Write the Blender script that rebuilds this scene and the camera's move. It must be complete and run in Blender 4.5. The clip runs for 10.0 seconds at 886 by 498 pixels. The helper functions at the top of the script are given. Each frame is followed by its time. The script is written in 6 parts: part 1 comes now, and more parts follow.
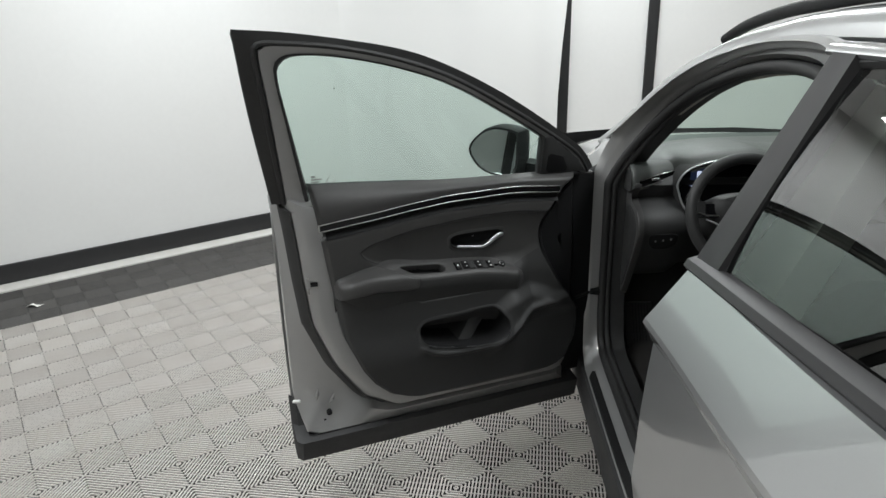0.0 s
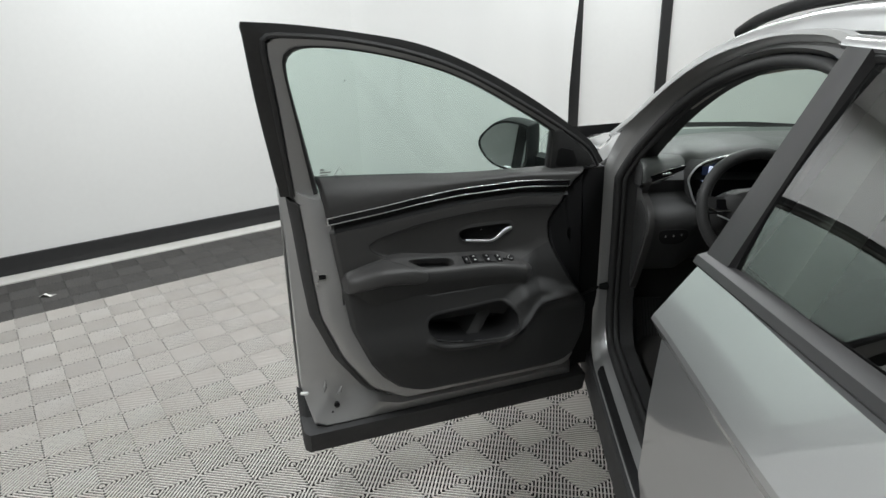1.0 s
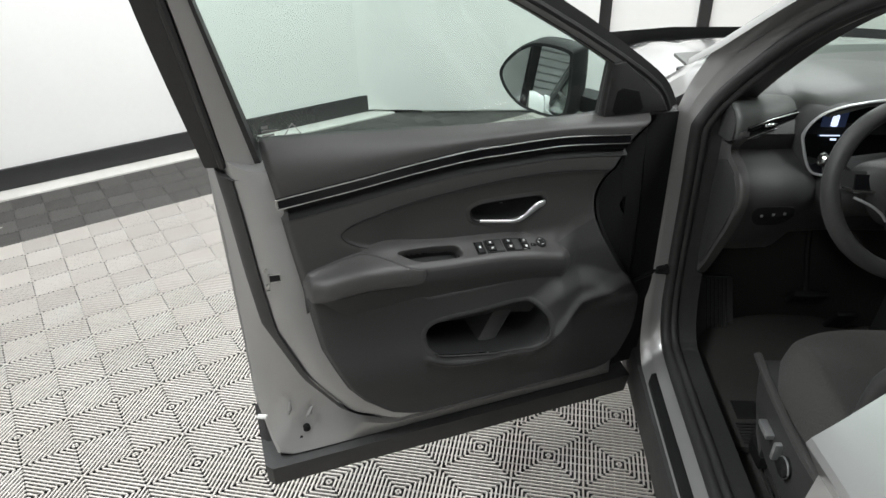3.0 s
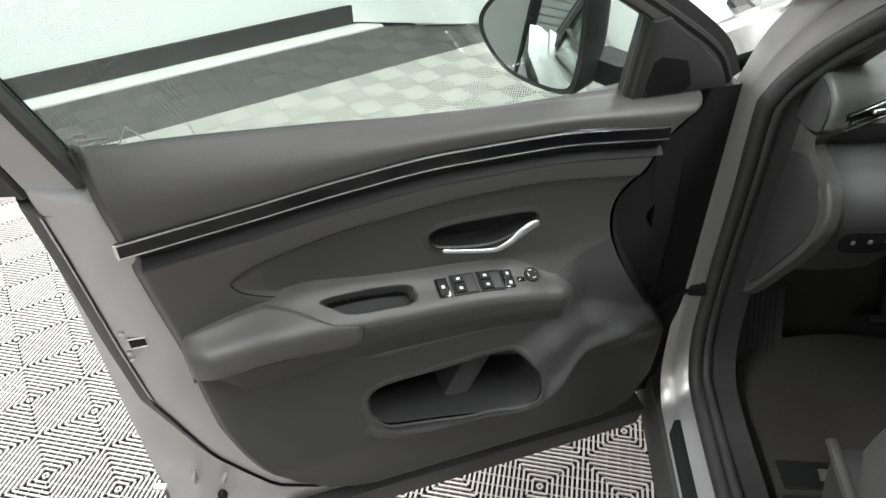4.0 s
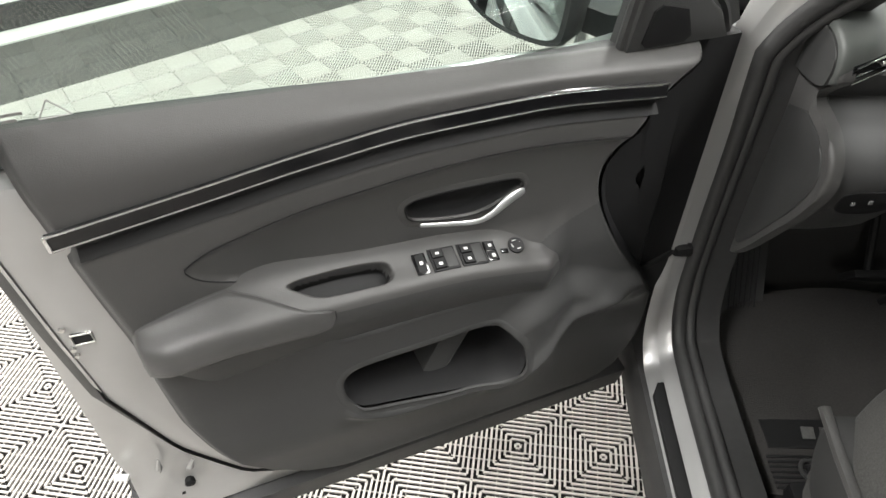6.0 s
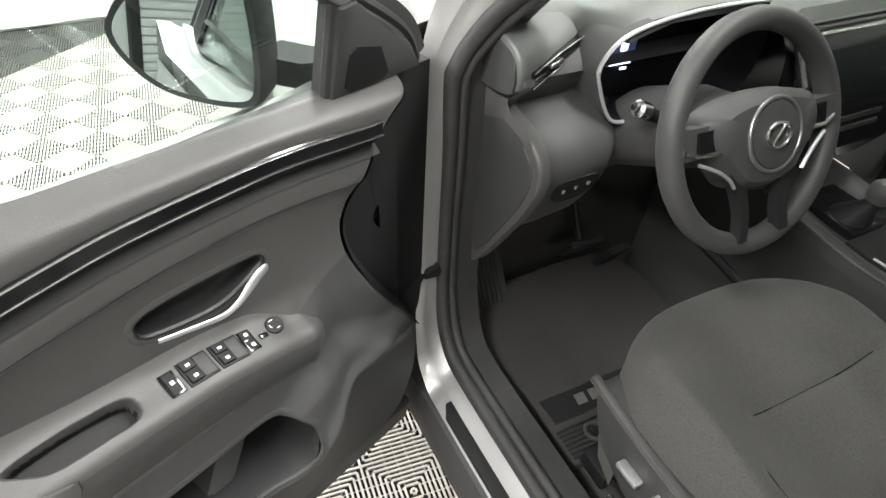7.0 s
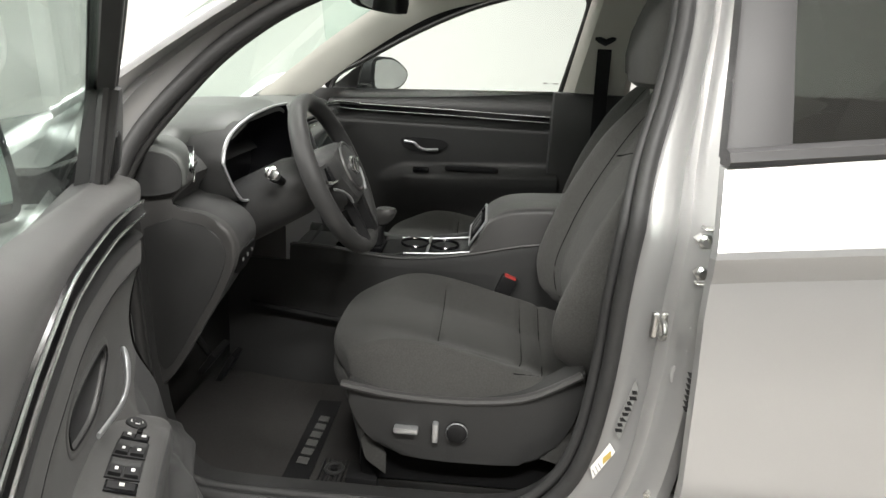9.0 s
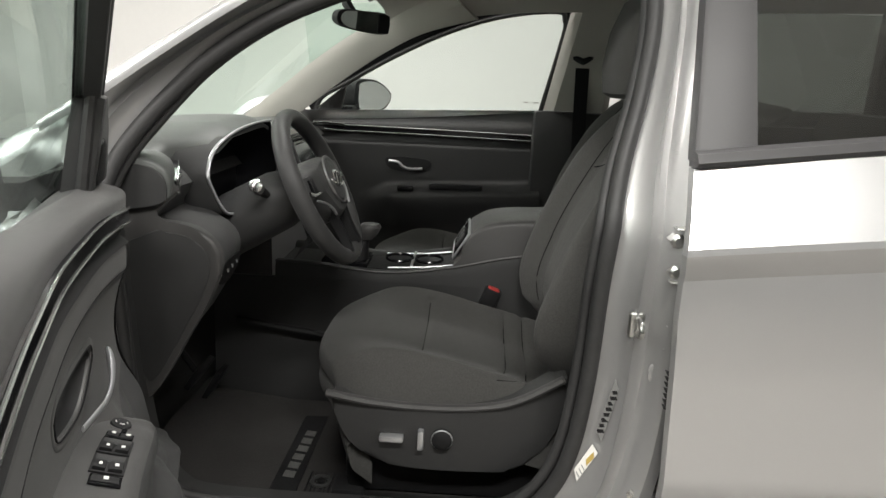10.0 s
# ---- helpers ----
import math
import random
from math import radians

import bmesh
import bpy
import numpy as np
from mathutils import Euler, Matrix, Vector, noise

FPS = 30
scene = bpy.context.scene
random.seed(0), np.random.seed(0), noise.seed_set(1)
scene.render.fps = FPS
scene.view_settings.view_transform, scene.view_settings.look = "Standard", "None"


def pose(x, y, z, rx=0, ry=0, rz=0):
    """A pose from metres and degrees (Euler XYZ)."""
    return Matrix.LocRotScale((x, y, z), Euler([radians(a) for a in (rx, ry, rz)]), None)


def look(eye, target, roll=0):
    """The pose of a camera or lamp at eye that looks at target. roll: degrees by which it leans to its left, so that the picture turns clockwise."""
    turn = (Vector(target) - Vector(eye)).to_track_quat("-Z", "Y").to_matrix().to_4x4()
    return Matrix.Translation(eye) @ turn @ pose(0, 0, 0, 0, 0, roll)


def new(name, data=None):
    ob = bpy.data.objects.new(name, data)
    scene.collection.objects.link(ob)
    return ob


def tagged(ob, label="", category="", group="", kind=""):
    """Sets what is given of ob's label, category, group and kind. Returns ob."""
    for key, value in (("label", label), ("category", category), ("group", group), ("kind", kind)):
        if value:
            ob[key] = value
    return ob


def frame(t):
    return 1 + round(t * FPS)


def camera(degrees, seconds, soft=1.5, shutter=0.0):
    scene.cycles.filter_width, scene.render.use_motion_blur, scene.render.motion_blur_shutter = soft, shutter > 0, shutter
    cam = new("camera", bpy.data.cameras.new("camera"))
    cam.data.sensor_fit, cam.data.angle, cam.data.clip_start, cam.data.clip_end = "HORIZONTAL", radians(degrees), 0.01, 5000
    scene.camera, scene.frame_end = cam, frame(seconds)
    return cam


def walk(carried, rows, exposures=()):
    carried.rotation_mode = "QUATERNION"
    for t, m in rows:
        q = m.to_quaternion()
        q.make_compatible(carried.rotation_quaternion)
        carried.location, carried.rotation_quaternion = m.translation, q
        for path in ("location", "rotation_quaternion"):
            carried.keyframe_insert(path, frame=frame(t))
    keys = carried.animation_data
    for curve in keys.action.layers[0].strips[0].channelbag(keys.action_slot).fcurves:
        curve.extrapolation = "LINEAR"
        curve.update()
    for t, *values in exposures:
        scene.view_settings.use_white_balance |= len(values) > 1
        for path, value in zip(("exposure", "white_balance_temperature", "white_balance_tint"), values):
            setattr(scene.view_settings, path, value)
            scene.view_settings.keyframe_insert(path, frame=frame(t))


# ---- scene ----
cam = camera(67.7, 10.0)
PATH = [
    (0, (0.118, 0.072, 1.588), (0.11, 1.953, 0.91), -1.4),
    (0.5, (0.119, 0.073, 1.588), (0.099, 1.952, 0.903), -1.3),
    (1, (0.123, 0.077, 1.589), (0.084, 1.951, 0.891), -1.3),
    (1.5, (0.139, 0.094, 1.591), (0.084, 1.958, 0.868), -1.3),
    (2, (0.169, 0.194, 1.581), (0.099, 2.037, 0.808), -1.4),
    (2.5, (0.123, 0.422, 1.566), (0.063, 2.224, 0.701), -1.2),
    (2.7, (0.109, 0.529, 1.569), (0.048, 2.307, 0.655), -1.2),
    (3.8, (0.194, 1.134, 1.529), (0.106, 2.736, 0.335), -1.2),
    (4, (0.197, 1.202, 1.516), (0.109, 2.773, 0.282), -1.2),
    (4.5, (0.181, 1.296, 1.493), (0.098, 2.798, 0.176), -0.9),
    (5, (0.18, 1.313, 1.489), (0.114, 2.778, 0.128), -0.6),
    (5.2, (0.18, 1.308, 1.488), (0.122, 2.771, 0.125), -0.6),
    (6.3, (0.171, 1.297, 1.5), (0.31, 2.744, 0.126), 0.7),
    (6.5, (0.173, 1.303, 1.496), (0.439, 2.749, 0.14), 1.2),
    (7, (0.16, 1.382, 1.483), (0.972, 2.688, 0.205), 3.8),
    (7.5, (0.082, 1.506, 1.462), (1.409, 2.45, 0.3), 3.3),
    (8, (-0.091, 1.536, 1.413), (1.584, 2.061, 0.455), 2.5),
    (8.5, (-0.267, 1.566, 1.334), (1.565, 1.804, 0.568), 1.3),
    (9, (-0.397, 1.614, 1.282), (1.515, 1.668, 0.697), 1.0),
    (9.5, (-0.42, 1.606, 1.251), (1.509, 1.631, 0.726), 0.4),
    (10, (-0.43, 1.6, 1.254), (1.505, 1.621, 0.748), 0.3),
]
EXPO = [(0.0, -0.55, 6200, 6), (2.0, -0.47, 6200, 6), (2.7, -0.22, 6250, 6.5), (3.8, 0.50, 6300, 7.5), (5.2, 0.78, 6500, 8), (6.5, 0.93, 6550, 8), (7.0, 1.35, 6550, 8), (7.6, 1.60, 6600, 8), (8.0, 1.55, 6600, 8), (8.6, 1.15, 6600, 8), (9.2, 0.68, 6650, 8.5), (9.6, 0.42, 6650, 8.5), (10.0, 0.38, 6650, 8.5)]
walk(cam, [(t, look(eye, target, roll)) for t, eye, target, roll in PATH], EXPO)

# ---------------------------------------------------------------- world and lights
world = bpy.data.worlds.new("studio_world")
scene.world = world
world.use_nodes = True
world.node_tree.nodes["Background"].inputs[0].default_value = (0.8, 0.85, 0.9, 1)
world.node_tree.nodes["Background"].inputs[1].default_value = 0.03


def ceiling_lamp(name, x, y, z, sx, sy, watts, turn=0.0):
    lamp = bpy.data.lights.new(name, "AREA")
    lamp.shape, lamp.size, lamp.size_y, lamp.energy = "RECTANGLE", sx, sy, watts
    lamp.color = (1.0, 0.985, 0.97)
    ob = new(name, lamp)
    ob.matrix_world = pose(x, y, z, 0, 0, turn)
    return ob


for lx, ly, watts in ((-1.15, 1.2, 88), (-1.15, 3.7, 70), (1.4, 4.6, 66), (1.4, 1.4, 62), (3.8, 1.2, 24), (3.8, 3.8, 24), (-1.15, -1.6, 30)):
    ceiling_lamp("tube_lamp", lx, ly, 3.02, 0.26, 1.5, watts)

# ---------------------------------------------------------------- tools
def mat(name, color, rough=0.5, metal=0.0, grain=0.0, grain_scale=60.0, bump=0.0, bump_scale=200.0, coat=0.0, spread=0.12, spec=0.5, stain=0.0, stain_scale=3.0, sheen=0.0, stain_tint=(0.55, 0.53, 0.5)):
    """A surface: base colour varied at two scales, fine relief, gloss that wanders a little."""
    m = bpy.data.materials.new(name)
    m.use_nodes = True
    nt = m.node_tree
    b = nt.nodes["Principled BSDF"]
    b.inputs["Base Color"].default_value = (*color, 1)
    b.inputs["Roughness"].default_value = rough
    b.inputs["Metallic"].default_value = metal
    b.inputs["Specular IOR Level"].default_value = spec
    if coat:
        b.inputs["Coat Weight"].default_value = coat
        b.inputs["Coat Roughness"].default_value = 0.06
    if sheen:
        b.inputs["Sheen Weight"].default_value = sheen
        b.inputs["Sheen Roughness"].default_value = 0.6
    tc = nt.nodes.new("ShaderNodeTexCoord")
    if grain or stain:
        fine = nt.nodes.new("ShaderNodeTexNoise")
        fine.inputs["Scale"].default_value, fine.inputs["Detail"].default_value = grain_scale, 4
        wide = nt.nodes.new("ShaderNodeTexNoise")
        wide.inputs["Scale"].default_value, wide.inputs["Detail"].default_value = stain_scale, 5
        nt.links.new(tc.outputs["Object"], fine.inputs["Vector"])
        nt.links.new(tc.outputs["Object"], wide.inputs["Vector"])
        mix1 = nt.nodes.new("ShaderNodeMix")
        mix1.data_type = "RGBA"
        mix1.inputs[6].default_value = (*[c * (1 - grain) for c in color], 1)
        mix1.inputs[7].default_value = (*[min(1, c * (1 + grain)) for c in color], 1)
        nt.links.new(fine.outputs["Fac"], mix1.inputs[0])
        mix2 = nt.nodes.new("ShaderNodeMix")
        mix2.data_type, mix2.blend_type = "RGBA", "MULTIPLY"
        ramp = nt.nodes.new("ShaderNodeMapRange")
        ramp.inputs[1].default_value, ramp.inputs[2].default_value = 0.35, 0.7
        ramp.inputs[3].default_value, ramp.inputs[4].default_value = 0.0, stain
        nt.links.new(wide.outputs["Fac"], ramp.inputs[0])
        nt.links.new(ramp.outputs[0], mix2.inputs[0])
        nt.links.new(mix1.outputs[2], mix2.inputs[6])
        mix2.inputs[7].default_value = (*stain_tint, 1)
        nt.links.new(mix2.outputs[2], b.inputs["Base Color"])
        rr = nt.nodes.new("ShaderNodeMapRange")
        rr.inputs[3].default_value, rr.inputs[4].default_value = max(0.02, rough - spread), min(1, rough + spread)
        nt.links.new(wide.outputs["Fac"], rr.inputs[0])
        nt.links.new(rr.outputs[0], b.inputs["Roughness"])
    if bump:
        bn = nt.nodes.new("ShaderNodeTexNoise")
        bn.inputs["Scale"].default_value, bn.inputs["Detail"].default_value = bump_scale, 3
        nt.links.new(tc.outputs["Object"], bn.inputs["Vector"])
        bp = nt.nodes.new("ShaderNodeBump")
        bp.inputs["Strength"].default_value, bp.inputs["Distance"].default_value = bump, 0.001
        nt.links.new(bn.outputs["Fac"], bp.inputs["Height"])
        nt.links.new(bp.outputs["Normal"], b.inputs["Normal"])
    return m


def glass(name, tint, base=0.05, top=0.45):
    m = bpy.data.materials.new(name)
    m.use_nodes = True
    nt = m.node_tree
    out = nt.nodes["Material Output"]
    nt.nodes.remove(nt.nodes["Principled BSDF"])
    tr = nt.nodes.new("ShaderNodeBsdfTransparent")
    tr.inputs[0].default_value = (*tint, 1)
    gl = nt.nodes.new("ShaderNodeBsdfGlossy")
    gl.inputs["Roughness"].default_value = 0.01
    lw = nt.nodes.new("ShaderNodeLayerWeight")
    pw = nt.nodes.new("ShaderNodeMath")
    pw.operation, pw.inputs[1].default_value = "POWER", 3.5
    nt.links.new(lw.outputs["Facing"], pw.inputs[0])
    rg = nt.nodes.new("ShaderNodeMapRange")
    rg.inputs[3].default_value, rg.inputs[4].default_value = base, top
    nt.links.new(pw.outputs[0], rg.inputs[0])
    mx = nt.nodes.new("ShaderNodeMixShader")
    nt.links.new(rg.outputs[0], mx.inputs[0])
    nt.links.new(tr.outputs[0], mx.inputs[1])
    nt.links.new(gl.outputs[0], mx.inputs[2])
    nt.links.new(mx.outputs[0], out.inputs[0])
    return m


def glow(name, color, power):
    m = bpy.data.materials.new(name)
    m.use_nodes = True
    b = m.node_tree.nodes["Principled BSDF"]
    b.inputs["Base Color"].default_value = (*color, 1)
    b.inputs["Emission Color"].default_value = (*color, 1)
    b.inputs["Emission Strength"].default_value = power
    return m


def car_paint(name, color):
    m = mat(name, color, 0.30, 0.72, coat=1.0, grain=0.02, grain_scale=400, stain=0.03, stain_scale=5, spread=0.02)
    b = m.node_tree.nodes["Principled BSDF"]
    b.inputs["Coat Roughness"].default_value = 0.012
    b.inputs["Coat IOR"].default_value = 1.6
    return m


SILVER = car_paint("silver_grey_metallic_paint", (0.50, 0.505, 0.507))
JAMB = mat("satin_jamb_paint", (0.40, 0.40, 0.396), 0.42, 0.58, coat=0.6, grain=0.02, grain_scale=60, stain=0.06, stain_scale=9)
RUBBER = mat("black_rubber_seal", (0.027, 0.027, 0.027), 0.55, grain=0.25, grain_scale=80, bump=0.25, bump_scale=500)
TRIM = mat("charcoal_grained_plastic", (0.031, 0.0312, 0.031), 0.50, grain=0.10, grain_scale=140, bump=0.35, bump_scale=900, stain=0.05, stain_scale=7, spread=0.06, spec=0.32, sheen=0.03)
SOFT = mat("charcoal_soft_vinyl", (0.042, 0.041, 0.040), 0.44, spec=0.45, sheen=0.07, grain=0.08, grain_scale=90, bump=0.4, bump_scale=700, stain=0.05, stain_scale=5, spread=0.05)
DARK = mat("black_moulded_plastic", (0.011, 0.011, 0.0115), 0.58, spec=0.25, grain=0.15, grain_scale=120, bump=0.3, bump_scale=800)
CLAD = mat("dark_grey_cladding_plastic", (0.045, 0.045, 0.046), 0.62, grain=0.15, grain_scale=90, bump=0.5, bump_scale=500, stain=0.1, stain_scale=8, spec=0.3)
APPLIQUE = mat("satin_black_pillar_applique", (0.040, 0.039, 0.040), 0.45, grain=0.05, grain_scale=300, spec=0.35)
GLOSS = mat("piano_black", (0.006, 0.006, 0.007), 0.14, coat=0.2, spec=0.35, grain=0.05, grain_scale=30)
SCREEN = mat("black_display_cover", (0.004, 0.004, 0.005), 0.32, spec=0.18, grain=0.05, grain_scale=30)
CHROME = mat("satin_chrome", (0.78, 0.78, 0.77), 0.2, 1.0, grain=0.04, grain_scale=200, spread=0.04)
SATIN = mat("satin_silver_plastic", (0.55, 0.56, 0.57), 0.36, 0.8, grain=0.04, grain_scale=300, spread=0.04)
STEEL = mat("zinc_plated_steel", (0.62, 0.62, 0.6), 0.3, 1.0, grain=0.1, grain_scale=120, spread=0.1)
CLOTH = mat("charcoal_seat_cloth", (0.048, 0.0475, 0.0447), 0.92, grain=0.45, grain_scale=300, bump=1.0, bump_scale=420, stain=0.15, stain_scale=7, sheen=0.08, spec=0.3)
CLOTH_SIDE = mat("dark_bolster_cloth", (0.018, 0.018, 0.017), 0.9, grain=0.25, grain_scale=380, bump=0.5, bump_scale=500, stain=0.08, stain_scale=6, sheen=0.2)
CARPET = mat("black_cut_pile_carpet", (0.030, 0.029, 0.028), 0.97, grain=0.5, grain_scale=300, bump=1.0, bump_scale=380, stain=0.25, stain_scale=9)
MAT_PILE = mat("dark_floor_mat_pile", (0.026, 0.0245, 0.0235), 0.97, grain=0.5, grain_scale=260, bump=1.0, bump_scale=340, stain=0.35, stain_scale=8)
BEIGE = mat("light_grey_knit_headliner", (0.52, 0.50, 0.46), 0.9, grain=0.05, grain_scale=300, bump=0.3, bump_scale=700)
DASHTOP = mat("dash_pad_vinyl", (0.075, 0.080, 0.076), 0.48, grain=0.08, grain_scale=120, bump=0.45, bump_scale=600, stain=0.06, stain_scale=4, spread=0.05)
GREEN_GLASS = glass("green_tinted_glass", (0.84, 0.91, 0.88))
SMOKE_GLASS = glass("smoked_privacy_glass", (0.36, 0.395, 0.375), 0.17, 0.85)
CLEAR = glass("clear_glass", (0.68, 0.80, 0.74))
MIRROR = mat("mirror_silver", (0.86, 0.88, 0.88), 0.01, 1.0)
WHITE = mat("white_wall_paint", (0.80, 0.80, 0.79), 0.75, grain=0.02, grain_scale=30, stain=0.05, stain_scale=1.2, bump=0.15, bump_scale=90)
DRAPE = mat("white_backdrop_fabric", (0.82, 0.82, 0.81), 0.85, grain=0.02, grain_scale=200, stain=0.04, stain_scale=1.5, bump=0.3, bump_scale=400, sheen=0.1)
BLACKSTRIP = mat("black_vinyl_strip", (0.020, 0.020, 0.021), 0.5, grain=0.2, grain_scale=40, stain=0.2, stain_scale=5)
BASEWHITE = mat("scuffed_white_plinth", (0.66, 0.65, 0.62), 0.6, grain=0.1, grain_scale=40, stain=0.3, stain_scale=5)
PRINT = mat("pale_print", (0.7, 0.7, 0.68), 0.6)
PRINT_DIM = mat("grey_print", (0.30, 0.30, 0.29), 0.6)
PRINT_MAT = mat("worn_grey_relief", (0.085, 0.085, 0.082), 0.7, grain=0.4, grain_scale=220)
RED = mat("red_button_plastic", (0.40, 0.045, 0.04), 0.4, grain=0.05, grain_scale=80)
YELLOW = mat("yellow_tag_paper", (0.72, 0.47, 0.05), 0.6, grain=0.05, grain_scale=80)
PAPER = mat("white_tag_paper", (0.85, 0.84, 0.8), 0.7)


# the cabin stands a shade turned and tipped on the car's axes
CABIN = Matrix(((0.9994, 0.0349, 0.0021, -0.0755), (-0.0348, 0.9987, -0.0378, 0.0489), (-0.0034, 0.0377, 0.9993, -0.0683), (0, 0, 0, 1)))
UNTURNED = {"windscreen", "windscreen_pillar", "front_door", "rear_door", "wheel", "roof", "near_quarter", "far_flank"}


def smooth(mesh, angle=40):
    mesh.polygons.foreach_set("use_smooth", [True] * len(mesh.polygons))
    mesh.set_sharp_from_angle(angle=radians(angle))


def part(name, bm, material, parent=None, label="", angle=40):
    """Links a bmesh as one mesh object, under parent where one is given."""
    me = bpy.data.meshes.new(name)
    bmesh.ops.recalc_face_normals(bm, faces=bm.faces)
    bm.to_mesh(me)
    bm.free()
    me.materials.append(material)
    smooth(me, angle)
    ob = new(name, me)
    if parent is not None:
        ob.parent = parent
        if parent.name == "car" and name not in UNTURNED:
            ob.matrix_basis = CABIN
    if label:
        ob["label"] = label
    return ob


def thing(name, label, category, group="", kind=""):
    return tagged(new(name), label, category, group, kind)


def catmull(pts, per=6, closed=False):
    """A smooth curve through points of any dimension."""
    p = [np.array(q, float) for q in pts]
    n = len(p)
    out = []
    for i in range(n if closed else n - 1):
        a, b, c, d = (p[(i - 1) % n] if closed or i else p[0]), p[i], p[(i + 1) % n], (p[(i + 2) % n] if closed or i + 2 < n else p[-1])
        for k in range(per):
            t = k / per
            out.append(0.5 * (2 * b + (c - a) * t + (2 * a - 5 * b + 4 * c - d) * t * t + (3 * b - a - 3 * c + d) * t ** 3))
    if not closed:
        out.append(p[-1])
    return out


def resample(pts, count, closed=False):
    """count points evenly spaced along a polyline."""
    p = np.array([list(q) for q in pts], float)
    if closed:
        p = np.vstack([p, p[:1]])
    d = np.concatenate([[0], np.cumsum(np.linalg.norm(np.diff(p, axis=0), axis=1))])
    s = np.linspace(0, d[-1], count + 1)[:-1] if closed else np.linspace(0, d[-1], count)
    return [np.array([np.interp(v, d, p[:, k]) for k in range(p.shape[1])]) for v in s]


def loft(rings, closed=True, cap=True, wrap=False):
    """Skin between rings of equal count. closed: each ring is a loop; wrap: the last ring joins the first."""
    bm = bmesh.new()
    vs = [[bm.verts.new(tuple(map(float, p))) for p in r] for r in rings]
    n = len(rings[0])
    for i in range(len(vs) if wrap else len(vs) - 1):
        a, b = vs[i], vs[(i + 1) % len(vs)]
        for j in range(n if closed else n - 1):
            k = (j + 1) % n
            bm.faces.new((a[j], a[k], b[k], b[j]))
    if cap and closed and not wrap:
        bm.faces.new(vs[0])
        bm.faces.new(vs[-1])
    return bm


def tube(path, radius, sides=10, closed=False, squash=1.0, up=(0, 0, 1)):
    """A round bar along a path; radius may be a list, one per point."""
    p = [Vector(tuple(map(float, q))) for q in path]
    n = len(p)
    rad = radius if isinstance(radius, (list, tuple)) else [radius] * n
    rings = []
    for i in range(n):
        a, b = (p[(i - 1) % n], p[(i + 1) % n]) if closed else (p[max(0, i - 1)], p[min(n - 1, i + 1)])
        t = (b - a).normalized()
        s = t.cross(Vector(up))
        s = s.normalized() if s.length > 1e-4 else t.orthogonal().normalized()
        w = t.cross(s)
        rings.append([p[i] + rad[i] * (math.cos(k * math.tau / sides) * s + squash * math.sin(k * math.tau / sides) * w) for k in range(sides)])
    return loft(rings, True, not closed, closed)


def box(x0, y0, z0, x1, y1, z1, bevel=0.0, seg=2, m=None):
    bm = bmesh.new()
    bmesh.ops.create_cube(bm, size=1)
    for v in bm.verts:
        v.co = Vector(((x0 + x1) / 2 + v.co.x * (x1 - x0), (y0 + y1) / 2 + v.co.y * (y1 - y0), (z0 + z1) / 2 + v.co.z * (z1 - z0)))
    if bevel:
        bmesh.ops.bevel(bm, geom=bm.edges[:] + bm.verts[:], offset=bevel, segments=seg, profile=0.6, affect="EDGES")
    if m is not None:
        bmesh.ops.transform(bm, matrix=m, verts=bm.verts)
    return bm


def slab(outline, place, n0, n1, bevel=0.0, seg=2):
    """A plate: outline (u, v) extruded from n0 to n1; place(u, n, v) gives the world point."""
    bm = bmesh.new()
    lo = [bm.verts.new(tuple(place(u, n0, v))) for u, v in outline]
    hi = [bm.verts.new(tuple(place(u, n1, v))) for u, v in outline]
    k = len(lo)
    bm.faces.new(lo)
    top = bm.faces.new(list(reversed(hi)))
    for i in range(k):
        j = (i + 1) % k
        bm.faces.new((lo[i], lo[j], hi[j], hi[i]))
    if bevel:
        bmesh.ops.bevel(bm, geom=list(top.edges), offset=bevel, segments=seg, profile=0.6, affect="EDGES")
    return bm


def sheet(f, nu, nv, thick=0.0, away=(0, 0, -1)):
    """A curved panel f(s, t), s and t in 0..1, with thickness along away."""
    a = Vector(away)
    top = [[Vector(tuple(map(float, f(i / nu, j / nv)))) for j in range(nv + 1)] for i in range(nu + 1)]
    bm = bmesh.new()
    vt = [[bm.verts.new(p) for p in r] for r in top]
    for i in range(nu):
        for j in range(nv):
            bm.faces.new((vt[i][j], vt[i + 1][j], vt[i + 1][j + 1], vt[i][j + 1]))
    if thick:
        vb = [[bm.verts.new(p + a * thick) for p in r] for r in top]
        for i in range(nu):
            for j in range(nv):
                bm.faces.new((vb[i][j], vb[i][j + 1], vb[i + 1][j + 1], vb[i + 1][j]))
        for i in range(nu):
            bm.faces.new((vt[i][0], vb[i][0], vb[i + 1][0], vt[i + 1][0]))
            bm.faces.new((vt[i][nv], vt[i + 1][nv], vb[i + 1][nv], vb[i][nv]))
        for j in range(nv):
            bm.faces.new((vt[0][j], vt[0][j + 1], vb[0][j + 1], vb[0][j]))
            bm.faces.new((vt[nu][j], vb[nu][j], vb[nu][j + 1], vt[nu][j + 1]))
    return bm


def merge(*bms):
    """Joins bmeshes into one."""
    me = bpy.data.meshes.new("tmp")
    out = bmesh.new()
    for b in bms:
        b.to_mesh(me)
        out.from_mesh(me)
        b.free()
    bpy.data.meshes.remove(me)
    return out


def interp(x, xs, ys):
    return float(np.interp(x, xs, ys))


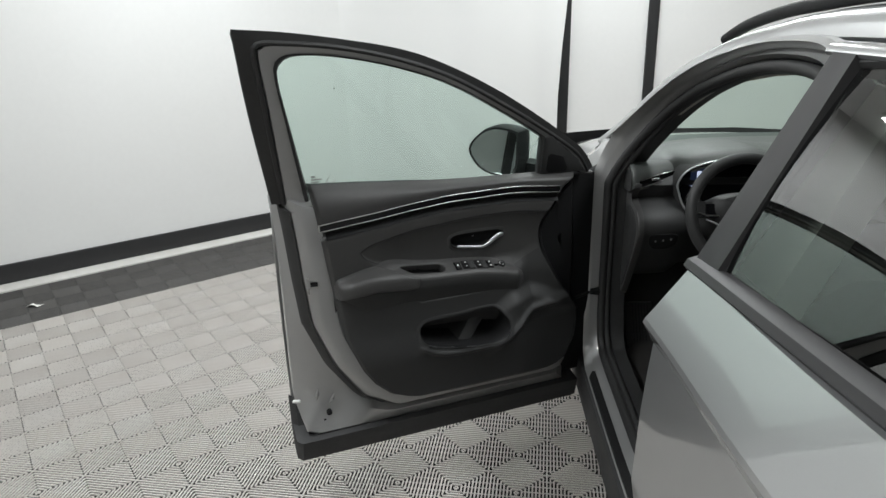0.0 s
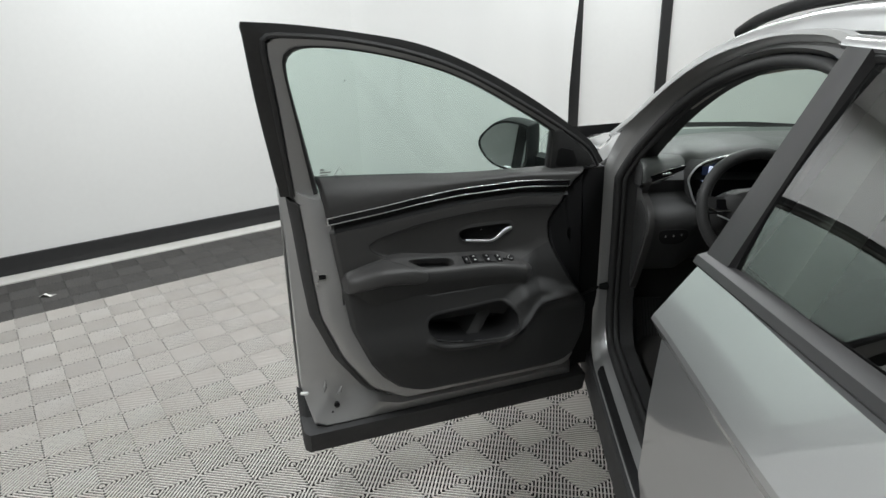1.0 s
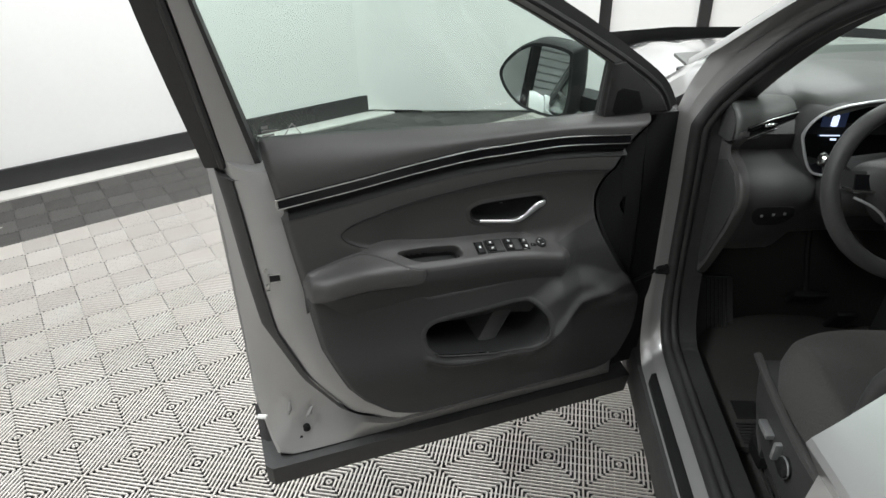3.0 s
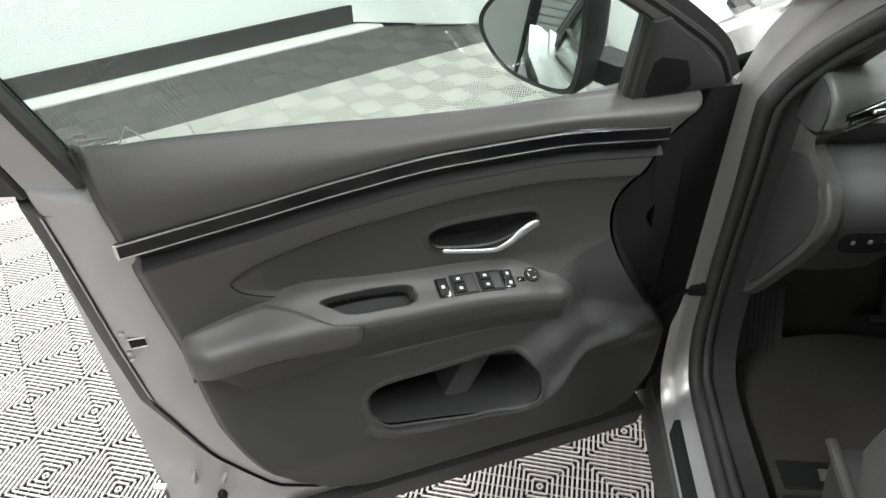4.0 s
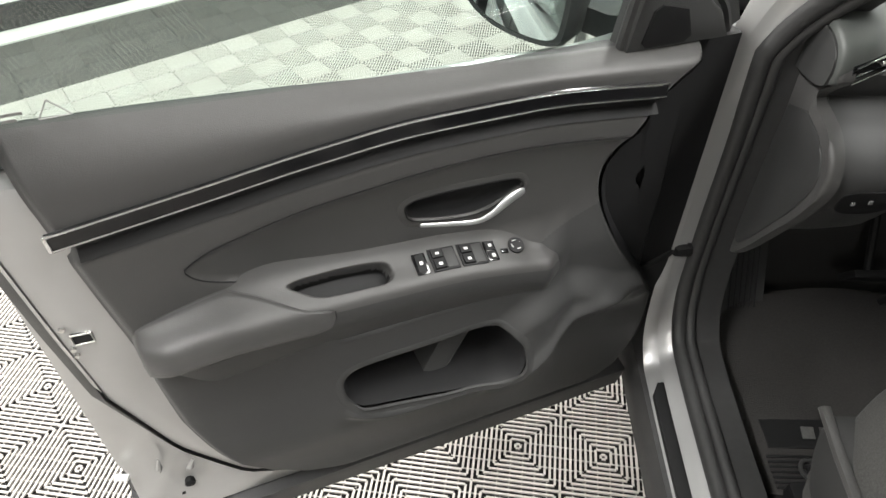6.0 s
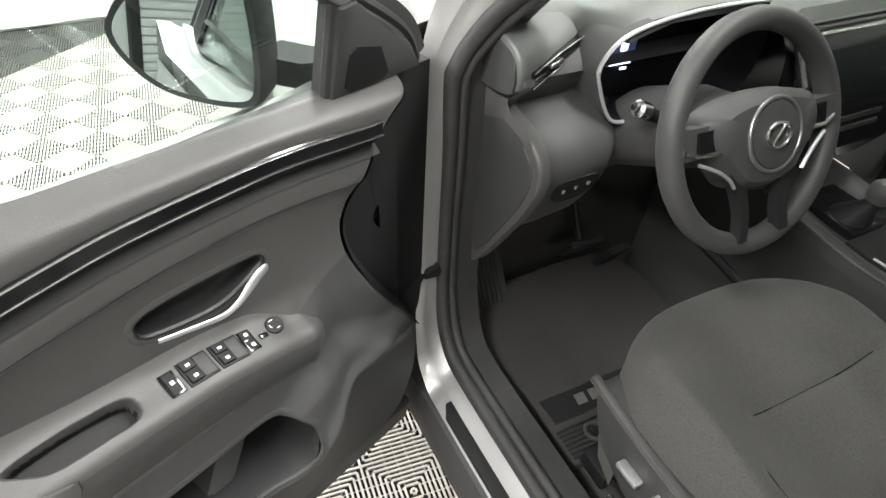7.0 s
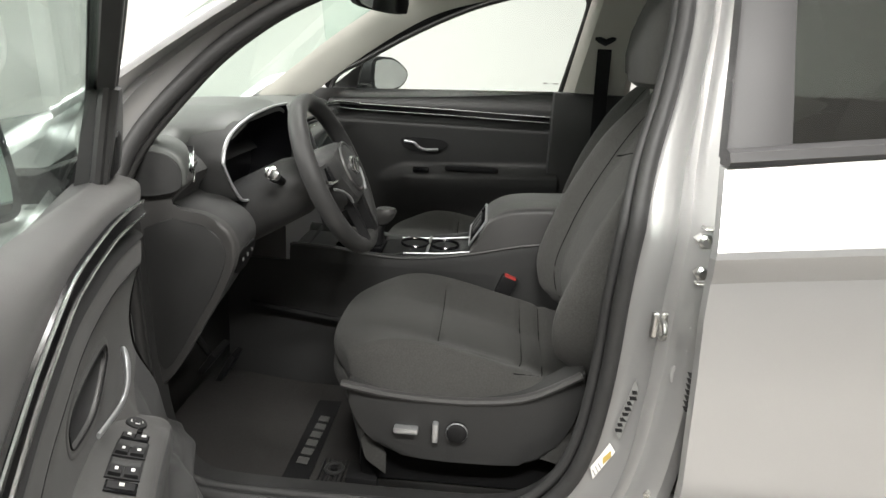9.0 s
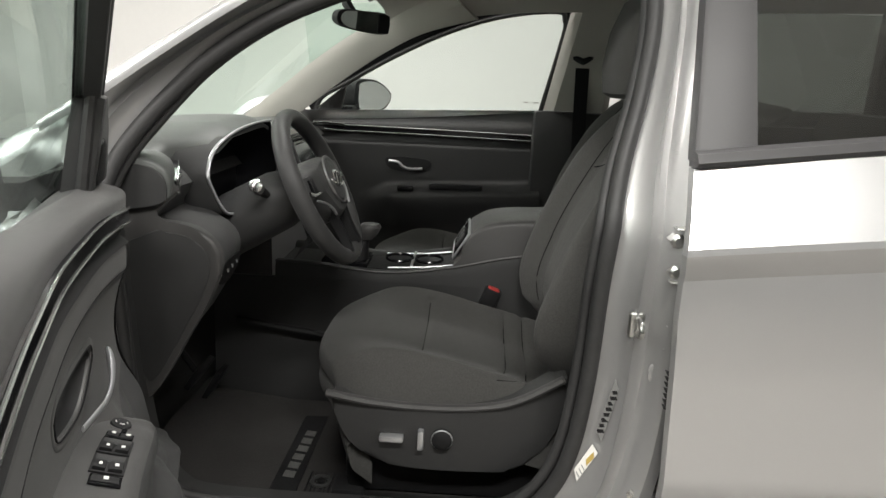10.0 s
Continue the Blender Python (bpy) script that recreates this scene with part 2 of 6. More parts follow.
def spl(x, xs, ys):
    """A smooth curve through (xs, ys) that does not overshoot."""
    n = len(xs)
    i = min(max(int(np.searchsorted(xs, x)) - 1, 0), n - 2)
    d = [(ys[k + 1] - ys[k]) / (xs[k + 1] - xs[k]) for k in range(n - 1)]

    def slope(k):
        if k == 0 or k == n - 1:
            return d[0] if k == 0 else d[-1]
        return 0.0 if d[k - 1] * d[k] <= 0 else 2 * d[k - 1] * d[k] / (d[k - 1] + d[k])
    h = xs[i + 1] - xs[i]
    t = min(max((x - xs[i]) / h, 0.0), 1.0)
    m0, m1 = slope(i) * h, slope(i + 1) * h
    return (2 * t ** 3 - 3 * t * t + 1) * ys[i] + (t ** 3 - 2 * t * t + t) * m0 + (3 * t * t - 2 * t ** 3) * ys[i + 1] + (t ** 3 - t * t) * m1


def sstep(a, b, x):
    t = np.clip((x - a) / (b - a), 0, 1)
    return t * t * (3 - 2 * t)

# ---------------------------------------------------------------- the hall: floor, walls, ceiling
TILE_TURN = radians(36.0)
TA = Vector((math.cos(TILE_TURN), math.sin(TILE_TURN), 0))
TB = Vector((-math.sin(TILE_TURN), math.cos(TILE_TURN), 0))
SUB = 0.1497
TORG = Vector((-0.25, 2.26, 0))
WALLP = Vector((-2.08, 4.44, 0))

floor_ob = tagged(part("floor", box(-6.5, -4.5, -0.12, 6.0, 7.0, -0.0145), mat("grimy_subfloor", (0.055, 0.053, 0.05), 0.85, grain=0.3, grain_scale=25, stain=0.3)), "concrete floor under interlocking ribbed plastic tiles", "floor", kind="structure")


def tile_material(name, color, dirt):
    m = mat(name, color, 0.5, grain=0.10, grain_scale=150, bump=0.2, bump_scale=300, stain=dirt, stain_scale=1.6, spread=0.1, stain_tint=(0.62, 0.52, 0.44))
    nt = m.node_tree
    info = nt.nodes.new("ShaderNodeObjectInfo")
    hsv = nt.nodes.new("ShaderNodeHueSaturation")
    rng = nt.nodes.new("ShaderNodeMapRange")
    rng.inputs[3].default_value, rng.inputs[4].default_value = 0.965, 1.035
    nt.links.new(info.outputs["Random"], rng.inputs[0])
    nt.links.new(rng.outputs[0], hsv.inputs["Value"])
    b = nt.nodes["Principled BSDF"]
    link = b.inputs["Base Color"].links[0]
    src = link.from_socket
    nt.links.new(src, hsv.inputs["Color"])
    nt.links.new(hsv.outputs["Color"], b.inputs["Base Color"])
    return m


TILE_LIGHT = tile_material("light_grey_ribbed_tile", (0.58, 0.555, 0.524), 0.45)
TILE_DARK = tile_material("dark_grey_ribbed_tile", (0.115, 0.112, 0.107), 0.3)


def tile_mesh(name, material, ribs=True):
    """One interlocking open-grid tile of two by two fields; ribs stand clear of the floor and cross each field along its diagonal, the way changing from field to field."""
    verts, faces = [], []

    def quad_bar(p, q, half, z0, z1):
        d = (q - p).normalized()
        s = Vector((-d.y, d.x, 0)) * half
        b = len(verts)
        for a in (p + s, p - s, q - s, q + s):
            verts.append((a.x, a.y, z0))
        for a in (p + s * 0.9, p - s * 0.9, q - s * 0.9, q + s * 0.9):
            verts.append((a.x, a.y, z1))
        faces.extend([(b + 4, b + 5, b + 6, b + 7), (b + 1, b + 2, b + 6, b + 5), (b + 3, b, b + 4, b + 7)])

    step = SUB * math.sqrt(2) / 17
    for i in range(2):
        for j in range(2):
            cx, cy = (i + 0.5) * SUB, (j + 0.5) * SUB
            way = 1 if (i + j) % 2 else -1
            d = Vector((1, way, 0)).normalized()
            s = Vector((-d.y, d.x, 0))
            for k in range(-8, 9):
                off = k * step
                half = SUB / math.sqrt(2) - abs(off) - 0.0012
                if half > 0.004:
                    c = Vector((cx, cy, 0)) + s * off
                    quad_bar(c - d * half, c + d * half, step * 0.235, -0.0046, 0.0)
            # thin cross bars carry the ribs from below
            for k in range(-3, 4):
                off = (k + 0.5) * 0.030
                half = SUB / math.sqrt(2) - abs(off) - 0.003
                if half > 0.01:
                    c = Vector((cx, cy, 0)) + d * off
                    quad_bar(c - s * half, c + s * half, 0.0010, -0.0075, -0.0042)
    b = len(verts)
    for x, y in ((0.001, 0.001), (2 * SUB - 0.001, 0.001), (2 * SUB - 0.001, 2 * SUB - 0.001), (0.001, 2 * SUB - 0.001)):
        verts.append((x, y, -0.0130))
    faces.append((b, b + 1, b + 2, b + 3))
    me = bpy.data.meshes.new(name)
    me.from_pydata(verts, [], faces)
    me.materials.append(material)
    me.materials.append(bpy.data.materials["tile_gap_shade"])
    me.polygons[len(faces) - 1].material_index = 1
    me.update()
    return me


# near-black sheet below the ribs: shade of the open gaps put into its colour
mat("tile_gap_shade", (0.010, 0.009, 0.0085), 0.8, grain=0.3, grain_scale=60)
tile_light, tile_dark = tile_mesh("tile", TILE_LIGHT), tile_mesh("tile_dark", TILE_DARK)


TILE_XY = np.array([v.co[:] for v in tile_light.vertices])
TILE_POLYS = [tuple(q.vertices) for q in tile_light.polygons]


def side_of_wall(p):
    """Metres from the left wall's foot, positive inside the hall."""
    return -(p - WALLP).dot(TB)


def lay_tiles():
    spots = []
    for i in range(-30, 30):
        for j in range(-30, 30):
            p = TORG + TA * (2 * SUB * i) + TB * (2 * SUB * j)
            c = p + (TA + TB) * SUB
            if -4.4 < c.x < 5.6 and -3.4 < c.y < 5.75 and side_of_wall(c) > 0.12:
                near = (c - Vector((-0.7, 2.6, 0))).length
                spots.append((near, p, c))
    spots.sort(key=lambda q: q[0])
    far_v, far_f, far_dark_v, far_dark_f = [], [], [], []
    for k, (near, p, c) in enumerate(spots):
        dark = side_of_wall(c) < 0.80
        me = tile_dark if dark else tile_light
        m = Matrix.Translation(p) @ Matrix.Rotation(TILE_TURN, 4, "Z")
        if k < 300:
            ob = new("tile", me)
            ob.parent = floor_ob
            ob.matrix_basis = m
        else:
            vv, ff = (far_dark_v, far_dark_f) if dark else (far_v, far_f)
            b = len(vv)
            if c.x < 0.7:
                w = TILE_XY @ np.array([[TA.x, TA.y, 0], [TB.x, TB.y, 0], [0, 0, 1]]) + np.array([p.x, p.y, 0])
                vv.extend(map(tuple, w.tolist()))
                ff.extend([tuple(i + b for i in poly) for poly in TILE_POLYS])
            else:
                for q in ((0.001, 0.001), (2 * SUB - 0.001, 0.001), (2 * SUB - 0.001, 2 * SUB - 0.001), (0.001, 2 * SUB - 0.001)):
                    w = m @ Vector((q[0], q[1], 0))
                    vv.append((w.x, w.y, -0.002))
                ff.append((b, b + 1, b + 2, b + 3))
    for nm, vv, ff, mm in (("far_tiles", far_v, far_f, TILE_LIGHT), ("far_dark_tiles", far_dark_v, far_dark_f, TILE_DARK)):
        if ff:
            me = bpy.data.meshes.new(nm)
            me.from_pydata(vv, [], ff)
            me.materials.append(mm)
            me.materials.append(bpy.data.materials["tile_gap_shade"])
            zmean = [max(vv[i][2] for i in poly) for poly in ff]
            me.polygons.foreach_set("material_index", [1 if z < -0.005 else 0 for z in zmean])
            ob = new(nm, me)
            ob.parent = floor_ob
            ob["kind"] = "stuff"


# left wall: runs slantwise to the car, white with a black skirting band and a white plinth at its foot
def wall_frame(a, n, v):
    return WALLP + TA * a - TB * n + Vector((0, 0, v))


CORNER = (5.6 - WALLP.y) / TA.y
tagged(part("wall_left", slab([(-6.0, 0), (CORNER + 0.1, 0), (CORNER + 0.1, 3.1), (-6.0, 3.1)], wall_frame, -0.15, -0.02), WHITE), "smooth white painted studio wall", "wall", kind="structure")
tagged(part("baseboard", slab([(-6.0, 0.007), (CORNER, 0.007), (CORNER, 0.129), (-6.0, 0.129)], wall_frame, -0.02, 0.0, 0.004), BLACKSTRIP), "black vinyl skirting band at the wall foot", "skirting", kind="structure")
tagged(part("plinth", slab([(-6.0, -0.012), (CORNER, -0.012), (CORNER, 0.006), (-6.0, 0.006)], wall_frame, -0.02, 0.138, 0.002), BASEWHITE), "scuffed white floor strip along the wall foot", "floor strip", kind="structure")
tagged(part("wall_north", box(-1.2, 5.6, 0, 6.0, 5.75, 3.1), WHITE), "white painted studio end wall", "wall", kind="structure")
tagged(part("wall_east", box(5.85, -4.5, 0, 6.0, 5.6, 3.1), WHITE), "white painted studio side wall", "wall", kind="structure")
tagged(part("wall_south", box(-6.5, -4.5, 0, 5.85, -4.35, 3.1), WHITE), "white painted wall around the roller door", "wall", kind="structure")
tagged(part("wall_west", box(-6.65, -4.5, 0, -6.5, 2.0, 3.1), WHITE), "white painted studio side wall", "wall", kind="structure")
tagged(part("ceiling", box(-6.7, -4.6, 3.1, 6.1, 7.0, 3.2), mat("white_ceiling_board", (0.75, 0.75, 0.74), 0.8, grain=0.03, grain_scale=20, stain=0.05)), "flat white studio ceiling", "ceiling", kind="structure")
for sx in (1.066, 1.758):
    tagged(part("wall_strip", box(sx, 5.57, 0.35, sx + 0.082, 5.6, 3.1, 0.004), BLACKSTRIP), "black vertical batten between white wall panels", "batten", "wall battens", kind="structure")
tagged(part("wall_ledge", box(-0.2, 5.50, 0, 5.8, 5.6, 0.35, 0.01), BASEWHITE), "low scuffed white ledge along the end wall", "ledge", kind="structure")


# the curtain sweeps round the corner without a crease
DRAPE_WAY = resample(catmull([tuple(wall_frame(CORNER - 0.55, -0.050, 0))[:2], tuple(wall_frame(CORNER - 0.32, -0.030, 0))[:2], tuple(wall_frame(CORNER - 0.14, 0.010, 0))[:2], (-0.30, 5.485), (0.35, 5.49), (1.075, 5.50)], 12), 201)


def drape_point(s, t):
    q = DRAPE_WAY[min(int(s * 200), 199)] + (DRAPE_WAY[min(int(s * 200) + 1, 200)] - DRAPE_WAY[min(int(s * 200), 199)]) * (s * 200 - min(int(s * 200), 199))
    fold = (0.004 + 0.012 * s * s) * math.sin(s * 23 + 2.2 * t) + 0.010 * s ** 3 * math.sin(s * 41 + 1.3 + 4 * t) + 0.010 * math.sin(s * 7 + t * 2)
    z = 0.02 + 3.07 * t
    return (q[0] + s ** 6 * interp(z, [0.9, 1.3, 1.65, 2.0], [-0.026, -0.004, 0.028, 0.04]), q[1] + fold * (0.35 + 0.65 * (1 - t)), 0.02 + 3.07 * t)


tagged(part("backdrop_curtain", sheet(drape_point, 150, 24, 0.004, (0, 1, 0)), DRAPE), "white fabric backdrop curtain hanging in soft folds", "curtain")

# small dark peg added for a speck of unknown nature
hook = thing("dark_speck", "tiny dark speck against the white backdrop", "hook")
part("speck_body", tube([(-0.7395, 5.437, 1.030), (-0.745, 5.47, 1.026)], [0.009, 0.006], 8), DARK, hook)

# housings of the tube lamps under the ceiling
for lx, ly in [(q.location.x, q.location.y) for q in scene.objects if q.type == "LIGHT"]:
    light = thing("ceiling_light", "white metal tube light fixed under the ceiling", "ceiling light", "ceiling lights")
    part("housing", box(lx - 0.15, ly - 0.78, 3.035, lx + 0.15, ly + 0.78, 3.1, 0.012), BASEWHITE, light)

# roller door in the side wall, seen in the door mirror
roller = thing("roller_door", "white ribbed metal roller door, closed", "roller door")
for k in range(28):
    z = 0.02 + k * 0.095
    part("slat", box(-6.49, -3.9, z, -6.455, -0.95, z + 0.083, 0.012), mat("white_slat_paint", (0.78, 0.79, 0.8), 0.45, grain=0.03, grain_scale=30) if k == 0 else bpy.data.materials["white_slat_paint"], roller)
for ry in (-4.02, -0.95):
    part("guide_rail", box(-6.5, ry, 0.0, -6.42, ry + 0.12, 2.75, 0.006), BLACKSTRIP, roller)

# ---------------------------------------------------------------- the car
car = thing("car", "silver-grey compact SUV with its driver door wide open", "car")
XC = 1.36  # the car's centre line


def flank(z, base, lean=0.43, knee=1.03):
    """How far in the side of the car stands at height z."""
    return base + lean * max(0.0, z - knee)


def far_x(x):
    return 2 * XC - x


# door opening of the driver side: seal line and outer edge of the painted frame
SEAL = catmull([(2.05, 0.45), (2.125, 0.475), (2.168, 0.56), (2.185, 0.70), (2.195, 0.90), (2.205, 1.03), (2.19, 1.10), (2.14, 1.178), (2.05, 1.275), (1.93, 1.358), (1.77, 1.425), (1.62, 1.466),
                (1.48, 1.482), (1.36, 1.478), (1.292, 1.445), (1.284, 1.37), (1.304, 1.25), (1.338, 1.11), (1.355, 0.95), (1.362, 0.77), (1.378, 0.63), (1.41, 0.54), (1.47, 0.475), (1.56, 0.45), (1.80, 0.447)], 6, True)
EDGE = catmull([(2.03, 0.395), (2.10, 0.405), (2.15, 0.47), (2.175, 0.68), (2.19, 0.90), (2.225, 1.05), (2.245, 1.13), (2.21, 1.215), (2.08, 1.315), (1.94, 1.398), (1.80, 1.460), (1.62, 1.512),
                (1.46, 1.535), (1.32, 1.538), (1.228, 1.500), (1.216, 1.40), (1.228, 1.27), (1.238, 1.13), (1.243, 0.95), (1.246, 0.77), (1.262, 0.60), (1.30, 0.48), (1.37, 0.415), (1.50, 0.397), (1.80, 0.393)], 6, True)


def frame_ring(seal_xy, base, grow=0.0):
    return [(flank(z, base), y, z) for y, z in seal_xy]


def between(a, b, t):
    return [np.array(p) * (1 - t) + np.array(q) * t for p, q in zip(a, b)]


def build_side_frame():
    rings = [frame_ring(SEAL, 0.668), frame_ring(SEAL, 0.662), frame_ring(between(SEAL, EDGE, 0.22), 0.655), frame_ring(between(SEAL, EDGE, 0.42), 0.636), frame_ring(between(SEAL, EDGE, 0.50), 0.620), frame_ring(between(SEAL, EDGE, 0.60), 0.632), frame_ring(between(SEAL, EDGE, 0.72), 0.634),
             frame_ring(between(SEAL, EDGE, 0.82), 0.612), frame_ring(EDGE, 0.596), frame_ring(between(SEAL, EDGE, 1.18), 0.600), frame_ring(between(SEAL, EDGE, 1.2), 0.616)]
    body = part("side_frame", loft(rings, True, False), JAMB, car, "silver painted door opening frame with pillars and sill")
    # rubber seal, a main bulb and a thin lip
    part("door_seal", tube([(flank(z, 0.656), y, z) for y, z in SEAL], 0.0145, 12, True, 1.0, (1, 0, 0)), RUBBER, body)
    part("seal_lip", tube([(flank(z, 0.676), y, z) for y, z in between(SEAL, EDGE, -0.15)], 0.0105, 10, True, 1.0, (1, 0, 0)), RUBBER, body)
    part("seal_skirt", loft([frame_ring(SEAL, 0.6675), frame_ring(SEAL, 0.690), frame_ring(SEAL, 0.735)], True, False), RUBBER, body)
    return body


side_frame = build_side_frame()

# striker, bolts, stickers and the cable boot on the rear post
part("striker", merge(tube(catmull([(0.634, 1.298, 0.892), (0.606, 1.298, 0.892), (0.596, 1.298, 0.888), (0.592, 1.298, 0.880), (0.596, 1.298, 0.872), (0.606, 1.298, 0.868), (0.634, 1.298, 0.868)], 4), 0.0048, 8),
                      box(0.622, 1.286, 0.858, 0.632, 1.312, 0.903, 0.006, 3)), STEEL, side_frame, "zinc-plated latch striker")
for by, bz in ((1.272, 0.574), (1.240, 0.569)):
    part("bolt", tube([(0.640, by, bz), (0.606, by, bz), (0.602, by, bz)], [0.014, 0.014, 0.008], 6), STEEL, side_frame)
for by, bz in ((1.256, 1.030), (1.253, 0.979)):
    part("bolt", tube([(0.640, by, bz), (0.604, by, bz), (0.600, by, bz)], [0.012, 0.012, 0.007], 6), STEEL, side_frame)


def post_face(u, n, v):
    """A spot on the rear post's slanted face: u rearwards from the seal, v height."""
    return Vector((0.645 - 0.30 * u - 0.95 * n, 1.352 - 0.95 * u + 0.3 * n, v))


part("label_sticker", slab([(-0.013, 0.568), (-0.020, 0.590), (0.007, 0.647), (0.018, 0.632)], post_face, 0.0, 0.0022), PAPER, side_frame, "white and yellow information sticker")
part("sticker_band", slab([(0.001, 0.603), (0.013, 0.622), (0.011, 0.634), (-0.001, 0.615)], post_face, 0.0024, 0.0030), mat("sticker_amber", (0.50, 0.36, 0.10), 0.6, grain=0.1, grain_scale=90), side_frame)
for k in range(3):
    part("sticker_print", slab([(-0.016 + 0.004 * k, 0.586 + 0.008 * k), (-0.010 + 0.004 * k, 0.576 + 0.008 * k), (-0.009 + 0.004 * k, 0.578 + 0.008 * k), (-0.015 + 0.004 * k, 0.588 + 0.008 * k)], post_face, 0.0024, 0.0030), PRINT_DIM, side_frame)
part("film_sticker", slab([(0.012, 0.675), (0.022, 0.656), (0.041, 0.758), (0.033, 0.778)], post_face, 0.0, 0.0018), mat("clear_grey_film", (0.20, 0.20, 0.195), 0.35, grain=0.1, grain_scale=60), side_frame, "grey film sticker with dark print")
for k in range(8):
    u0, v0 = 0.018 + 0.0026 * k, 0.672 + 0.0110 * k
    part("sticker_print", slab([(u0 - 0.004, v0), (u0 + 0.007 - 0.003 * (k % 2), v0 + 0.002), (u0 + 0.005 - 0.003 * (k % 3), v0 + 0.0085), (u0 - 0.006, v0 + 0.0065)], post_face, 0.0020, 0.0026), DARK, side_frame)
for k in range(7):
    part("cable_boot", tube([(0.606, 1.231, 0.815 - 0.010 * k), (0.606, 1.231, 0.8065 - 0.010 * k)], [0.021, 0.018], 14), RUBBER, side_frame)
part("boot_flange", tube([(0.618, 1.250 + 0.019 * math.cos(a), 0.800 + 0.021 * math.sin(a)) for a in [math.tau * k / 24 for k in range(24)]], 0.005, 8, True, 1.0, (1, 0, 0)), JAMB, side_frame)
part("wiring_recess", box(0.604, 1.230, 0.842, 0.622, 1.250, 0.893, 0.004), DARK, side_frame)
part("recess_rim", tube([(0.612, 1.250, 0.838), (0.608, 1.254, 0.848), (0.608, 1.254, 0.888), (0.612, 1.250, 0.898)], 0.004, 8), JAMB, side_frame)
for bz in (1.048, 0.962):
    part("hinge_edge", box(0.596, 1.222, bz, 0.622, 1.262, bz + 0.004, 0.0015, 1), STEEL, side_frame)

# scuff plate on the sill, cladding below it
part("scuff_plate", slab([(1.36, 0.0), (2.02, 0.0), (2.045, 0.012), (2.045, 0.042), (2.03, 0.05), (1.36, 0.05)], lambda u, n, v: Vector((0.600 + v, u, 0.402 + n + 0.25 * v)), -0.006, 0.006, 0.003), DARK, side_frame)
part("sill_cladding", loft([[(0.600, y, 0.392), (0.588, y, 0.388), (0.582, y, 0.34), (0.590, y, 0.26), (0.615, y, 0.21), (0.72, y, 0.20), (0.72, y, 0.392)] for y in (0.55, 1.0, 1.6, 2.35)], True, True), CLAD, side_frame)

# black check strap between post and door
part("check_strap", merge(tube([(0.640, 2.205, 0.655), (0.60, 2.165, 0.648), (0.545, 2.135, 0.640)], 0.006, 6), tube([(0.640, 2.18, 0.650), (0.612, 2.17, 0.652)], [0.016, 0.010], 8)), DARK, side_frame)


# ---- the open driver door; u runs from its hinges to its latch, n towards the cabin, v up
DH = Vector((0.598, 2.108, 0))
DE = Vector((-0.93473, -0.35537, 0))
DN = Vector((0.35537, -0.93473, 0))


def D(u, n, v):
    return DH + DE * float(u) + DN * float(n) + Vector((0, 0, float(v)))


def inset(u, v):
    """How much deeper the trim panel sits in its shell, along the door."""
    return (-0.005 + 0.031 * sstep(0.08, 0.50, u) - 0.010 * sstep(0.60, 0.92, u)) * sstep(0.50, 0.80, v)


def Dp(u, n, v, more=0.0):
    """A place on the trim panel and its fittings."""
    k = float(inset(u, v)) + more
    f = k / (0.611 - n)
    return D(u + (u - 0.678) * f, n - k, v + (v - 1.493) * f)


def glass_n(v):
    return -0.05 + 0.40 * (v - 1.13)


def polar(outline, centre, count):
    """Where rays from the centre leave the outline, evenly by angle."""
    pts = [np.array(p, float) - np.array(centre) for p in outline]
    out = []
    for k in range(count):
        a = math.tau * k / count
        d = np.array((math.cos(a), math.sin(a)))
        best = None
        for i in range(len(pts)):
            p, q = pts[i], pts[(i + 1) % len(pts)]
            e = q - p
            det = d[0] * -e[1] + d[1] * e[0]
            if abs(det) < 1e-9:
                continue
            t = (p[0] * -e[1] + p[1] * e[0]) / det
            s = (d[0] * p[1] - d[1] * p[0]) / det
            if t > 0 and -1e-6 <= s <= 1 + 1e-6 and (best is None or t > best):
                best = t
        out.append((centre[0] + d[0] * best, centre[1] + d[1] * best))
    return out


PANEL_FRONT = ([0.435, 0.455, 0.475, 0.54, 0.606, 0.828, 1.093], [0.19, 0.115, 0.084, 0.055, 0.046, 0.036, 0.05])
PANEL_REAR = ([0.435, 0.443, 0.455, 0.472, 0.52, 0.581, 0.704, 0.869, 1.041, 1.147], [0.50, 0.616, 0.665, 0.707, 0.755, 0.79, 0.833, 0.853, 0.878, 0.899])


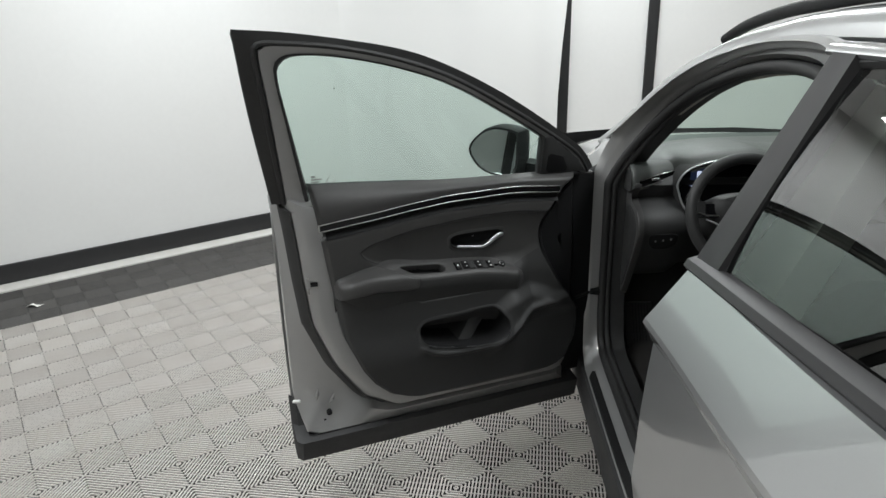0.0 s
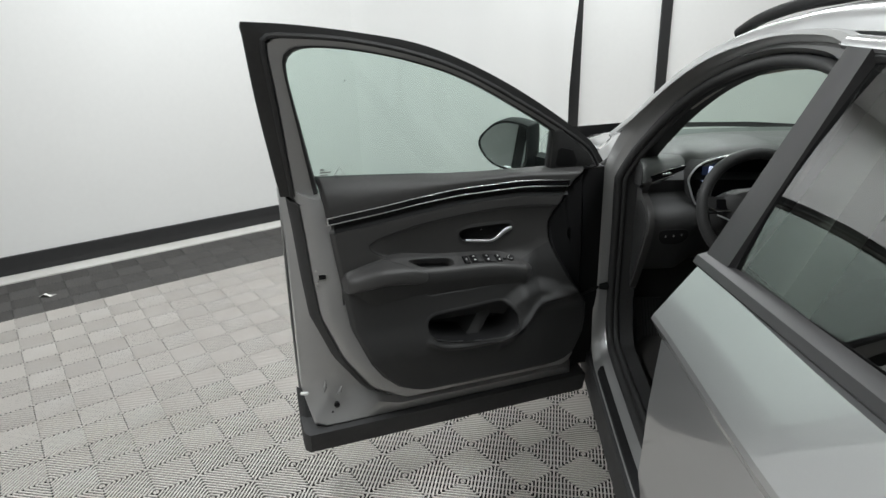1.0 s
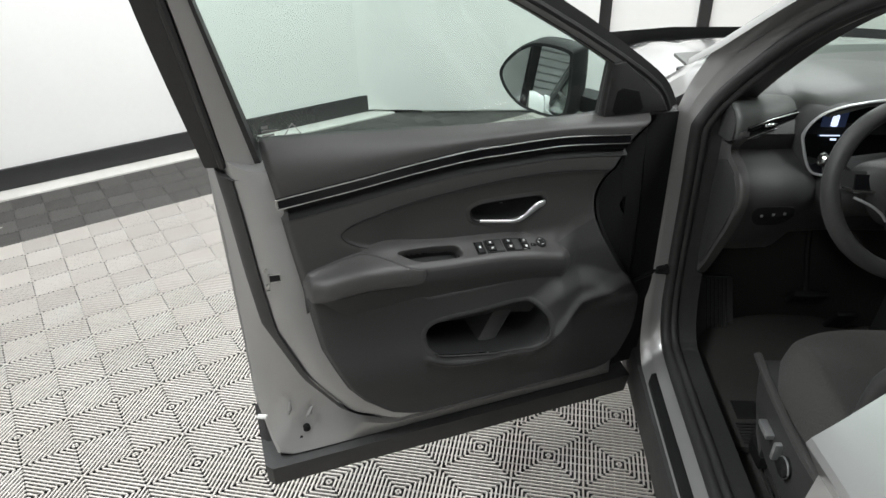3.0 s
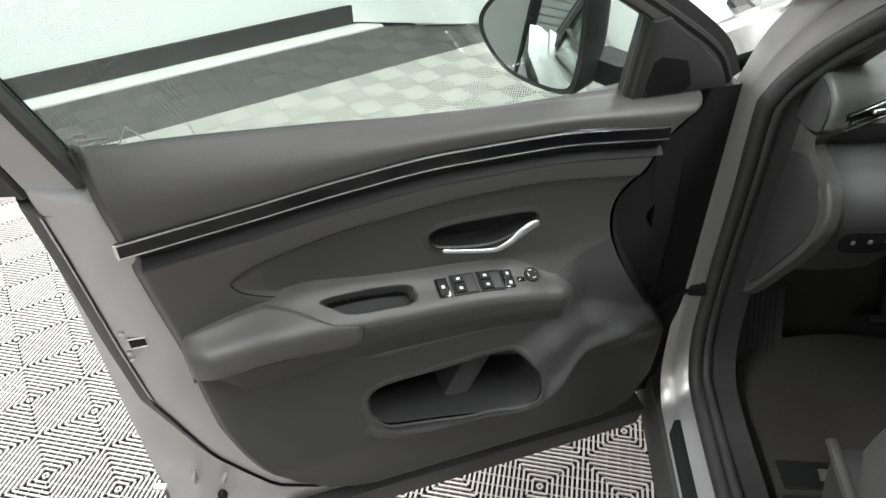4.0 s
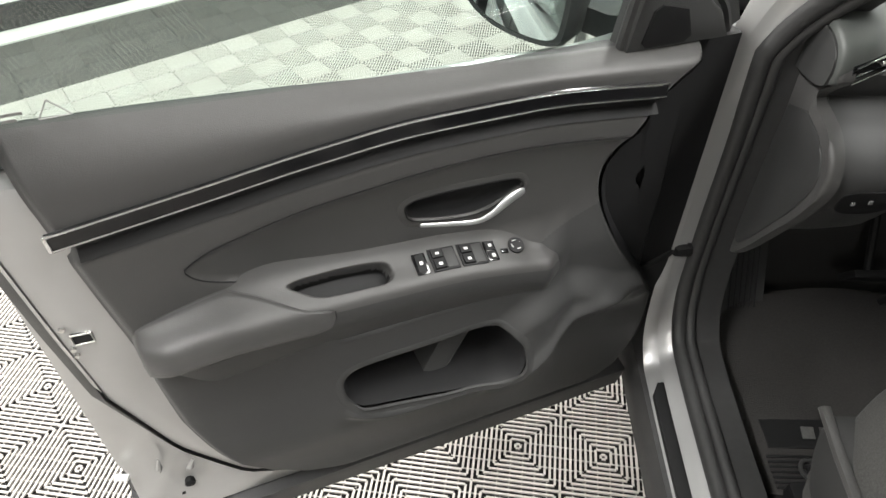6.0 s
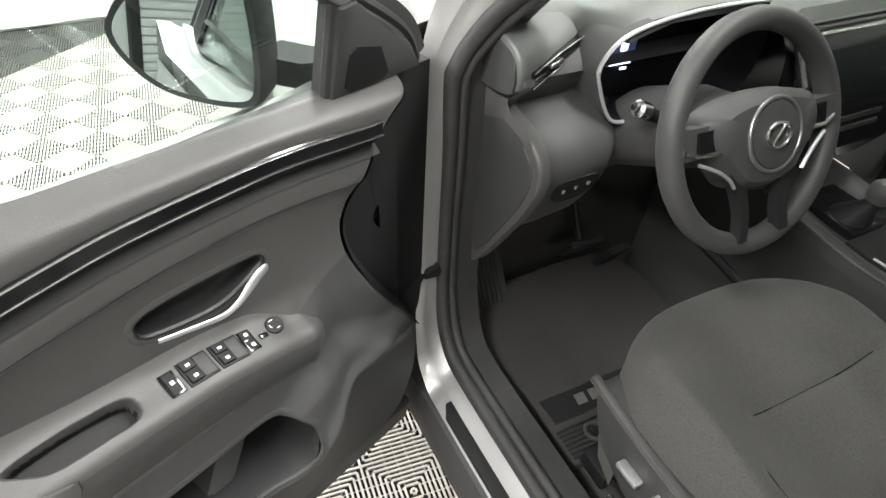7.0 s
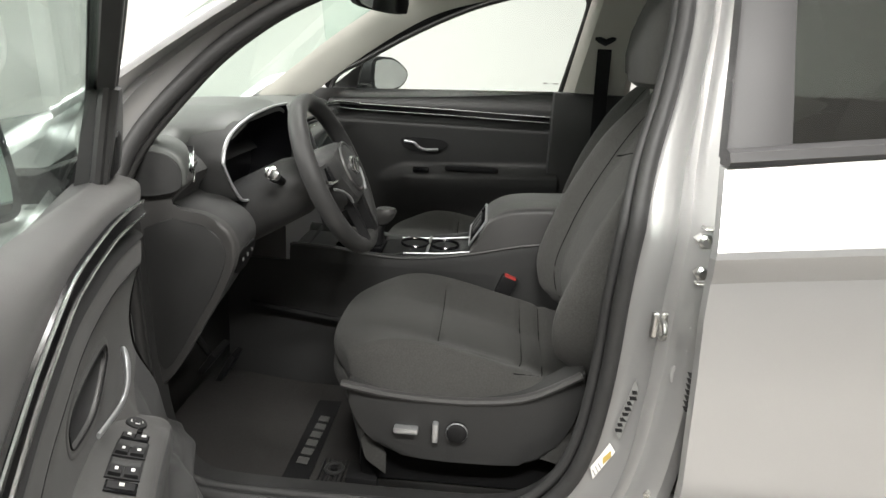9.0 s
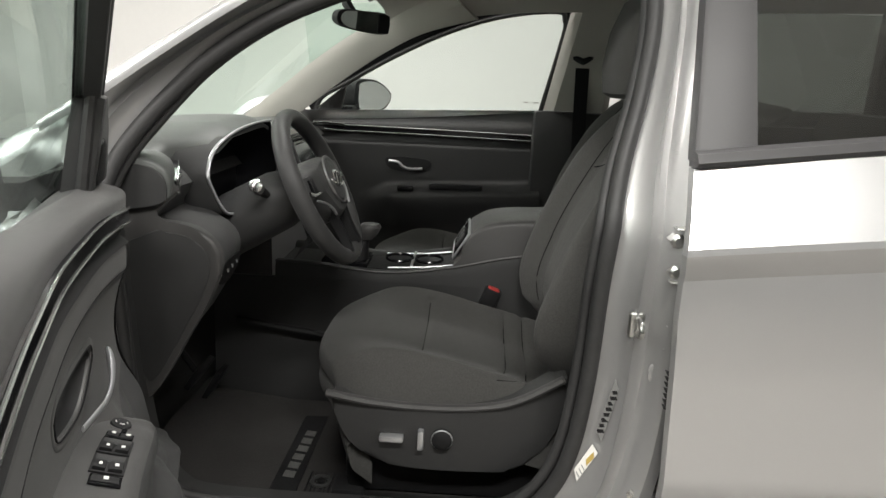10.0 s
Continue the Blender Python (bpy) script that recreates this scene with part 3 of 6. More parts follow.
def build_door():
    c = (0.47, 0.80)
    outer = [(0.075, 1.06), (0.075, 0.50), (0.05, 0.40), (0.05, 0.335), (0.93, 0.335), (0.965, 0.35), (0.990, 0.45), (0.988, 0.74), (0.987, 0.95), (0.998, 1.135), (0.935, 1.13), (0.90, 1.08), (0.45, 1.07)]
    seal = [(0.078, 1.09), (0.078, 0.50), (0.07, 0.43), (0.10, 0.405), (0.674, 0.408), (0.783, 0.467), (0.863, 0.586), (0.919, 0.731), (0.932, 0.859), (0.942, 0.999), (0.955, 1.13), (0.925, 1.125), (0.90, 1.07), (0.45, 1.06)]
    rim = [(max(0.08, PANEL_FRONT[1][i] - 0.006), PANEL_FRONT[0][i] - 0.006) for i in range(7)][::-1] + [(PANEL_REAR[1][i] + 0.006, PANEL_REAR[0][i] - 0.005) for i in range(9)] + [(0.895, 1.09), (0.45, 1.05)]
    inner = [(a * 0.94 + 0.03, b * 0.94 + 0.048) for a, b in rim]
    cnt = 120
    r = [polar(o, c, cnt) for o in (outer, seal, rim, inner)]

    def ring(pts, n, k=1.0):
        # the lower flange stands further out than the sides
        return [D(c[0] + (u - c[0]) * k, n + (0.052 * sstep(0.43, 0.37, v) if -0.14 < n < -0.07 else 0.0) - (0.062 * sstep(0.25, 0.19, u) * sstep(0.52, 0.58, v) if n > -0.05 else 0.0) - (float(inset(u, v)) if n > -0.05 else 0.0), c[1] + (v - c[1]) * k) for u, v in pts]

    mid = between(r[0], r[1], 0.55)
    low = between(r[1], r[2], 0.5)
    rings = [ring(r[0], -0.150), ring(r[0], -0.122, 0.998), ring(r[0], -0.117, 0.985), ring(mid, -0.102), ring(r[1], -0.098, 1.056), ring(r[1], -0.030, 1.004), ring(r[1], -0.025, 0.992), ring(low, -0.021), ring(r[2], -0.018), ring(r[3], -0.018)]
    door = part("front_door", loft(rings, True, False), JAMB, car, "open driver door, silver outside, charcoal panel inside")

    def skin(s, t):
        u, v = -0.04 + 1.034 * s, 0.335 + (1.055 - 0.335) * t
        return D(u, -0.152 - 0.035 * math.sin(math.pi * min(1, t * 1.05)) - 0.012 * math.sin(math.pi * s), v)

    part("outer_skin", sheet(skin, 24, 20, 0.004, tuple(DN)), SILVER, door, "silver outer door skin")
    # cladding along the bottom, seen below the metal on the inside
    prof = [(-0.150, 0.44), (-0.168, 0.42), (-0.165, 0.30), (-0.12, 0.243), (-0.085, 0.240), (-0.060, 0.262), (-0.046, 0.330), (-0.12, 0.350)]
    part("door_cladding", loft([[D(u, n - 0.02 * (i == 0), v) for n, v in prof] for i, u in enumerate((1.0, 0.985, 0.75, 0.5, 0.25, 0.02, 0.0))], True, True), CLAD, door, "dark grey plastic cladding")
    part("hinge_cover", loft([[D(-0.03, n, v), D(0.085, n, v)] for n, v in ((-0.13, 0.345), (-0.075, 0.36), (-0.055, 0.60), (-0.055, 1.085), (-0.13, 1.09))], False, False), DARK, door)
    # seal around the inner shell
    wall_in, wall_out = ring(r[1], -0.0235, 1.006), ring(r[1], -0.084, 1.064)
    keep = [i for i in range(cnt) if r[1][i][0] > 0.70 and r[1][i][1] < 1.10]
    start = max(range(len(keep)), key=lambda i: (keep[i] - keep[i - 1]) % cnt)
    keep = keep[start:] + keep[:start]
    part("door_seal", loft([[wall_in[i], wall_in[i] + (wall_out[i] - wall_in[i]) * 0.5 + DE * 0.006 + DN * 0.004, wall_out[i]] for i in keep], False, False), RUBBER, door, "black door edge seal")
    # window frame in three bands: outer weather strip, painted channel, glass run
    band_o = resample(catmull([(0.995, 1.10), (1.035, 1.35), (1.056, 1.53)], 6) + [np.array((1.062, 1.562))] + catmull([(1.058, 1.560), (0.94, 1.550), (0.809, 1.531), (0.667, 1.504), (0.558, 1.469), (0.422, 1.408), (0.287, 1.335), (0.145, 1.248), (0.033, 1.171), (-0.03, 1.10)], 6), 90)
    band_m = resample(catmull([(0.955, 1.10), (0.985, 1.36), (1.003, 1.495), (0.990, 1.519), (0.942, 1.519), (0.809, 1.505), (0.664, 1.471), (0.504, 1.413), (0.318, 1.315), (0.145, 1.214), (0.047, 1.147), (0.0, 1.09)], 8), 90)
    band_g = resample(catmull([(0.889, 1.10), (0.931, 1.296), (0.960, 1.440), (0.951, 1.480), (0.910, 1.495), (0.808, 1.486), (0.663, 1.454), (0.502, 1.398), (0.315, 1.299), (0.165, 1.208), (0.10, 1.16), (0.03, 1.09)], 8), 90)
    band_i = between(band_m, band_g, 0.80)

    def at(band, push):
        return [D(u, glass_n(v) + push, v) for u, v in band]

    nrm = tuple(DN)
    part("weather_strip", loft([[a, b, c2, d] for a, b, c2, d in zip(at(band_o, -0.03), at(band_o, -0.004), at(between(band_o, band_m, 0.75), 0.004), at(band_m, -0.012))], True, True), RUBBER, door)
    part("frame_bead", tube(at(between(band_o, band_m, 0.80), 0.001), 0.008, 8, False, 1.0, nrm), RUBBER, door)
    part("window_frame", loft([[a, b, c2, d] for a, b, c2, d in zip(at(between(band_o, band_m, 0.9), -0.028), at(between(band_o, band_m, 0.95), -0.002), at(band_m, 0.008), at(band_i, 0.006))], False, False), JAMB, door, "silver painted window frame")
    part("glass_run", loft([[a, b, c2] for a, b, c2 in zip(at(between(band_m, band_g, 0.74), 0.009), at(between(band_m, band_g, 0.9), 0.008), at(band_g, -0.010))], False, False), RUBBER, door)
    part("outer_frame", loft([[a, b] for a, b in zip(at(band_o, -0.03), at(band_g, -0.022))], False, False), DARK, door)
    pane = [(u, v) for u, v in band_g if u > 0.165 and v > 1.10] + [(0.165, 1.205), (0.165, 1.085), (0.885, 1.085)]
    ob = part("window_pane", slab(pane, lambda u, n, v: D(u, glass_n(v) + n, v), -0.016, -0.012), GREEN_GLASS, door, "green-tinted side window")
    ob.visible_shadow = False
    # glazing marks
    for mu, mv, w, h in ((0.885, 1.158, 0.030, 0.004), (0.885, 1.150, 0.022, 0.004), (0.885, 1.166, 0.012, 0.006)):
        part("glass_mark", slab([(mu, mv), (mu - w, mv), (mu - w, mv + h), (mu, mv + h)], lambda u, n, v: D(u, glass_n(v) + n, v), -0.011, -0.0105), PRINT_DIM, door)
    tri = [(0.845, 1.148), (0.815, 1.148), (0.830, 1.172)]
    part("glass_mark", merge(*[tube([D(a[0], glass_n(a[1]) - 0.010, a[1]), D(b[0], glass_n(b[1]) - 0.010, b[1])], 0.0009, 4) for a, b in zip(tri, tri[1:] + tri[:1])]), PRINT_DIM, door)
    # triangular cover with tweeter in front of the window
    cover = [(0.185, 1.105), (0.190, 1.225), (0.165, 1.228), (0.110, 1.185), (0.055, 1.145), (0.022, 1.100)]
    part("mirror_cover", slab(cover, lambda u, n, v: D(u, n + 0.25 * (v - 1.12), v), -0.060, -0.022, 0.006, 2), TRIM, door)
    part("tweeter_grille", slab([(0.168, 1.118), (0.168, 1.165), (0.158, 1.172), (0.116, 1.160), (0.092, 1.118), (0.100, 1.108), (0.160, 1.110)], lambda u, n, v: D(u, n + 0.25 * (v - 1.12), v), -0.0225, -0.0195, 0.002), DARK, door)
    part("division_post", tube([D(0.185, -0.04, 1.10), D(0.188, glass_n(1.225), 1.232)], 0.008, 8), RUBBER, door)
    return door


front_door = build_door()


def dist_to(poly, u, v, closed=False):
    """Distance from points to a polyline."""
    p = [np.array(q, float) for q in poly]
    best = np.full(u.shape, 9.0)
    for i in range(len(p) if closed else len(p) - 1):
        a, b = p[i], p[(i + 1) % len(p)]
        e = b - a
        t = np.clip(((u - a[0]) * e[0] + (v - a[1]) * e[1]) / (e @ e), 0, 1)
        best = np.minimum(best, np.hypot(u - a[0] - t * e[0], v - a[1] - t * e[1]))
    return best


def inside(poly, u, v):
    hit = np.zeros(u.shape, bool)
    n = len(poly)
    for i in range(n):
        (x0, y0), (x1, y1) = poly[i], poly[(i + 1) % n]
        cross = ((y0 > v) != (y1 > v)) & (u < (x1 - x0) * (v - y0) / (y1 - y0 + 1e-12) + x0)
        hit ^= cross
    return hit


STRIP_U = [0.137, 0.327, 0.468, 0.598, 0.723, 0.875]
STRIP_V = [1.071, 1.093, 1.095, 1.085, 1.069, 1.051]
CREASE = [tuple(p) for p in catmull([(0.765, 0.956), (0.735, 0.974), (0.68, 0.989), (0.612, 1.003), (0.542, 1.010), (0.471, 1.016), (0.398, 1.018), (0.321, 1.015), (0.238, 1.005), (0.154, 0.990)], 6)]
CREASE_LOW = [tuple(p) for p in catmull([(0.690, 0.906), (0.707, 0.913), (0.732, 0.924), (0.755, 0.939), (0.765, 0.956)], 5)]
ARM_U = [0.234, 0.262, 0.30, 0.37, 0.45, 0.52, 0.60, 0.67, 0.73, 0.80, 0.835, 0.850]
ARM_TOP = [0.784, 0.826, 0.856, 0.886, 0.900, 0.906, 0.914, 0.919, 0.913, 0.897, 0.885, 0.870]
ARM_EDGE = [0.775, 0.815, 0.838, 0.864, 0.880, 0.884, 0.888, 0.893, 0.893, 0.880, 0.868, 0.858]
ARM_OUT = [0.0, 0.020, 0.045, 0.053, 0.055, 0.055, 0.055, 0.055, 0.055, 0.050, 0.035, 0.0]
# smooth courses along the panel
FINE_U = np.linspace(0.0, 0.95, 381)


def course(us, vs):
    return np.array([spl(float(q), us, vs) if us[0] <= q <= us[-1] else (vs[0] if q < us[0] else vs[-1]) for q in FINE_U])


ARM_TOP_F, ARM_EDGE_F, ARM_OUT_F = course(ARM_U, ARM_TOP), course(ARM_U, ARM_EDGE), course(ARM_U, ARM_OUT)
STRIP_F = course(STRIP_U, STRIP_V)
BULGE_F = course([0.02, 0.107, 0.178, 0.25, 0.306, 0.341, 0.376], [0.690, 0.708, 0.748, 0.772, 0.772, 0.757, 0.738])
LIPLINE_F = course([0.02, 0.11, 0.201, 0.25, 0.295, 0.35, 0.39, 0.5], [0.690, 0.698, 0.698, 0.690, 0.660, 0.622, 0.60, 0.59])
POCKET = [tuple(p) for p in catmull([(0.612, 0.697), (0.603, 0.658), (0.556, 0.631), (0.483, 0.615), (0.416, 0.607), (0.367, 0.613), (0.339, 0.633), (0.326, 0.664), (0.335, 0.697), (0.366, 0.728), (0.412, 0.736), (0.482, 0.733), (0.568, 0.731), (0.600, 0.722)], 5, True)]
LIP = [tuple(p) for p in catmull([(0.02, 0.690), (0.11, 0.697), (0.201, 0.694), (0.25, 0.686), (0.295, 0.655), (0.35, 0.612), (0.40, 0.598), (0.50, 0.598), (0.56, 0.610), (0.60, 0.635)], 6)]
FRONTDARK = [tuple(p) for p in catmull([(0.06, 1.10), (0.117, 1.061), (0.153, 1.007), (0.184, 0.959), (0.189, 0.90), (0.161, 0.813), (0.061, 0.657), (0.0, 0.60)], 5)] + [(-0.2, 0.6), (-0.2, 1.1)]
GRIP = [tuple(p) for p in catmull([(0.655, 0.34), (0.605, 0.21), (0.549, 0.20), (0.528, 0.30), (0.523, 0.59), (0.534, 0.82), (0.565, 0.84), (0.614, 0.82), (0.636, 0.66)], 6, True)]
HANDLE_CUP = [(0.488, 0.946), (0.483, 0.960), (0.449, 0.966), (0.346, 0.961), (0.321, 0.952), (0.325, 0.934), (0.387, 0.911), (0.472, 0.925)]


def panel_height(u, v):
    """Relief of the door panel above its base plane."""
    h = np.zeros(u.shape)
    sv = np.interp(u, FINE_U, STRIP_F)
    bv = np.interp(u, [0.05, 0.161, 0.317, 0.524, 0.611, 0.758, 0.881], [1.098, 1.110, 1.121, 1.132, 1.140, 1.150, 1.156])
    roll = np.clip((v - sv - 0.012) / np.maximum(bv - sv - 0.012, 0.01), 0, 1)
    h -= 0.046 * roll ** 2.2
    # dark groove under the strip
    h -= 0.014 * sstep(sv - 0.020, sv - 0.025, v) * sstep(sv - 0.052, sv - 0.040, v)
    # scooped field between the crease and the armrest
    top, edge, out = np.interp(u, FINE_U, ARM_TOP_F), np.interp(u, FINE_U, ARM_EDGE_F), np.interp(u, FINE_U, ARM_OUT_F)
    cu = np.array([p[0] for p in CREASE])[::-1]
    cv = np.interp(u, cu, np.array([p[1] for p in CREASE])[::-1])
    low = np.interp(u, [0.60, 0.707, 0.732, 0.755, 0.765], [0.80, 0.913, 0.924, 0.939, 0.954])
    inz = sstep(0.0, 0.004, cv - v) * sstep(0, 1, (v - low + 0.002) / (0.006 + 0.09 * sstep(0.34, 0.22, u))) * sstep(0.766, 0.760, u)
    depth = np.clip((cv - v) / 0.09, 0, 1)
    h -= inz * (0.0035 + 0.016 * depth * (2 - depth) * sstep(0.77, 0.66, u) * sstep(0.10, 0.20, u))
    # the panel swells below the arm rest
    h += 0.66 * out * sstep(0.46, 0.68, v) * sstep(0.88, 0.82, v)
    # speaker bulge with its ridge ahead of the pocket
    dv = np.interp(u, FINE_U, BULGE_F)
    lv = np.interp(u, FINE_U, LIPLINE_F)
    h += 0.030 * sstep(dv + 0.004, dv - 0.045, v) * sstep(lv - 0.07, lv + 0.002, v) * sstep(0.42, 0.31, u) * sstep(0.03, 0.10, u)
    h += 0.014 * np.exp(-(dist_to(LIP, u, v) / 0.013) ** 2)
    h += 0.014 * sstep(0.36, 0.44, v) * sstep(0.72, 0.57, v)
    # front part falls back
    inf = inside(FRONTDARK, u, v)
    df = dist_to(FRONTDARK, u, v, True)
    h = np.where(inf, h - 0.060 * sstep(0.0, 0.018, df), h)
    return h


GRID_U, GRID_V = np.linspace(-0.02, 0.94, 481), np.linspace(0.42, 1.18, 381)
_u, _v = np.meshgrid(GRID_U, GRID_V, indexing="ij")
GRID_H = panel_height(_u, _v)
for _ in range(5):
    for axis in (0, 1):
        GRID_H = 0.5 * GRID_H + 0.25 * (np.roll(GRID_H, 1, axis) + np.roll(GRID_H, -1, axis))


def relief(u, v):
    """The panel's relief with its edges rounded off, between the knots of an even grid."""
    fu = np.clip((u - GRID_U[0]) / (GRID_U[1] - GRID_U[0]), 0, 479.999)
    fv = np.clip((v - GRID_V[0]) / (GRID_V[1] - GRID_V[0]), 0, 379.999)
    i, j = fu.astype(int), fv.astype(int)
    a, b = fu - i, fv - j
    return GRID_H[i, j] * (1 - a) * (1 - b) + GRID_H[i + 1, j] * a * (1 - b) + GRID_H[i, j + 1] * (1 - a) * b + GRID_H[i + 1, j + 1] * a * b


def build_panel():
    nv, nu = 300, 330
    tv = np.linspace(0, 1, nv)
    ts = np.linspace(0, 1, nu)
    v0 = 0.435 + tv * (1.12 - 0.435)
    a, b = np.interp(v0, *PANEL_FRONT), np.interp(v0, *PANEL_REAR)
    U = a[:, None] + (b - a)[:, None] * ts[None, :]
    lift = np.interp(U, [0.05, 0.161, 0.317, 0.524, 0.611, 0.758, 0.881], [1.098, 1.110, 1.121, 1.132, 1.140, 1.150, 1.156]) - 1.12
    V = v0[:, None] + lift * sstep(0.9, 1.12, v0)[:, None]
    Hh = relief(U, V)
    edge = np.minimum(np.minimum(ts, 1 - ts)[None, :] * (U[:, -1:] - U[:, :1]), (tv * 0.685)[:, None])
    Hh -= 0.012 * (1 - sstep(0, 0.014, edge))
    U0, V0 = U, V
    deep = inset(U, V)
    away = deep / (0.611 - Hh)
    U, V, Hh = U + (U - 0.678) * away, V + (V - 1.493) * away, Hh - deep
    P = np.array(DH)[None, None] + U[..., None] * np.array(DE) + Hh[..., None] * np.array(DN) + V[..., None] * np.array((0, 0, 1))
    shut = np.array(DH)[None] + U[-1][:, None] * np.array(DE) - 0.070 * np.array(DN) + (V[-1] - 0.006)[:, None] * np.array((0, 0, 1))
    verts = [tuple(p) for p in P.reshape(-1, 3).tolist()] + [tuple(p) for p in shut.tolist()]
    idx = np.arange(nv * nu).reshape(nv, nu)
    quads = np.stack([idx[:-1, :-1], idx[:-1, 1:], idx[1:, 1:], idx[1:, :-1]], -1).reshape(-1, 4)
    soft = (V0 > np.where(U0 > 0.30, np.interp(U0, FINE_U, ARM_EDGE_F) - 0.004, np.interp(U0, [0.10, 0.22, 0.30], [0.90, 0.86, 0.834])))[:-1, :-1].reshape(-1)
    last = nv * nu
    # the pocket and the handle cup are openings, closed by their liners
    hole = inside(POCKET, U0, V0) | inside(HANDLE_CUP, U0, V0)
    kept = ~(hole[:-1, :-1] | hole[:-1, 1:] | hole[1:, 1:] | hole[1:, :-1]).reshape(-1)
    quads, soft = quads[kept], soft[kept]
    quads = quads.tolist() + [[int(idx[-1, j]), int(idx[-1, j + 1]), last + j + 1, last + j] for j in range(nu - 1)]
    # return edges back to the door shell
    for line in (idx[0], idx[:, 0], idx[:, -1]):
        base = len(verts)
        for i in line:
            p = Vector(verts[i])
            verts.append(tuple(p - DN * ((p - DH).dot(DN) + 0.050)))
        quads += [[int(line[k]), int(line[k + 1]), base + k + 1, base + k] for k in range(len(line) - 1)]
    me = bpy.data.meshes.new("door_panel")
    me.from_pydata(verts, [], quads)
    me.materials.append(TRIM)
    me.materials.append(SOFT)
    index = np.zeros(len(quads), int)
    index[:len(soft)] = soft
    me.polygons.foreach_set("material_index", index)
    smooth(me, 75)
    ob = new("door_panel", me)
    ob.parent = front_door
    ob["label"] = "charcoal moulded door panel with armrest and pocket"
    return ob


build_panel()


def on_panel(u, v, lift=0.0):
    return Dp(u, float(relief(np.array([u]), np.array([v]))[0]) + lift, v)


def build_door_fittings():
    us = np.linspace(0.132, 0.876, 40)
    top = [interp(u, FINE_U, STRIP_F) for u in us]
    part("accent_strip", loft([[Dp(u, 0.001, t + 0.001), Dp(u, 0.006, t - 0.002), Dp(u, 0.006, t - 0.018), Dp(u, 0.0, t - 0.022)] for u, t in zip(us, top)], True, True), GLOSS, front_door, "gloss black strip between chrome lines")
    part("chrome_line", tube([Dp(u, 0.0065, t) for u, t in zip(us, top)], 0.0017, 6), CHROME, front_door)
    part("chrome_line", tube([Dp(u, 0.0065, t - 0.019) for u, t in zip(us, top)], 0.0015, 6), CHROME, front_door)
    part("groove_strip", loft([[Dp(u, 0.0015, t - 0.0195), Dp(u, -0.0095, t - 0.026), Dp(u, -0.0105, t - 0.037), Dp(u, 0.0008, t - 0.0485), Dp(u, -0.020, t - 0.034)] for u, t in zip(us, top) if u < 0.869], True, True), DARK, front_door, "matt black groove under the strip")
    part("chrome_end", box(-0.002, -0.002, -0.011, 0.003, 0.002, 0.011, 0.001, 1, Matrix.Translation(Dp(0.875, 0.006, 1.042)) @ Matrix.Rotation(math.atan2(DE.y, DE.x), 4, "Z")), CHROME, front_door)
    # dark panel ahead of the speaker, where the door meets its hinges
    fr = [p for p in FRONTDARK if p[0] > 0.035] + [(0.042, 0.66), (0.040, 0.83), (0.052, 1.085)]
    part("front_filler", loft([[D(u * 0.97 + 0.002, float(relief(np.array([u]), np.array([v]))[0]) + 0.003, v) for u, v in fr], [D(0.10 + (u - 0.10) * 0.75, -0.036, 0.88 + (v - 0.88) * 0.8) for u, v in fr], [D(0.10 + (u - 0.10) * 0.1, -0.038, 0.88 + (v - 0.88) * 0.1) for u, v in fr]], True, False), DARK, front_door, "black filler panel at the hinge end")
    # fine seam along the crease of the scooped field
    part("crease_seam", tube([on_panel(u, v, -0.0002) for u, v in resample(CREASE_LOW[:-1] + CREASE, 90)], 0.0012, 6), DARK, front_door)
    # pull handle in its cup
    hp = catmull([(0.475, 0.004, 0.937), (0.436, 0.009, 0.931), (0.400, 0.012, 0.926), (0.378, 0.014, 0.934), (0.360, 0.012, 0.945), (0.345, 0.008, 0.950), (0.327, 0.002, 0.950)], 6)
    part("pull_handle", tube([Dp(*p) for p in hp], [spl(i / (len(hp) - 1), [0, 0.35, 0.55, 0.75, 0.92, 1.0], [0.0032, 0.0042, 0.0058, 0.0075, 0.0070, 0.0045]) for i in range(len(hp))], 10, False, 0.55, tuple(DN)), SATIN, front_door, "satin chrome door pull")
    def rim(name, outline, wide):
        """A flange of the panel's own material round an opening, with a rounded lip."""
        q = np.array(outline)
        d = np.roll(q, -1, 0) - np.roll(q, 1, 0)
        out = np.stack([d[:, 1], -d[:, 0]], 1) / np.maximum(np.hypot(d[:, 0], d[:, 1]), 1e-6)[:, None]
        c = q.mean(0)
        if ((q - c) * out).sum() < 0:
            out = -out
        flat = relief(*(q + out * wide).T)
        rings = []
        for k, lift in ((wide, -0.0006), (wide * 0.8, 0.0010), (0.002, 0.0012), (-0.0008, 0.0002), (-0.0018, -0.004)):
            w = q + out * k
            h = relief(*w.T) if k > 0 else flat
            rings.append([Dp(a, g + lift, b) for (a, b), g in zip(w, h)])
        part(name, loft(rings, True, False), SOFT if name == "handle_rim" else TRIM, front_door, "", 60)

    cup = catmull(HANDLE_CUP, 5, True)
    rim("handle_rim", cup, 0.010)
    rim("pocket_rim", POCKET, 0.012)
    ccu, ccv = 0.405, 0.941
    cup_h = [float(relief(np.array([ccu + (u - ccu) * 1.03]), np.array([ccv + (v - ccv) * 1.08]))[0]) for u, v in cup]
    part("handle_cup", loft([[Dp(ccu + (u - ccu) * k, h + d, ccv + (v - ccv) * k) for (u, v), h in zip(cup, cup_h)] for k, d in ((1.02, 0.0008), (0.985, -0.002), (0.955, -0.007), (0.92, -0.016), (0.86, -0.025), (0.70, -0.030), (0.05, -0.031))], True, False), DARK, front_door, "black recessed handle cup", 60)
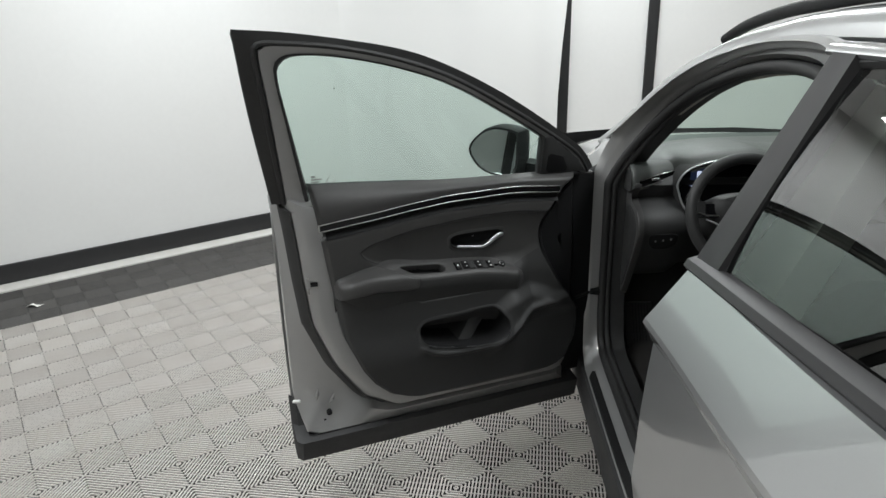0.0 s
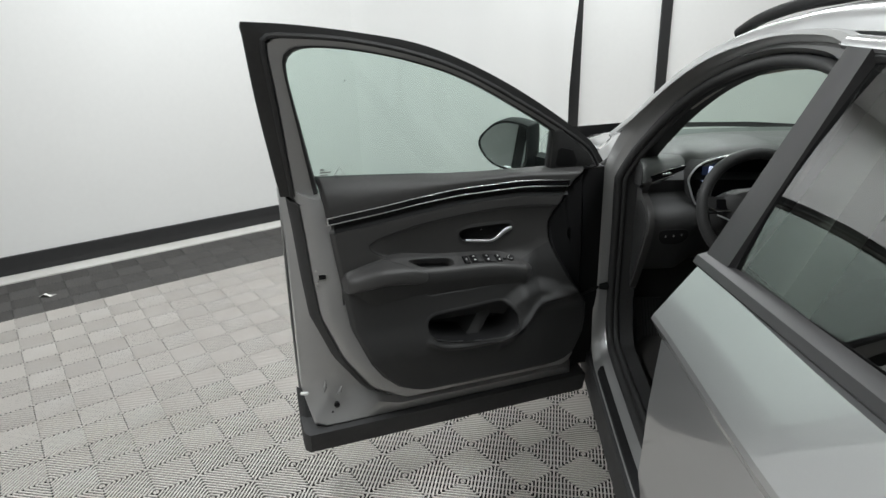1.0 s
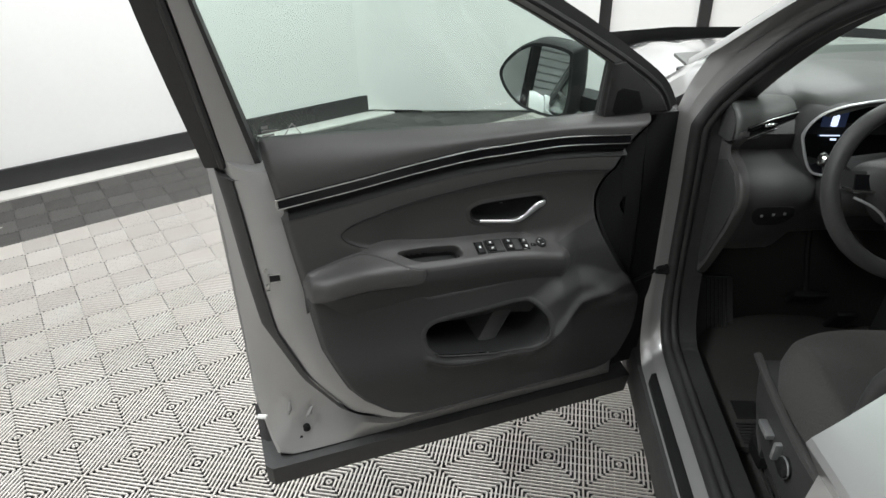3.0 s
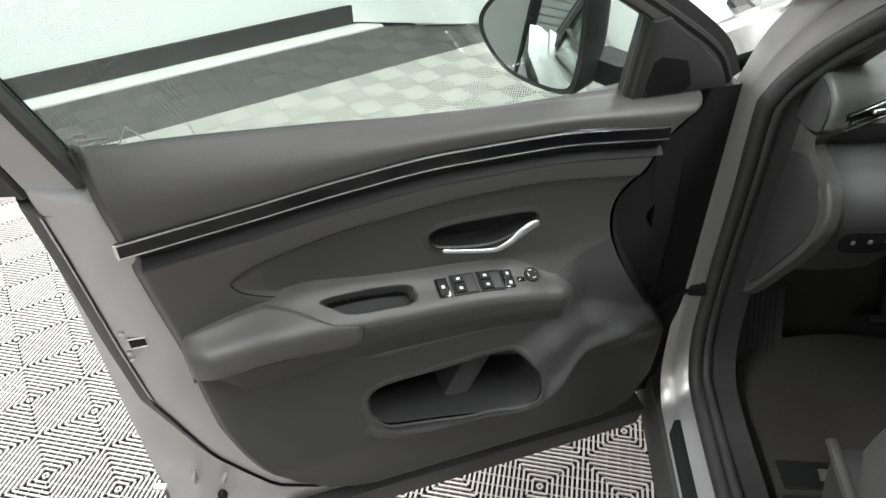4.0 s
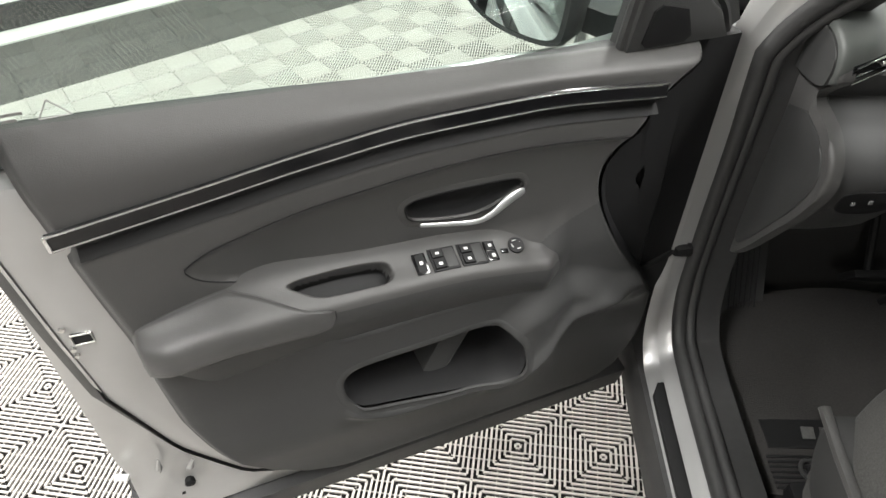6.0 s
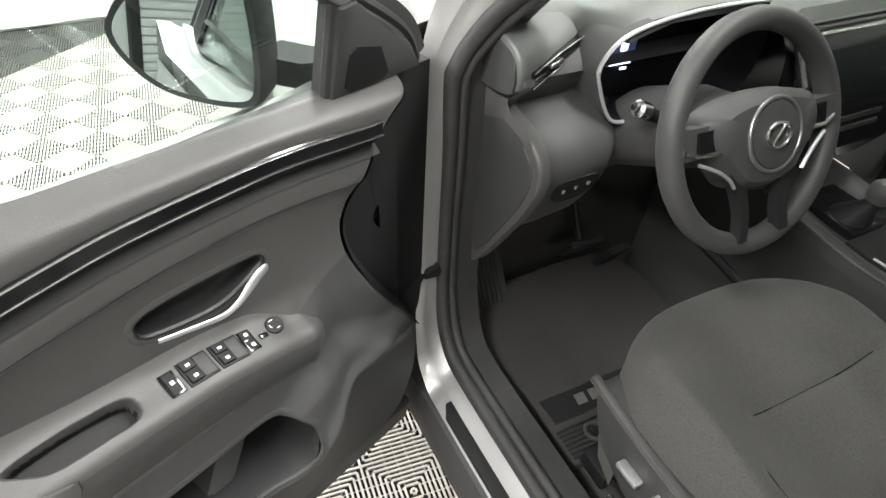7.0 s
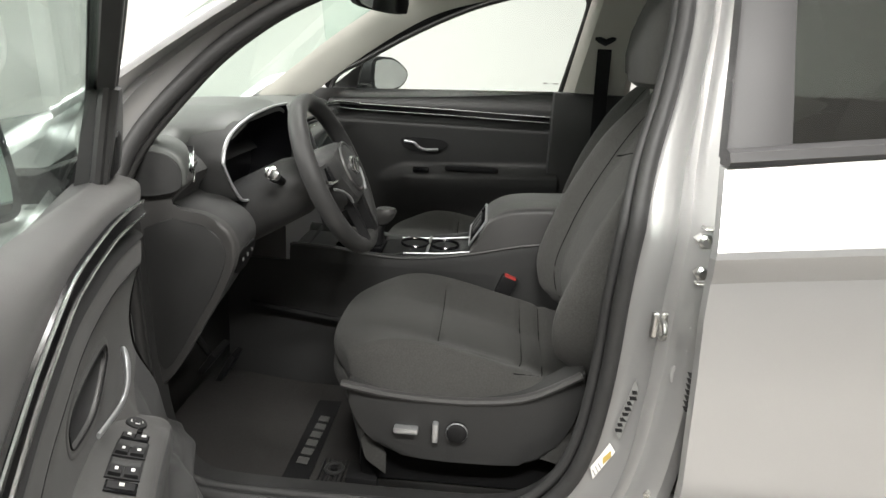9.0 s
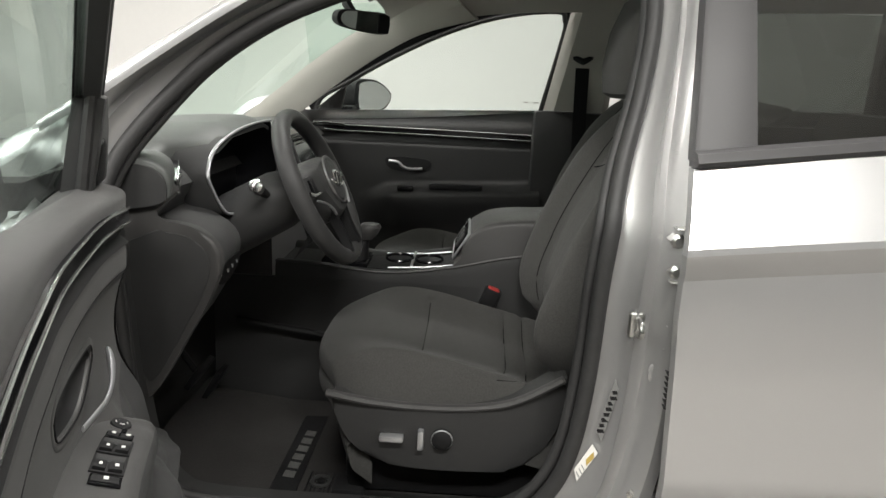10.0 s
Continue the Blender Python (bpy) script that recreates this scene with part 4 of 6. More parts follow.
    part("handle_bezel", tube([on_panel(u, v, 0.0015) for u, v in catmull(HANDLE_CUP, 5, True)], 0.0011, 6, True), DARK, front_door)
    # arm rest: a ledge swept along the door, its top sloping to a rounded edge
    def section(u):
        T, E, o = (interp(u, FINE_U, c) for c in (ARM_TOP_F, ARM_EDGE_F, ARM_OUT_F))
        k = -0.014 * (1 - o / 0.055)
        g = 1 - 0.6 * float(sstep(0.76, 0.84, u))
        return [(-0.034, T + 0.006), (0.002 + k, T), (o * 0.48 + k, (T + E) / 2 + 0.001), (o * 0.92 + k, E + 0.003), (o + 0.004 + k, E - 0.008), (o + 0.005 + k, E - 0.028), (o * 0.94 + k, E - 0.055 * g), (o * 0.68 + k, E - 0.095 * g), (o * 0.40 + k, E - 0.14 * g), (-0.01, E - 0.19 * g)]

    def arm_at(u, q, lift=0.0):
        """q runs round the section: 1 at the panel, 3 at the rounded edge, 5.5 at the pad's seam."""
        c = section(u)
        i = min(max(int(q), 0), 8)
        t = q - i
        p0, p1, p2, p3 = c[max(i - 1, 0)], c[i], c[i + 1], c[min(i + 2, 9)]
        out, tan = [], []
        for a, b, d, e in zip(p0, p1, p2, p3):
            out.append(0.5 * (2 * b + (d - a) * t + (2 * a - 5 * b + 4 * d - e) * t * t + (3 * b - a - 3 * d + e) * t ** 3))
            tan.append(0.5 * ((d - a) + 2 * (2 * a - 5 * b + 4 * d - e) * t + 3 * (3 * b - a - 3 * d + e) * t * t))
        L = math.hypot(*tan) + 1e-9
        return Dp(u, out[0] - lift * tan[1] / L, out[1] + lift * tan[0] / L, 0.012 * float(sstep(0.24, 0.33, u) * sstep(0.75, 0.55, u)))

    def build_armrest():
        us = np.linspace(0.236, 0.849, 250)
        qs = np.concatenate([np.linspace(0, 0.9, 5), np.linspace(1.0, 3.2, 64), np.linspace(3.3, 9, 44)])
        Ug, Qg = np.meshgrid(us, qs, indexing="ij")
        S = (Qg - 1) / 2
        ring = [(u, 0.062 * k) for u, k in GRIP]
        deep = np.where(inside(ring, Ug, 0.062 * S), dist_to(ring, Ug, 0.062 * S, True), 0.0)
        verts = [tuple(arm_at(Ug[i, j], Qg[i, j], -0.030 * float(sstep(0.0, 0.007, deep[i, j])))) for i in range(len(us)) for j in range(len(qs))]
        idx = np.arange(len(verts)).reshape(Ug.shape)
        quads = np.stack([idx[:-1, :-1], idx[:-1, 1:], idx[1:, 1:], idx[1:, :-1]], -1).reshape(-1, 4)
        kinds = np.where(deep[:-1, :-1] > 0.0035, 2, np.where(Qg[:-1, :-1] < 3.9, 1, 0)).reshape(-1)
        me = bpy.data.meshes.new("armrest")
        me.from_pydata(verts, [], quads.tolist())
        for m in (TRIM, SOFT, DARK):
            me.materials.append(m)
        me.polygons.foreach_set("material_index", kinds.astype(int))
        smooth(me, 80)
        ob = new("armrest", me)
        ob.parent = front_door
        ob["label"] = "charcoal armrest with grip well"
    build_armrest()

    def pad(s, t):
        u = 0.848 - (0.848 - 0.607) * s
        hi = interp(u, [0.607, 0.640, 0.670, 0.70, 0.728, 0.848], [3.7, 3.2, 2.4, 1.6, 0.95, 0.95])
        lo = interp(u, [0.607, 0.612, 0.620, 0.641, 0.826, 0.848], [4.3, 4.8, 5.15, 5.45, 5.4, 5.2])
        lift = 0.0045 * sstep(0, 0.08, min(t, 1 - t)) * sstep(0, 0.04, min(s, 1 - s)) - 0.0006
        return arm_at(u, lo + (hi - lo) * t, lift)
    part("elbow_pad", sheet(pad, 80, 40, 0.002, tuple(-DN)), SOFT, front_door, "padded vinyl elbow rest", 60)
    part("pad_seam", tube([pad(s, 0.0) for s in np.linspace(0.02, 0.995, 60)] + [pad(0.998, t) for t in np.linspace(0.1, 1, 8)], 0.0012, 6), DARK, front_door)
    part("pad_seam", tube([pad(s, 1.0) for s in np.linspace(0.52, 0.99, 24)], 0.0008, 6), DARK, front_door)

    def armtop(u, s, lift):
        """A place on the sloping top of the armrest; s runs from the panel to the outer edge."""
        return arm_at(u, 1 + 2 * s, lift)

    def plate(name, pts, low, high, material, bev=0.0012, label=""):
        bm = bmesh.new()
        lo = [bm.verts.new(armtop(u, s, low)) for u, s in pts]
        hi = [bm.verts.new(armtop(u, s, high)) for u, s in pts]
        bm.faces.new(lo)
        top_f = bm.faces.new(hi)
        for i in range(len(pts)):
            j = (i + 1) % len(pts)
            bm.faces.new((lo[i], lo[j], hi[j], hi[i]))
        bmesh.ops.recalc_face_normals(bm, faces=bm.faces)
        if bev:
            bmesh.ops.bevel(bm, geom=list(top_f.edges), offset=bev, segments=2, profile=0.6, affect="EDGES")
        return part(name, bm, material, front_door, label)

    def quad(u0, u1, s0, s1, lean=0.0):
        return [(u0, s0), (u1, s0), (u1 + lean, s1), (u0 + lean, s1)]
    plate("switch_bay", quad(0.4935, 0.476, 0.25, 0.84), 0.0, 0.0026, GLOSS)
    plate("switch_bay", quad(0.4905, 0.479, 0.29, 0.79), 0.001, 0.0040, DARK)
    for u0 in (0.471, 0.430):
        plate("switch_bay", quad(u0, u0 - 0.037, 0.20, 0.85), -0.001, 0.0020, DARK, 0.0006)
        plate("window_switch", quad(u0 - 0.003, u0 - 0.018, 0.25, 0.50), 0.001, 0.0062, DARK)
        plate("window_switch", quad(u0 - 0.003, u0 - 0.018, 0.56, 0.80), 0.001, 0.0062, DARK)
        plate("finger_well", quad(u0 - 0.020, u0 - 0.035, 0.25, 0.80), 0.001, 0.0027, TRIM, 0.0006)
        for s in (0.35, 0.66):
            plate("switch_mark", quad(u0 - 0.0085, u0 - 0.0135, s, s + 0.07), 0.0061, 0.0065, PRINT, 0)
    plate("switch_bay", quad(0.391, 0.375, 0.22, 0.80), 0.0, 0.0026, GLOSS)
    plate("lock_switch", quad(0.389, 0.377, 0.25, 0.50), 0.001, 0.0042, DARK)
    plate("lock_switch", quad(0.389, 0.377, 0.53, 0.77), 0.001, 0.0042, DARK)
    for u0, s in ((0.487, 0.52), (0.385, 0.33), (0.385, 0.64)):
        plate("switch_mark", quad(u0, u0 - 0.0045, s, s + 0.09), 0.0050, 0.0058, PRINT, 0)
    part("mirror_knob", tube([armtop(0.341, 0.40, -0.001), armtop(0.341, 0.40, 0.003), armtop(0.341, 0.40, 0.0045)], [0.0125, 0.0125, 0.0115], 20), DARK, front_door)
    for k in range(4):
        a = math.tau * k / 4 + 0.3
        part("switch_mark", tube([armtop(0.341 + 0.0082 * math.cos(a + e), 0.40 + 0.145 * math.sin(a + e), 0.0052) for e in (-0.4, 0, 0.4)], 0.0008, 5), PRINT, front_door)
    plate("mirror_lever", quad(0.368, 0.357, 0.50, 0.62), 0.0, 0.0036, GLOSS, 0.0008)
    # black liner of the pocket, with a rounded brim
    cu, cv = 0.465, 0.672
    brim = [(cu + (u - cu) * 1.03, cv + (v - cv) * 1.05) for u, v in POCKET]
    edge_h = [float(relief(np.array([u]), np.array([v]))[0]) for u, v in brim]
    part("pocket_liner", loft([[Dp(cu + (u - cu) * k, h + d, cv + (v - cv) * k) for (u, v), h in zip(POCKET, edge_h)] for k, d in ((1.0, -0.004), (0.985, -0.0075), (0.965, -0.018), (0.95, -0.050), (0.94, -0.130), (0.05, -0.135))], True, False), DARK, front_door, "black door pocket liner", 60)
    # divider wedge in the pocket
    part("pocket_divider", loft([[Dp(u, n, v) for u, n, v in r] for r in ([(0.490, -0.100, 0.600), (0.490, 0.000, 0.594), (0.484, 0.005, 0.588), (0.462, 0.005, 0.574), (0.456, 0.000, 0.570), (0.456, -0.100, 0.574)], [(0.410, -0.100, 0.716), (0.410, -0.026, 0.711), (0.404, -0.021, 0.706), (0.374, -0.021, 0.694), (0.368, -0.026, 0.690), (0.368, -0.100, 0.694)])], True, True), TRIM, front_door, "", 30)
    # latch mouth, drain holes, bolts, stopper on the metal edge
    mouth = [(0.911, 0.867), (0.911, 0.884), (0.889, 0.882), (0.889, 0.866)]
    part("latch_mouth", slab(mouth, Dp, -0.030, -0.0195, 0.002), DARK, front_door)
    part("latch_plate", tube([Dp(u, -0.0195, v) for u, v in mouth], 0.0016, 6, True, 1.0, tuple(DN)), STEEL, front_door)
    for v in (0.895, 0.858, 0.846):
        part("latch_screw", tube([Dp(0.916, -0.030, v), Dp(0.916, -0.020, v)], 0.0035, 8), STEEL, front_door)
    for u, v in ((0.889, 0.398), (0.905, 0.372), (0.17, 0.405)):
        part("grommet", tube([D(u, -0.092, v), D(u, -0.080, v), D(u, -0.078, v)], [0.009, 0.009, 0.005], 10), DARK, front_door)
    for a, b in (((0.885, 0.43), (0.868, 0.46)), ((0.925, 0.45), (0.918, 0.49))):
        part("pressed_rib", tube([D(a[0], -0.088, a[1]), D((a[0] + b[0]) / 2, -0.083, (a[1] + b[1]) / 2), D(b[0], -0.086, b[1])], [0.002, 0.006, 0.002], 8), JAMB, front_door)
    part("edge_stop", box(-0.012, -0.006, -0.004, 0.012, 0.006, 0.004, 0.002, 1, Matrix.Translation(D(0.985, -0.10, 0.452))), PRINT, front_door)


build_door_fittings()


def build_mirror():
    a, b = Vector((0.204, -0.125, 0)), Vector((0.300, -0.272, 0))
    w = (b - a)
    nrm = Vector((0.837, 0.547, 0)).normalized()
    lean = 0.17

    def M(s, d, v):
        """s across the glass from the door outwards, d ahead of the glass, v up."""
        p = a + w * s - nrm * d
        p -= nrm * lean * (v - 1.155)
        return D(p.x, p.y, v)
    shape = catmull([(0.02, 1.115), (0.05, 1.20), (0.12, 1.222), (0.55, 1.228), (0.85, 1.205), (1.05, 1.160), (0.92, 1.118), (0.62, 1.088), (0.12, 1.082)], 5, True)
    cx, cv = 0.5, 1.155
    rings = []
    for d, k in ((-0.012, 0.97), (-0.014, 1.04), (0.0, 1.09), (0.04, 1.10), (0.075, 0.95), (0.10, 0.65), (0.108, 0.2)):
        rings.append([M(cx + (s - cx) * k, d, cv + (v - cv) * k) for s, v in shape])
    head = part("door_mirror", loft(rings, True, True), DARK, front_door, "black door mirror housing")
    part("mirror_glass", loft([[M(cx + (s - cx) * k, d, cv + (v - cv) * k) for s, v in shape] for d, k in ((-0.010, 0.955), (-0.0135, 0.95))], True, True), MIRROR, front_door, "mirror glass reflecting the white hall", 20)
    part("mirror_arm", loft([[D(u + du * 0.03, n, v + dv * 0.018) for du, dv in ((-1, -1), (1, -1), (1, 1), (-1, 1))] for u, n, v in ((0.11, -0.06, 1.115), (0.13, -0.11, 1.10), (0.17, -0.17, 1.108))], True, True), DARK, front_door)


build_mirror()


# ---- rear door, roof, fender, bonnet, glass
def belt_z(y):
    return 1.121 + 0.080 * (1.225 - y)


def crease_z(y):
    return 0.999 + 0.067 * (1.25 - y)


def rear_skin_x(y, z):
    """The rear door's skin: a shoulder down to a sharp crease, a narrow undercut, a flat flank with a soft waist line."""
    c, b = crease_z(y), belt_z(y)
    x = interp(z, [0.33, 0.42, 0.56, 0.62, 0.80, c - 0.044, c, c + 0.010, (c + b) / 2, b], [0.545, 0.530, 0.520, 0.510, 0.516, 0.528, 0.505, 0.508, 0.539, 0.577])
    return x - 0.016 * sstep(1.25, 0.7, y)


def build_rear_door():
    def skin(s, t):
        y0 = 1.245 - 1.05 * s
        c, b = crease_z(y0), belt_z(y0)
        zz = interp(t, [0, 0.18, 0.22, 0.42, 0.50, 0.58, 0.61, 0.75, 1.0], [0.36, 0.56, 0.62, 0.80, c - 0.044, c, c + 0.010, (c + b) / 2, b])
        front = interp(zz, [0.36, 0.6, 0.9, 0.96, 0.999, 1.04, 1.12], [1.255, 1.252, 1.250, 1.246, 1.253, 1.244, 1.230])
        y = front - 1.05 * s
        return (rear_skin_x(y, zz), y, zz)
    door = part("rear_door", sheet(skin, 40, 100, 0.02, (1, 0.05, 0)), SILVER, car, "closed silver rear door", 12)
    # belt moulding
    part("belt_moulding", loft([[(0.570, y, belt_z(y) + 0.0), (0.564, y, belt_z(y) + 0.008), (0.571, y, belt_z(y) + 0.021), (0.588, y, belt_z(y) + 0.026), (0.605, y, belt_z(y) + 0.024), (0.605, y, belt_z(y))] for y in np.linspace(1.228, 0.2, 14)], True, True), APPLIQUE, door)

    def post(z):
        return 1.230 - 0.13 * (z - 1.12), flank(z, 0.568, 0.44, 1.1)
    zs = np.linspace(1.13, 1.512, 12)
    part("post_applique", loft([[(post(z)[1], post(z)[0], z), (post(z)[1] - 0.004, post(z)[0] - 0.008, z), (post(z)[1] - 0.004, 1.134 - 0.07 * (z - 1.14), z), (post(z)[1] + 0.014, 1.130 - 0.07 * (z - 1.14), z), (post(z)[1] + 0.03, post(z)[0], z)] for z in zs], True, True), APPLIQUE, door, "satin black post cover")
    pane = part("window_pane", loft([[(0.584 + 0.30 * (z - 1.1) + 0.35 * (z - 1.1) ** 2, y, z) for y in (1.150, 0.1)] for z in np.linspace(1.12, 1.50, 16)], False, False), SMOKE_GLASS, door, "smoked privacy window")
    part("window_frame", tube(catmull([(flank(1.12, 0.586, 0.44, 1.1), 1.137, 1.12), (flank(1.3, 0.586, 0.44, 1.1), 1.135, 1.3), (flank(1.47, 0.586, 0.44, 1.1), 1.13, 1.47), (flank(1.505, 0.586, 0.44, 1.1), 1.05, 1.505), (flank(1.51, 0.586, 0.44, 1.1), 0.6, 1.51), (flank(1.50, 0.586, 0.44, 1.1), 0.1, 1.50)], 5), 0.012, 8), RUBBER, door)
    part("roof_frame", loft([[(0.750, y, 1.506), (0.746, y, 1.512), (0.749, y, 1.520), (0.757, y, 1.525), (0.775, y, 1.528), (0.79, y, 1.506)] for y in (1.196, 0.8, 0.1)], True, True), SILVER, door)
    # inner trim and door card seen through the smoked window
    part("door_card", box(0.62, 0.15, 0.42, 0.66, 1.22, 1.13, 0.015), TRIM, door)
    return door


build_rear_door()


def roof_point(s, t):
    """s across from the driver side, t from the windscreen's top edge to the back."""
    x = 0.85 + (far_x(0.85) - 0.85) * s
    k = 2 * s - 1
    y = 1.80 - 2.6 * t + 0.10 * (1 - k * k) * (1 - t)
    z = 1.500 + 0.065 * (1 - abs(k) ** 20) + 0.045 * (1 - k * k)
    return (x, y, z - 0.055 * (1 - min(1, t * 5)) ** 2 - 0.05 * max(0, t - 0.55) ** 2)


roof = part("roof", sheet(roof_point, 30, 24, 0.012, (0, 0, -1)), SILVER, car, "silver roof panel")
part("headliner", sheet(lambda s, t: (lambda p: (p[0] * 0.92 + XC * 0.08, p[1], p[2] - 0.045))(roof_point(s, t)), 24, 16, 0.01, (0, 0, 1)), BEIGE, roof, "light grey headliner")
for mirror_side in (0, 1):
    rail = catmull([(0.860, 1.875, 1.500), (0.868, 1.80, 1.530), (0.871, 1.70, 1.553), (0.873, 1.58, 1.572), (0.875, 1.46, 1.584), (0.877, 1.258, 1.600), (0.88, 0.9, 1.612), (0.88, 0.2, 1.608), (0.88, -0.5, 1.575)], 6)
    part("roof_rail", tube([((far_x(p[0]) if mirror_side else p[0]), p[1], p[2]) for p in rail], 0.013, 10, False, 1.1), DARK, roof, "black roof rail")

# the roof's shoulder above the doors
SHOULDER_LOW = resample(catmull([(0.640, 2.262, 1.165), (0.668, 2.17, 1.222), (0.690, 2.09, 1.277), (0.722, 1.95, 1.366), (0.754, 1.817, 1.436), (0.785, 1.66, 1.487), (0.806, 1.50, 1.515), (0.816, 1.38, 1.526), (0.822, 1.0, 1.533), (0.82, 0.0, 1.530)], 6), 80)
SHOULDER_TOP = resample(catmull([(0.668, 2.275, 1.172), (0.700, 2.185, 1.234), (0.722, 2.105, 1.289), (0.754, 1.965, 1.380), (0.792, 1.835, 1.453), (0.840, 1.70, 1.515), (0.868, 1.56, 1.549), (0.875, 1.42, 1.571), (0.878, 1.258, 1.584), (0.88, 0.9, 1.597), (0.88, 0.0, 1.592)], 6), 80)
for side in (0, 1):
    rows = []
    for lo, hi in zip(SHOULDER_LOW, SHOULDER_TOP):
        ring = [lo + (hi - lo) * t + np.array((-0.010, 0, 0.012)) * math.sin(math.pi * t) for t in np.linspace(0, 1, 9)]
        rows.append([((far_x(q[0]) if side else q[0]), q[1], q[2]) for q in ring])
    part("roof_shoulder", loft(rows, False, False), SILVER, roof, "silver roof shoulder above the doors")

# windscreen pillars: painted outside, light trim inside
APIL = [(2.52, 0.985), (2.40, 1.062), (2.27, 1.145), (2.15, 1.215)]


def pillar_rings(side):
    rings = []
    way = catmull(APIL, 5)
    for i, (y, z) in enumerate(way):
        x = flank(z, 0.606)
        k = 1 - 0.85 * float(sstep(len(way) - 7, len(way) - 1, i))
        ring = [(x - 0.004, y - 0.035, z - 0.028), (x - 0.012, y, z), (x + 0.012, y + 0.03, z + 0.022), (x + 0.06, y + 0.045, z + 0.03), (x + 0.085, y + 0.02, z + 0.012), (x + 0.075, y - 0.04, z - 0.03)]
        ring = [(x + 0.06 + (a - x - 0.06) * k, y - 0.005 + (b - y + 0.005) * k, z - 0.012 + (c - z + 0.012) * k) for a, b, c in ring]
        rings.append([((far_x(p[0]) if side else p[0]), p[1], p[2]) for p in ring])
    return rings


for side in (0, 1):
    part("windscreen_pillar", loft(pillar_rings(side), True, True), SILVER, car, "silver windscreen pillar")
    trim = []
    for y, z in catmull([(2.36, 1.09), (2.22, 1.19), (2.08, 1.292), (1.93, 1.388), (1.79, 1.458), (1.62, 1.505)], 5):
        x = flank(z, 0.672)
        d = 1.0 if side else 0.45
        ring = [(x, y - 0.035 * d, z - 0.055 * d), (x + 0.022, y - 0.03 * d, z - 0.06 * d), (x + 0.055, y + 0.02, z - 0.02 * d), (x + 0.05, y + 0.05, z + 0.01), (x - 0.01, y + 0.02, z)]
        trim.append([((far_x(p[0]) if side else p[0]), p[1], p[2]) for p in ring])
    part("pillar_trim", loft(trim, True, True), BEIGE, car, "light grey pillar trim")


SCREEN_EDGE = resample(catmull([(0.66, 2.62, 1.030), (0.665, 2.42, 1.085), (0.672, 2.275, 1.168), (0.704, 2.185, 1.230), (0.726, 2.105, 1.285), (0.758, 1.965, 1.376), (0.796, 1.835, 1.449), (0.842, 1.70, 1.510)], 6), 17)


def screen_point(s, t):
    k = 2 * s - 1
    e = SCREEN_EDGE[int(round(t * 16))]
    bow = 1 - k * k
    return (XC + k * (XC - e[0]), e[1] + 0.17 * bow, e[2] + 0.035 * bow)


screen = part("windscreen", sheet(screen_point, 24, 16), CLEAR, car, "clear windscreen")
screen.visible_shadow = False

# bonnet, wings and cowl
def bonnet_point(s, t):
    k = 2 * s - 1
    x = XC + k * (0.735 - 0.03 * t)
    y = 2.80 + 0.95 * t - 0.14 * k * k * (1 - t)
    z = 0.965 + 0.045 * (1 - k * k) - 0.14 * t * t - 0.03 * t - 0.025 * abs(k) ** 6 + 0.010 * math.exp(-((abs(k) - 0.72) / 0.05) ** 2)
    return (x, y, z)


part("bonnet", sheet(bonnet_point, 40, 24, 0.012, (0, 0, -1)), SILVER, car, "silver bonnet")
part("cowl", sheet(lambda s, t: (XC + (2 * s - 1) * 0.60, 2.62 + 0.20 * t + 0.15 * (1 - (2 * s - 1) ** 2), 0.985 + 0.02 * (1 - (2 * s - 1) ** 2)), 20, 6, 0.03, (0, 0, -1)), DARK, car)
for wx in (0.98, 1.52):
    part("wiper", tube([(wx, 2.80, 1.018), (wx + 0.16, 2.82, 1.022), (wx + 0.42, 2.80, 1.022)], 0.008, 6), DARK, car)


def wing(side):
    def f(s, t):
        y = 2.23 + 1.55 * s
        z = 0.42 + (1.045 - 0.055 * float(sstep(0.0, 0.25, s)) - 0.42) * t - 0.13 * s * s * t
        x = interp(t, [0, 0.25, 0.5, 0.72, 0.82, 0.93, 1.0], [0.555, 0.54, 0.535, 0.528, 0.540, 0.575, 0.63]) + 0.10 * max(0, s - 0.6) ** 2
        arch = math.hypot((y - 3.02) / 0.38, (z - 0.36) / 0.40)
        if arch < 1:
            z = 0.36 + (z - 0.36) / max(arch, 0.05) if z > 0.36 else z
        return ((far_x(x) if side else x), y, z)
    return f


for side in (0, 1):
    part("front_wing", sheet(wing(side), 40, 30, 0.01, (1 if not side else -1, 0, 0)), SILVER, car, "silver front wing")

# far side of the body, floor pan, tail: plain closing panels
part("far_flank", sheet(lambda s, t: (far_x(rear_skin_x(1.2, 0.33 + 0.8 * t)), -0.9 + 3.15 * s, 0.33 + 0.8 * t), 20, 20, 0.02, (-1, 0, 0)), SILVER, car)
pane = part("far_rear_window", loft([[(far_x(0.60 + 0.42 * (z - 1.12)), y, z) for y in (1.05, -0.75)] for z in (1.10, 1.3, 1.52)], False, False), SMOKE_GLASS, car, "smoked privacy window")
part("near_quarter", sheet(lambda s, t: (rear_skin_x(0.3, 0.33 + 0.8 * t) + 0.06 * s, 0.2 - 1.1 * s, 0.33 + 0.8 * t), 12, 20, 0.02, (1, 0, 0)), SILVER, car)
part("floor_pan", box(0.68, -0.9, 0.26, 2.04, 2.36, 0.355, 0.01), CARPET, car, "black carpeted cabin floor")
part("bulkhead", box(0.66, 2.34, 0.30, 2.06, 2.40, 1.02, 0.02), CARPET, car)
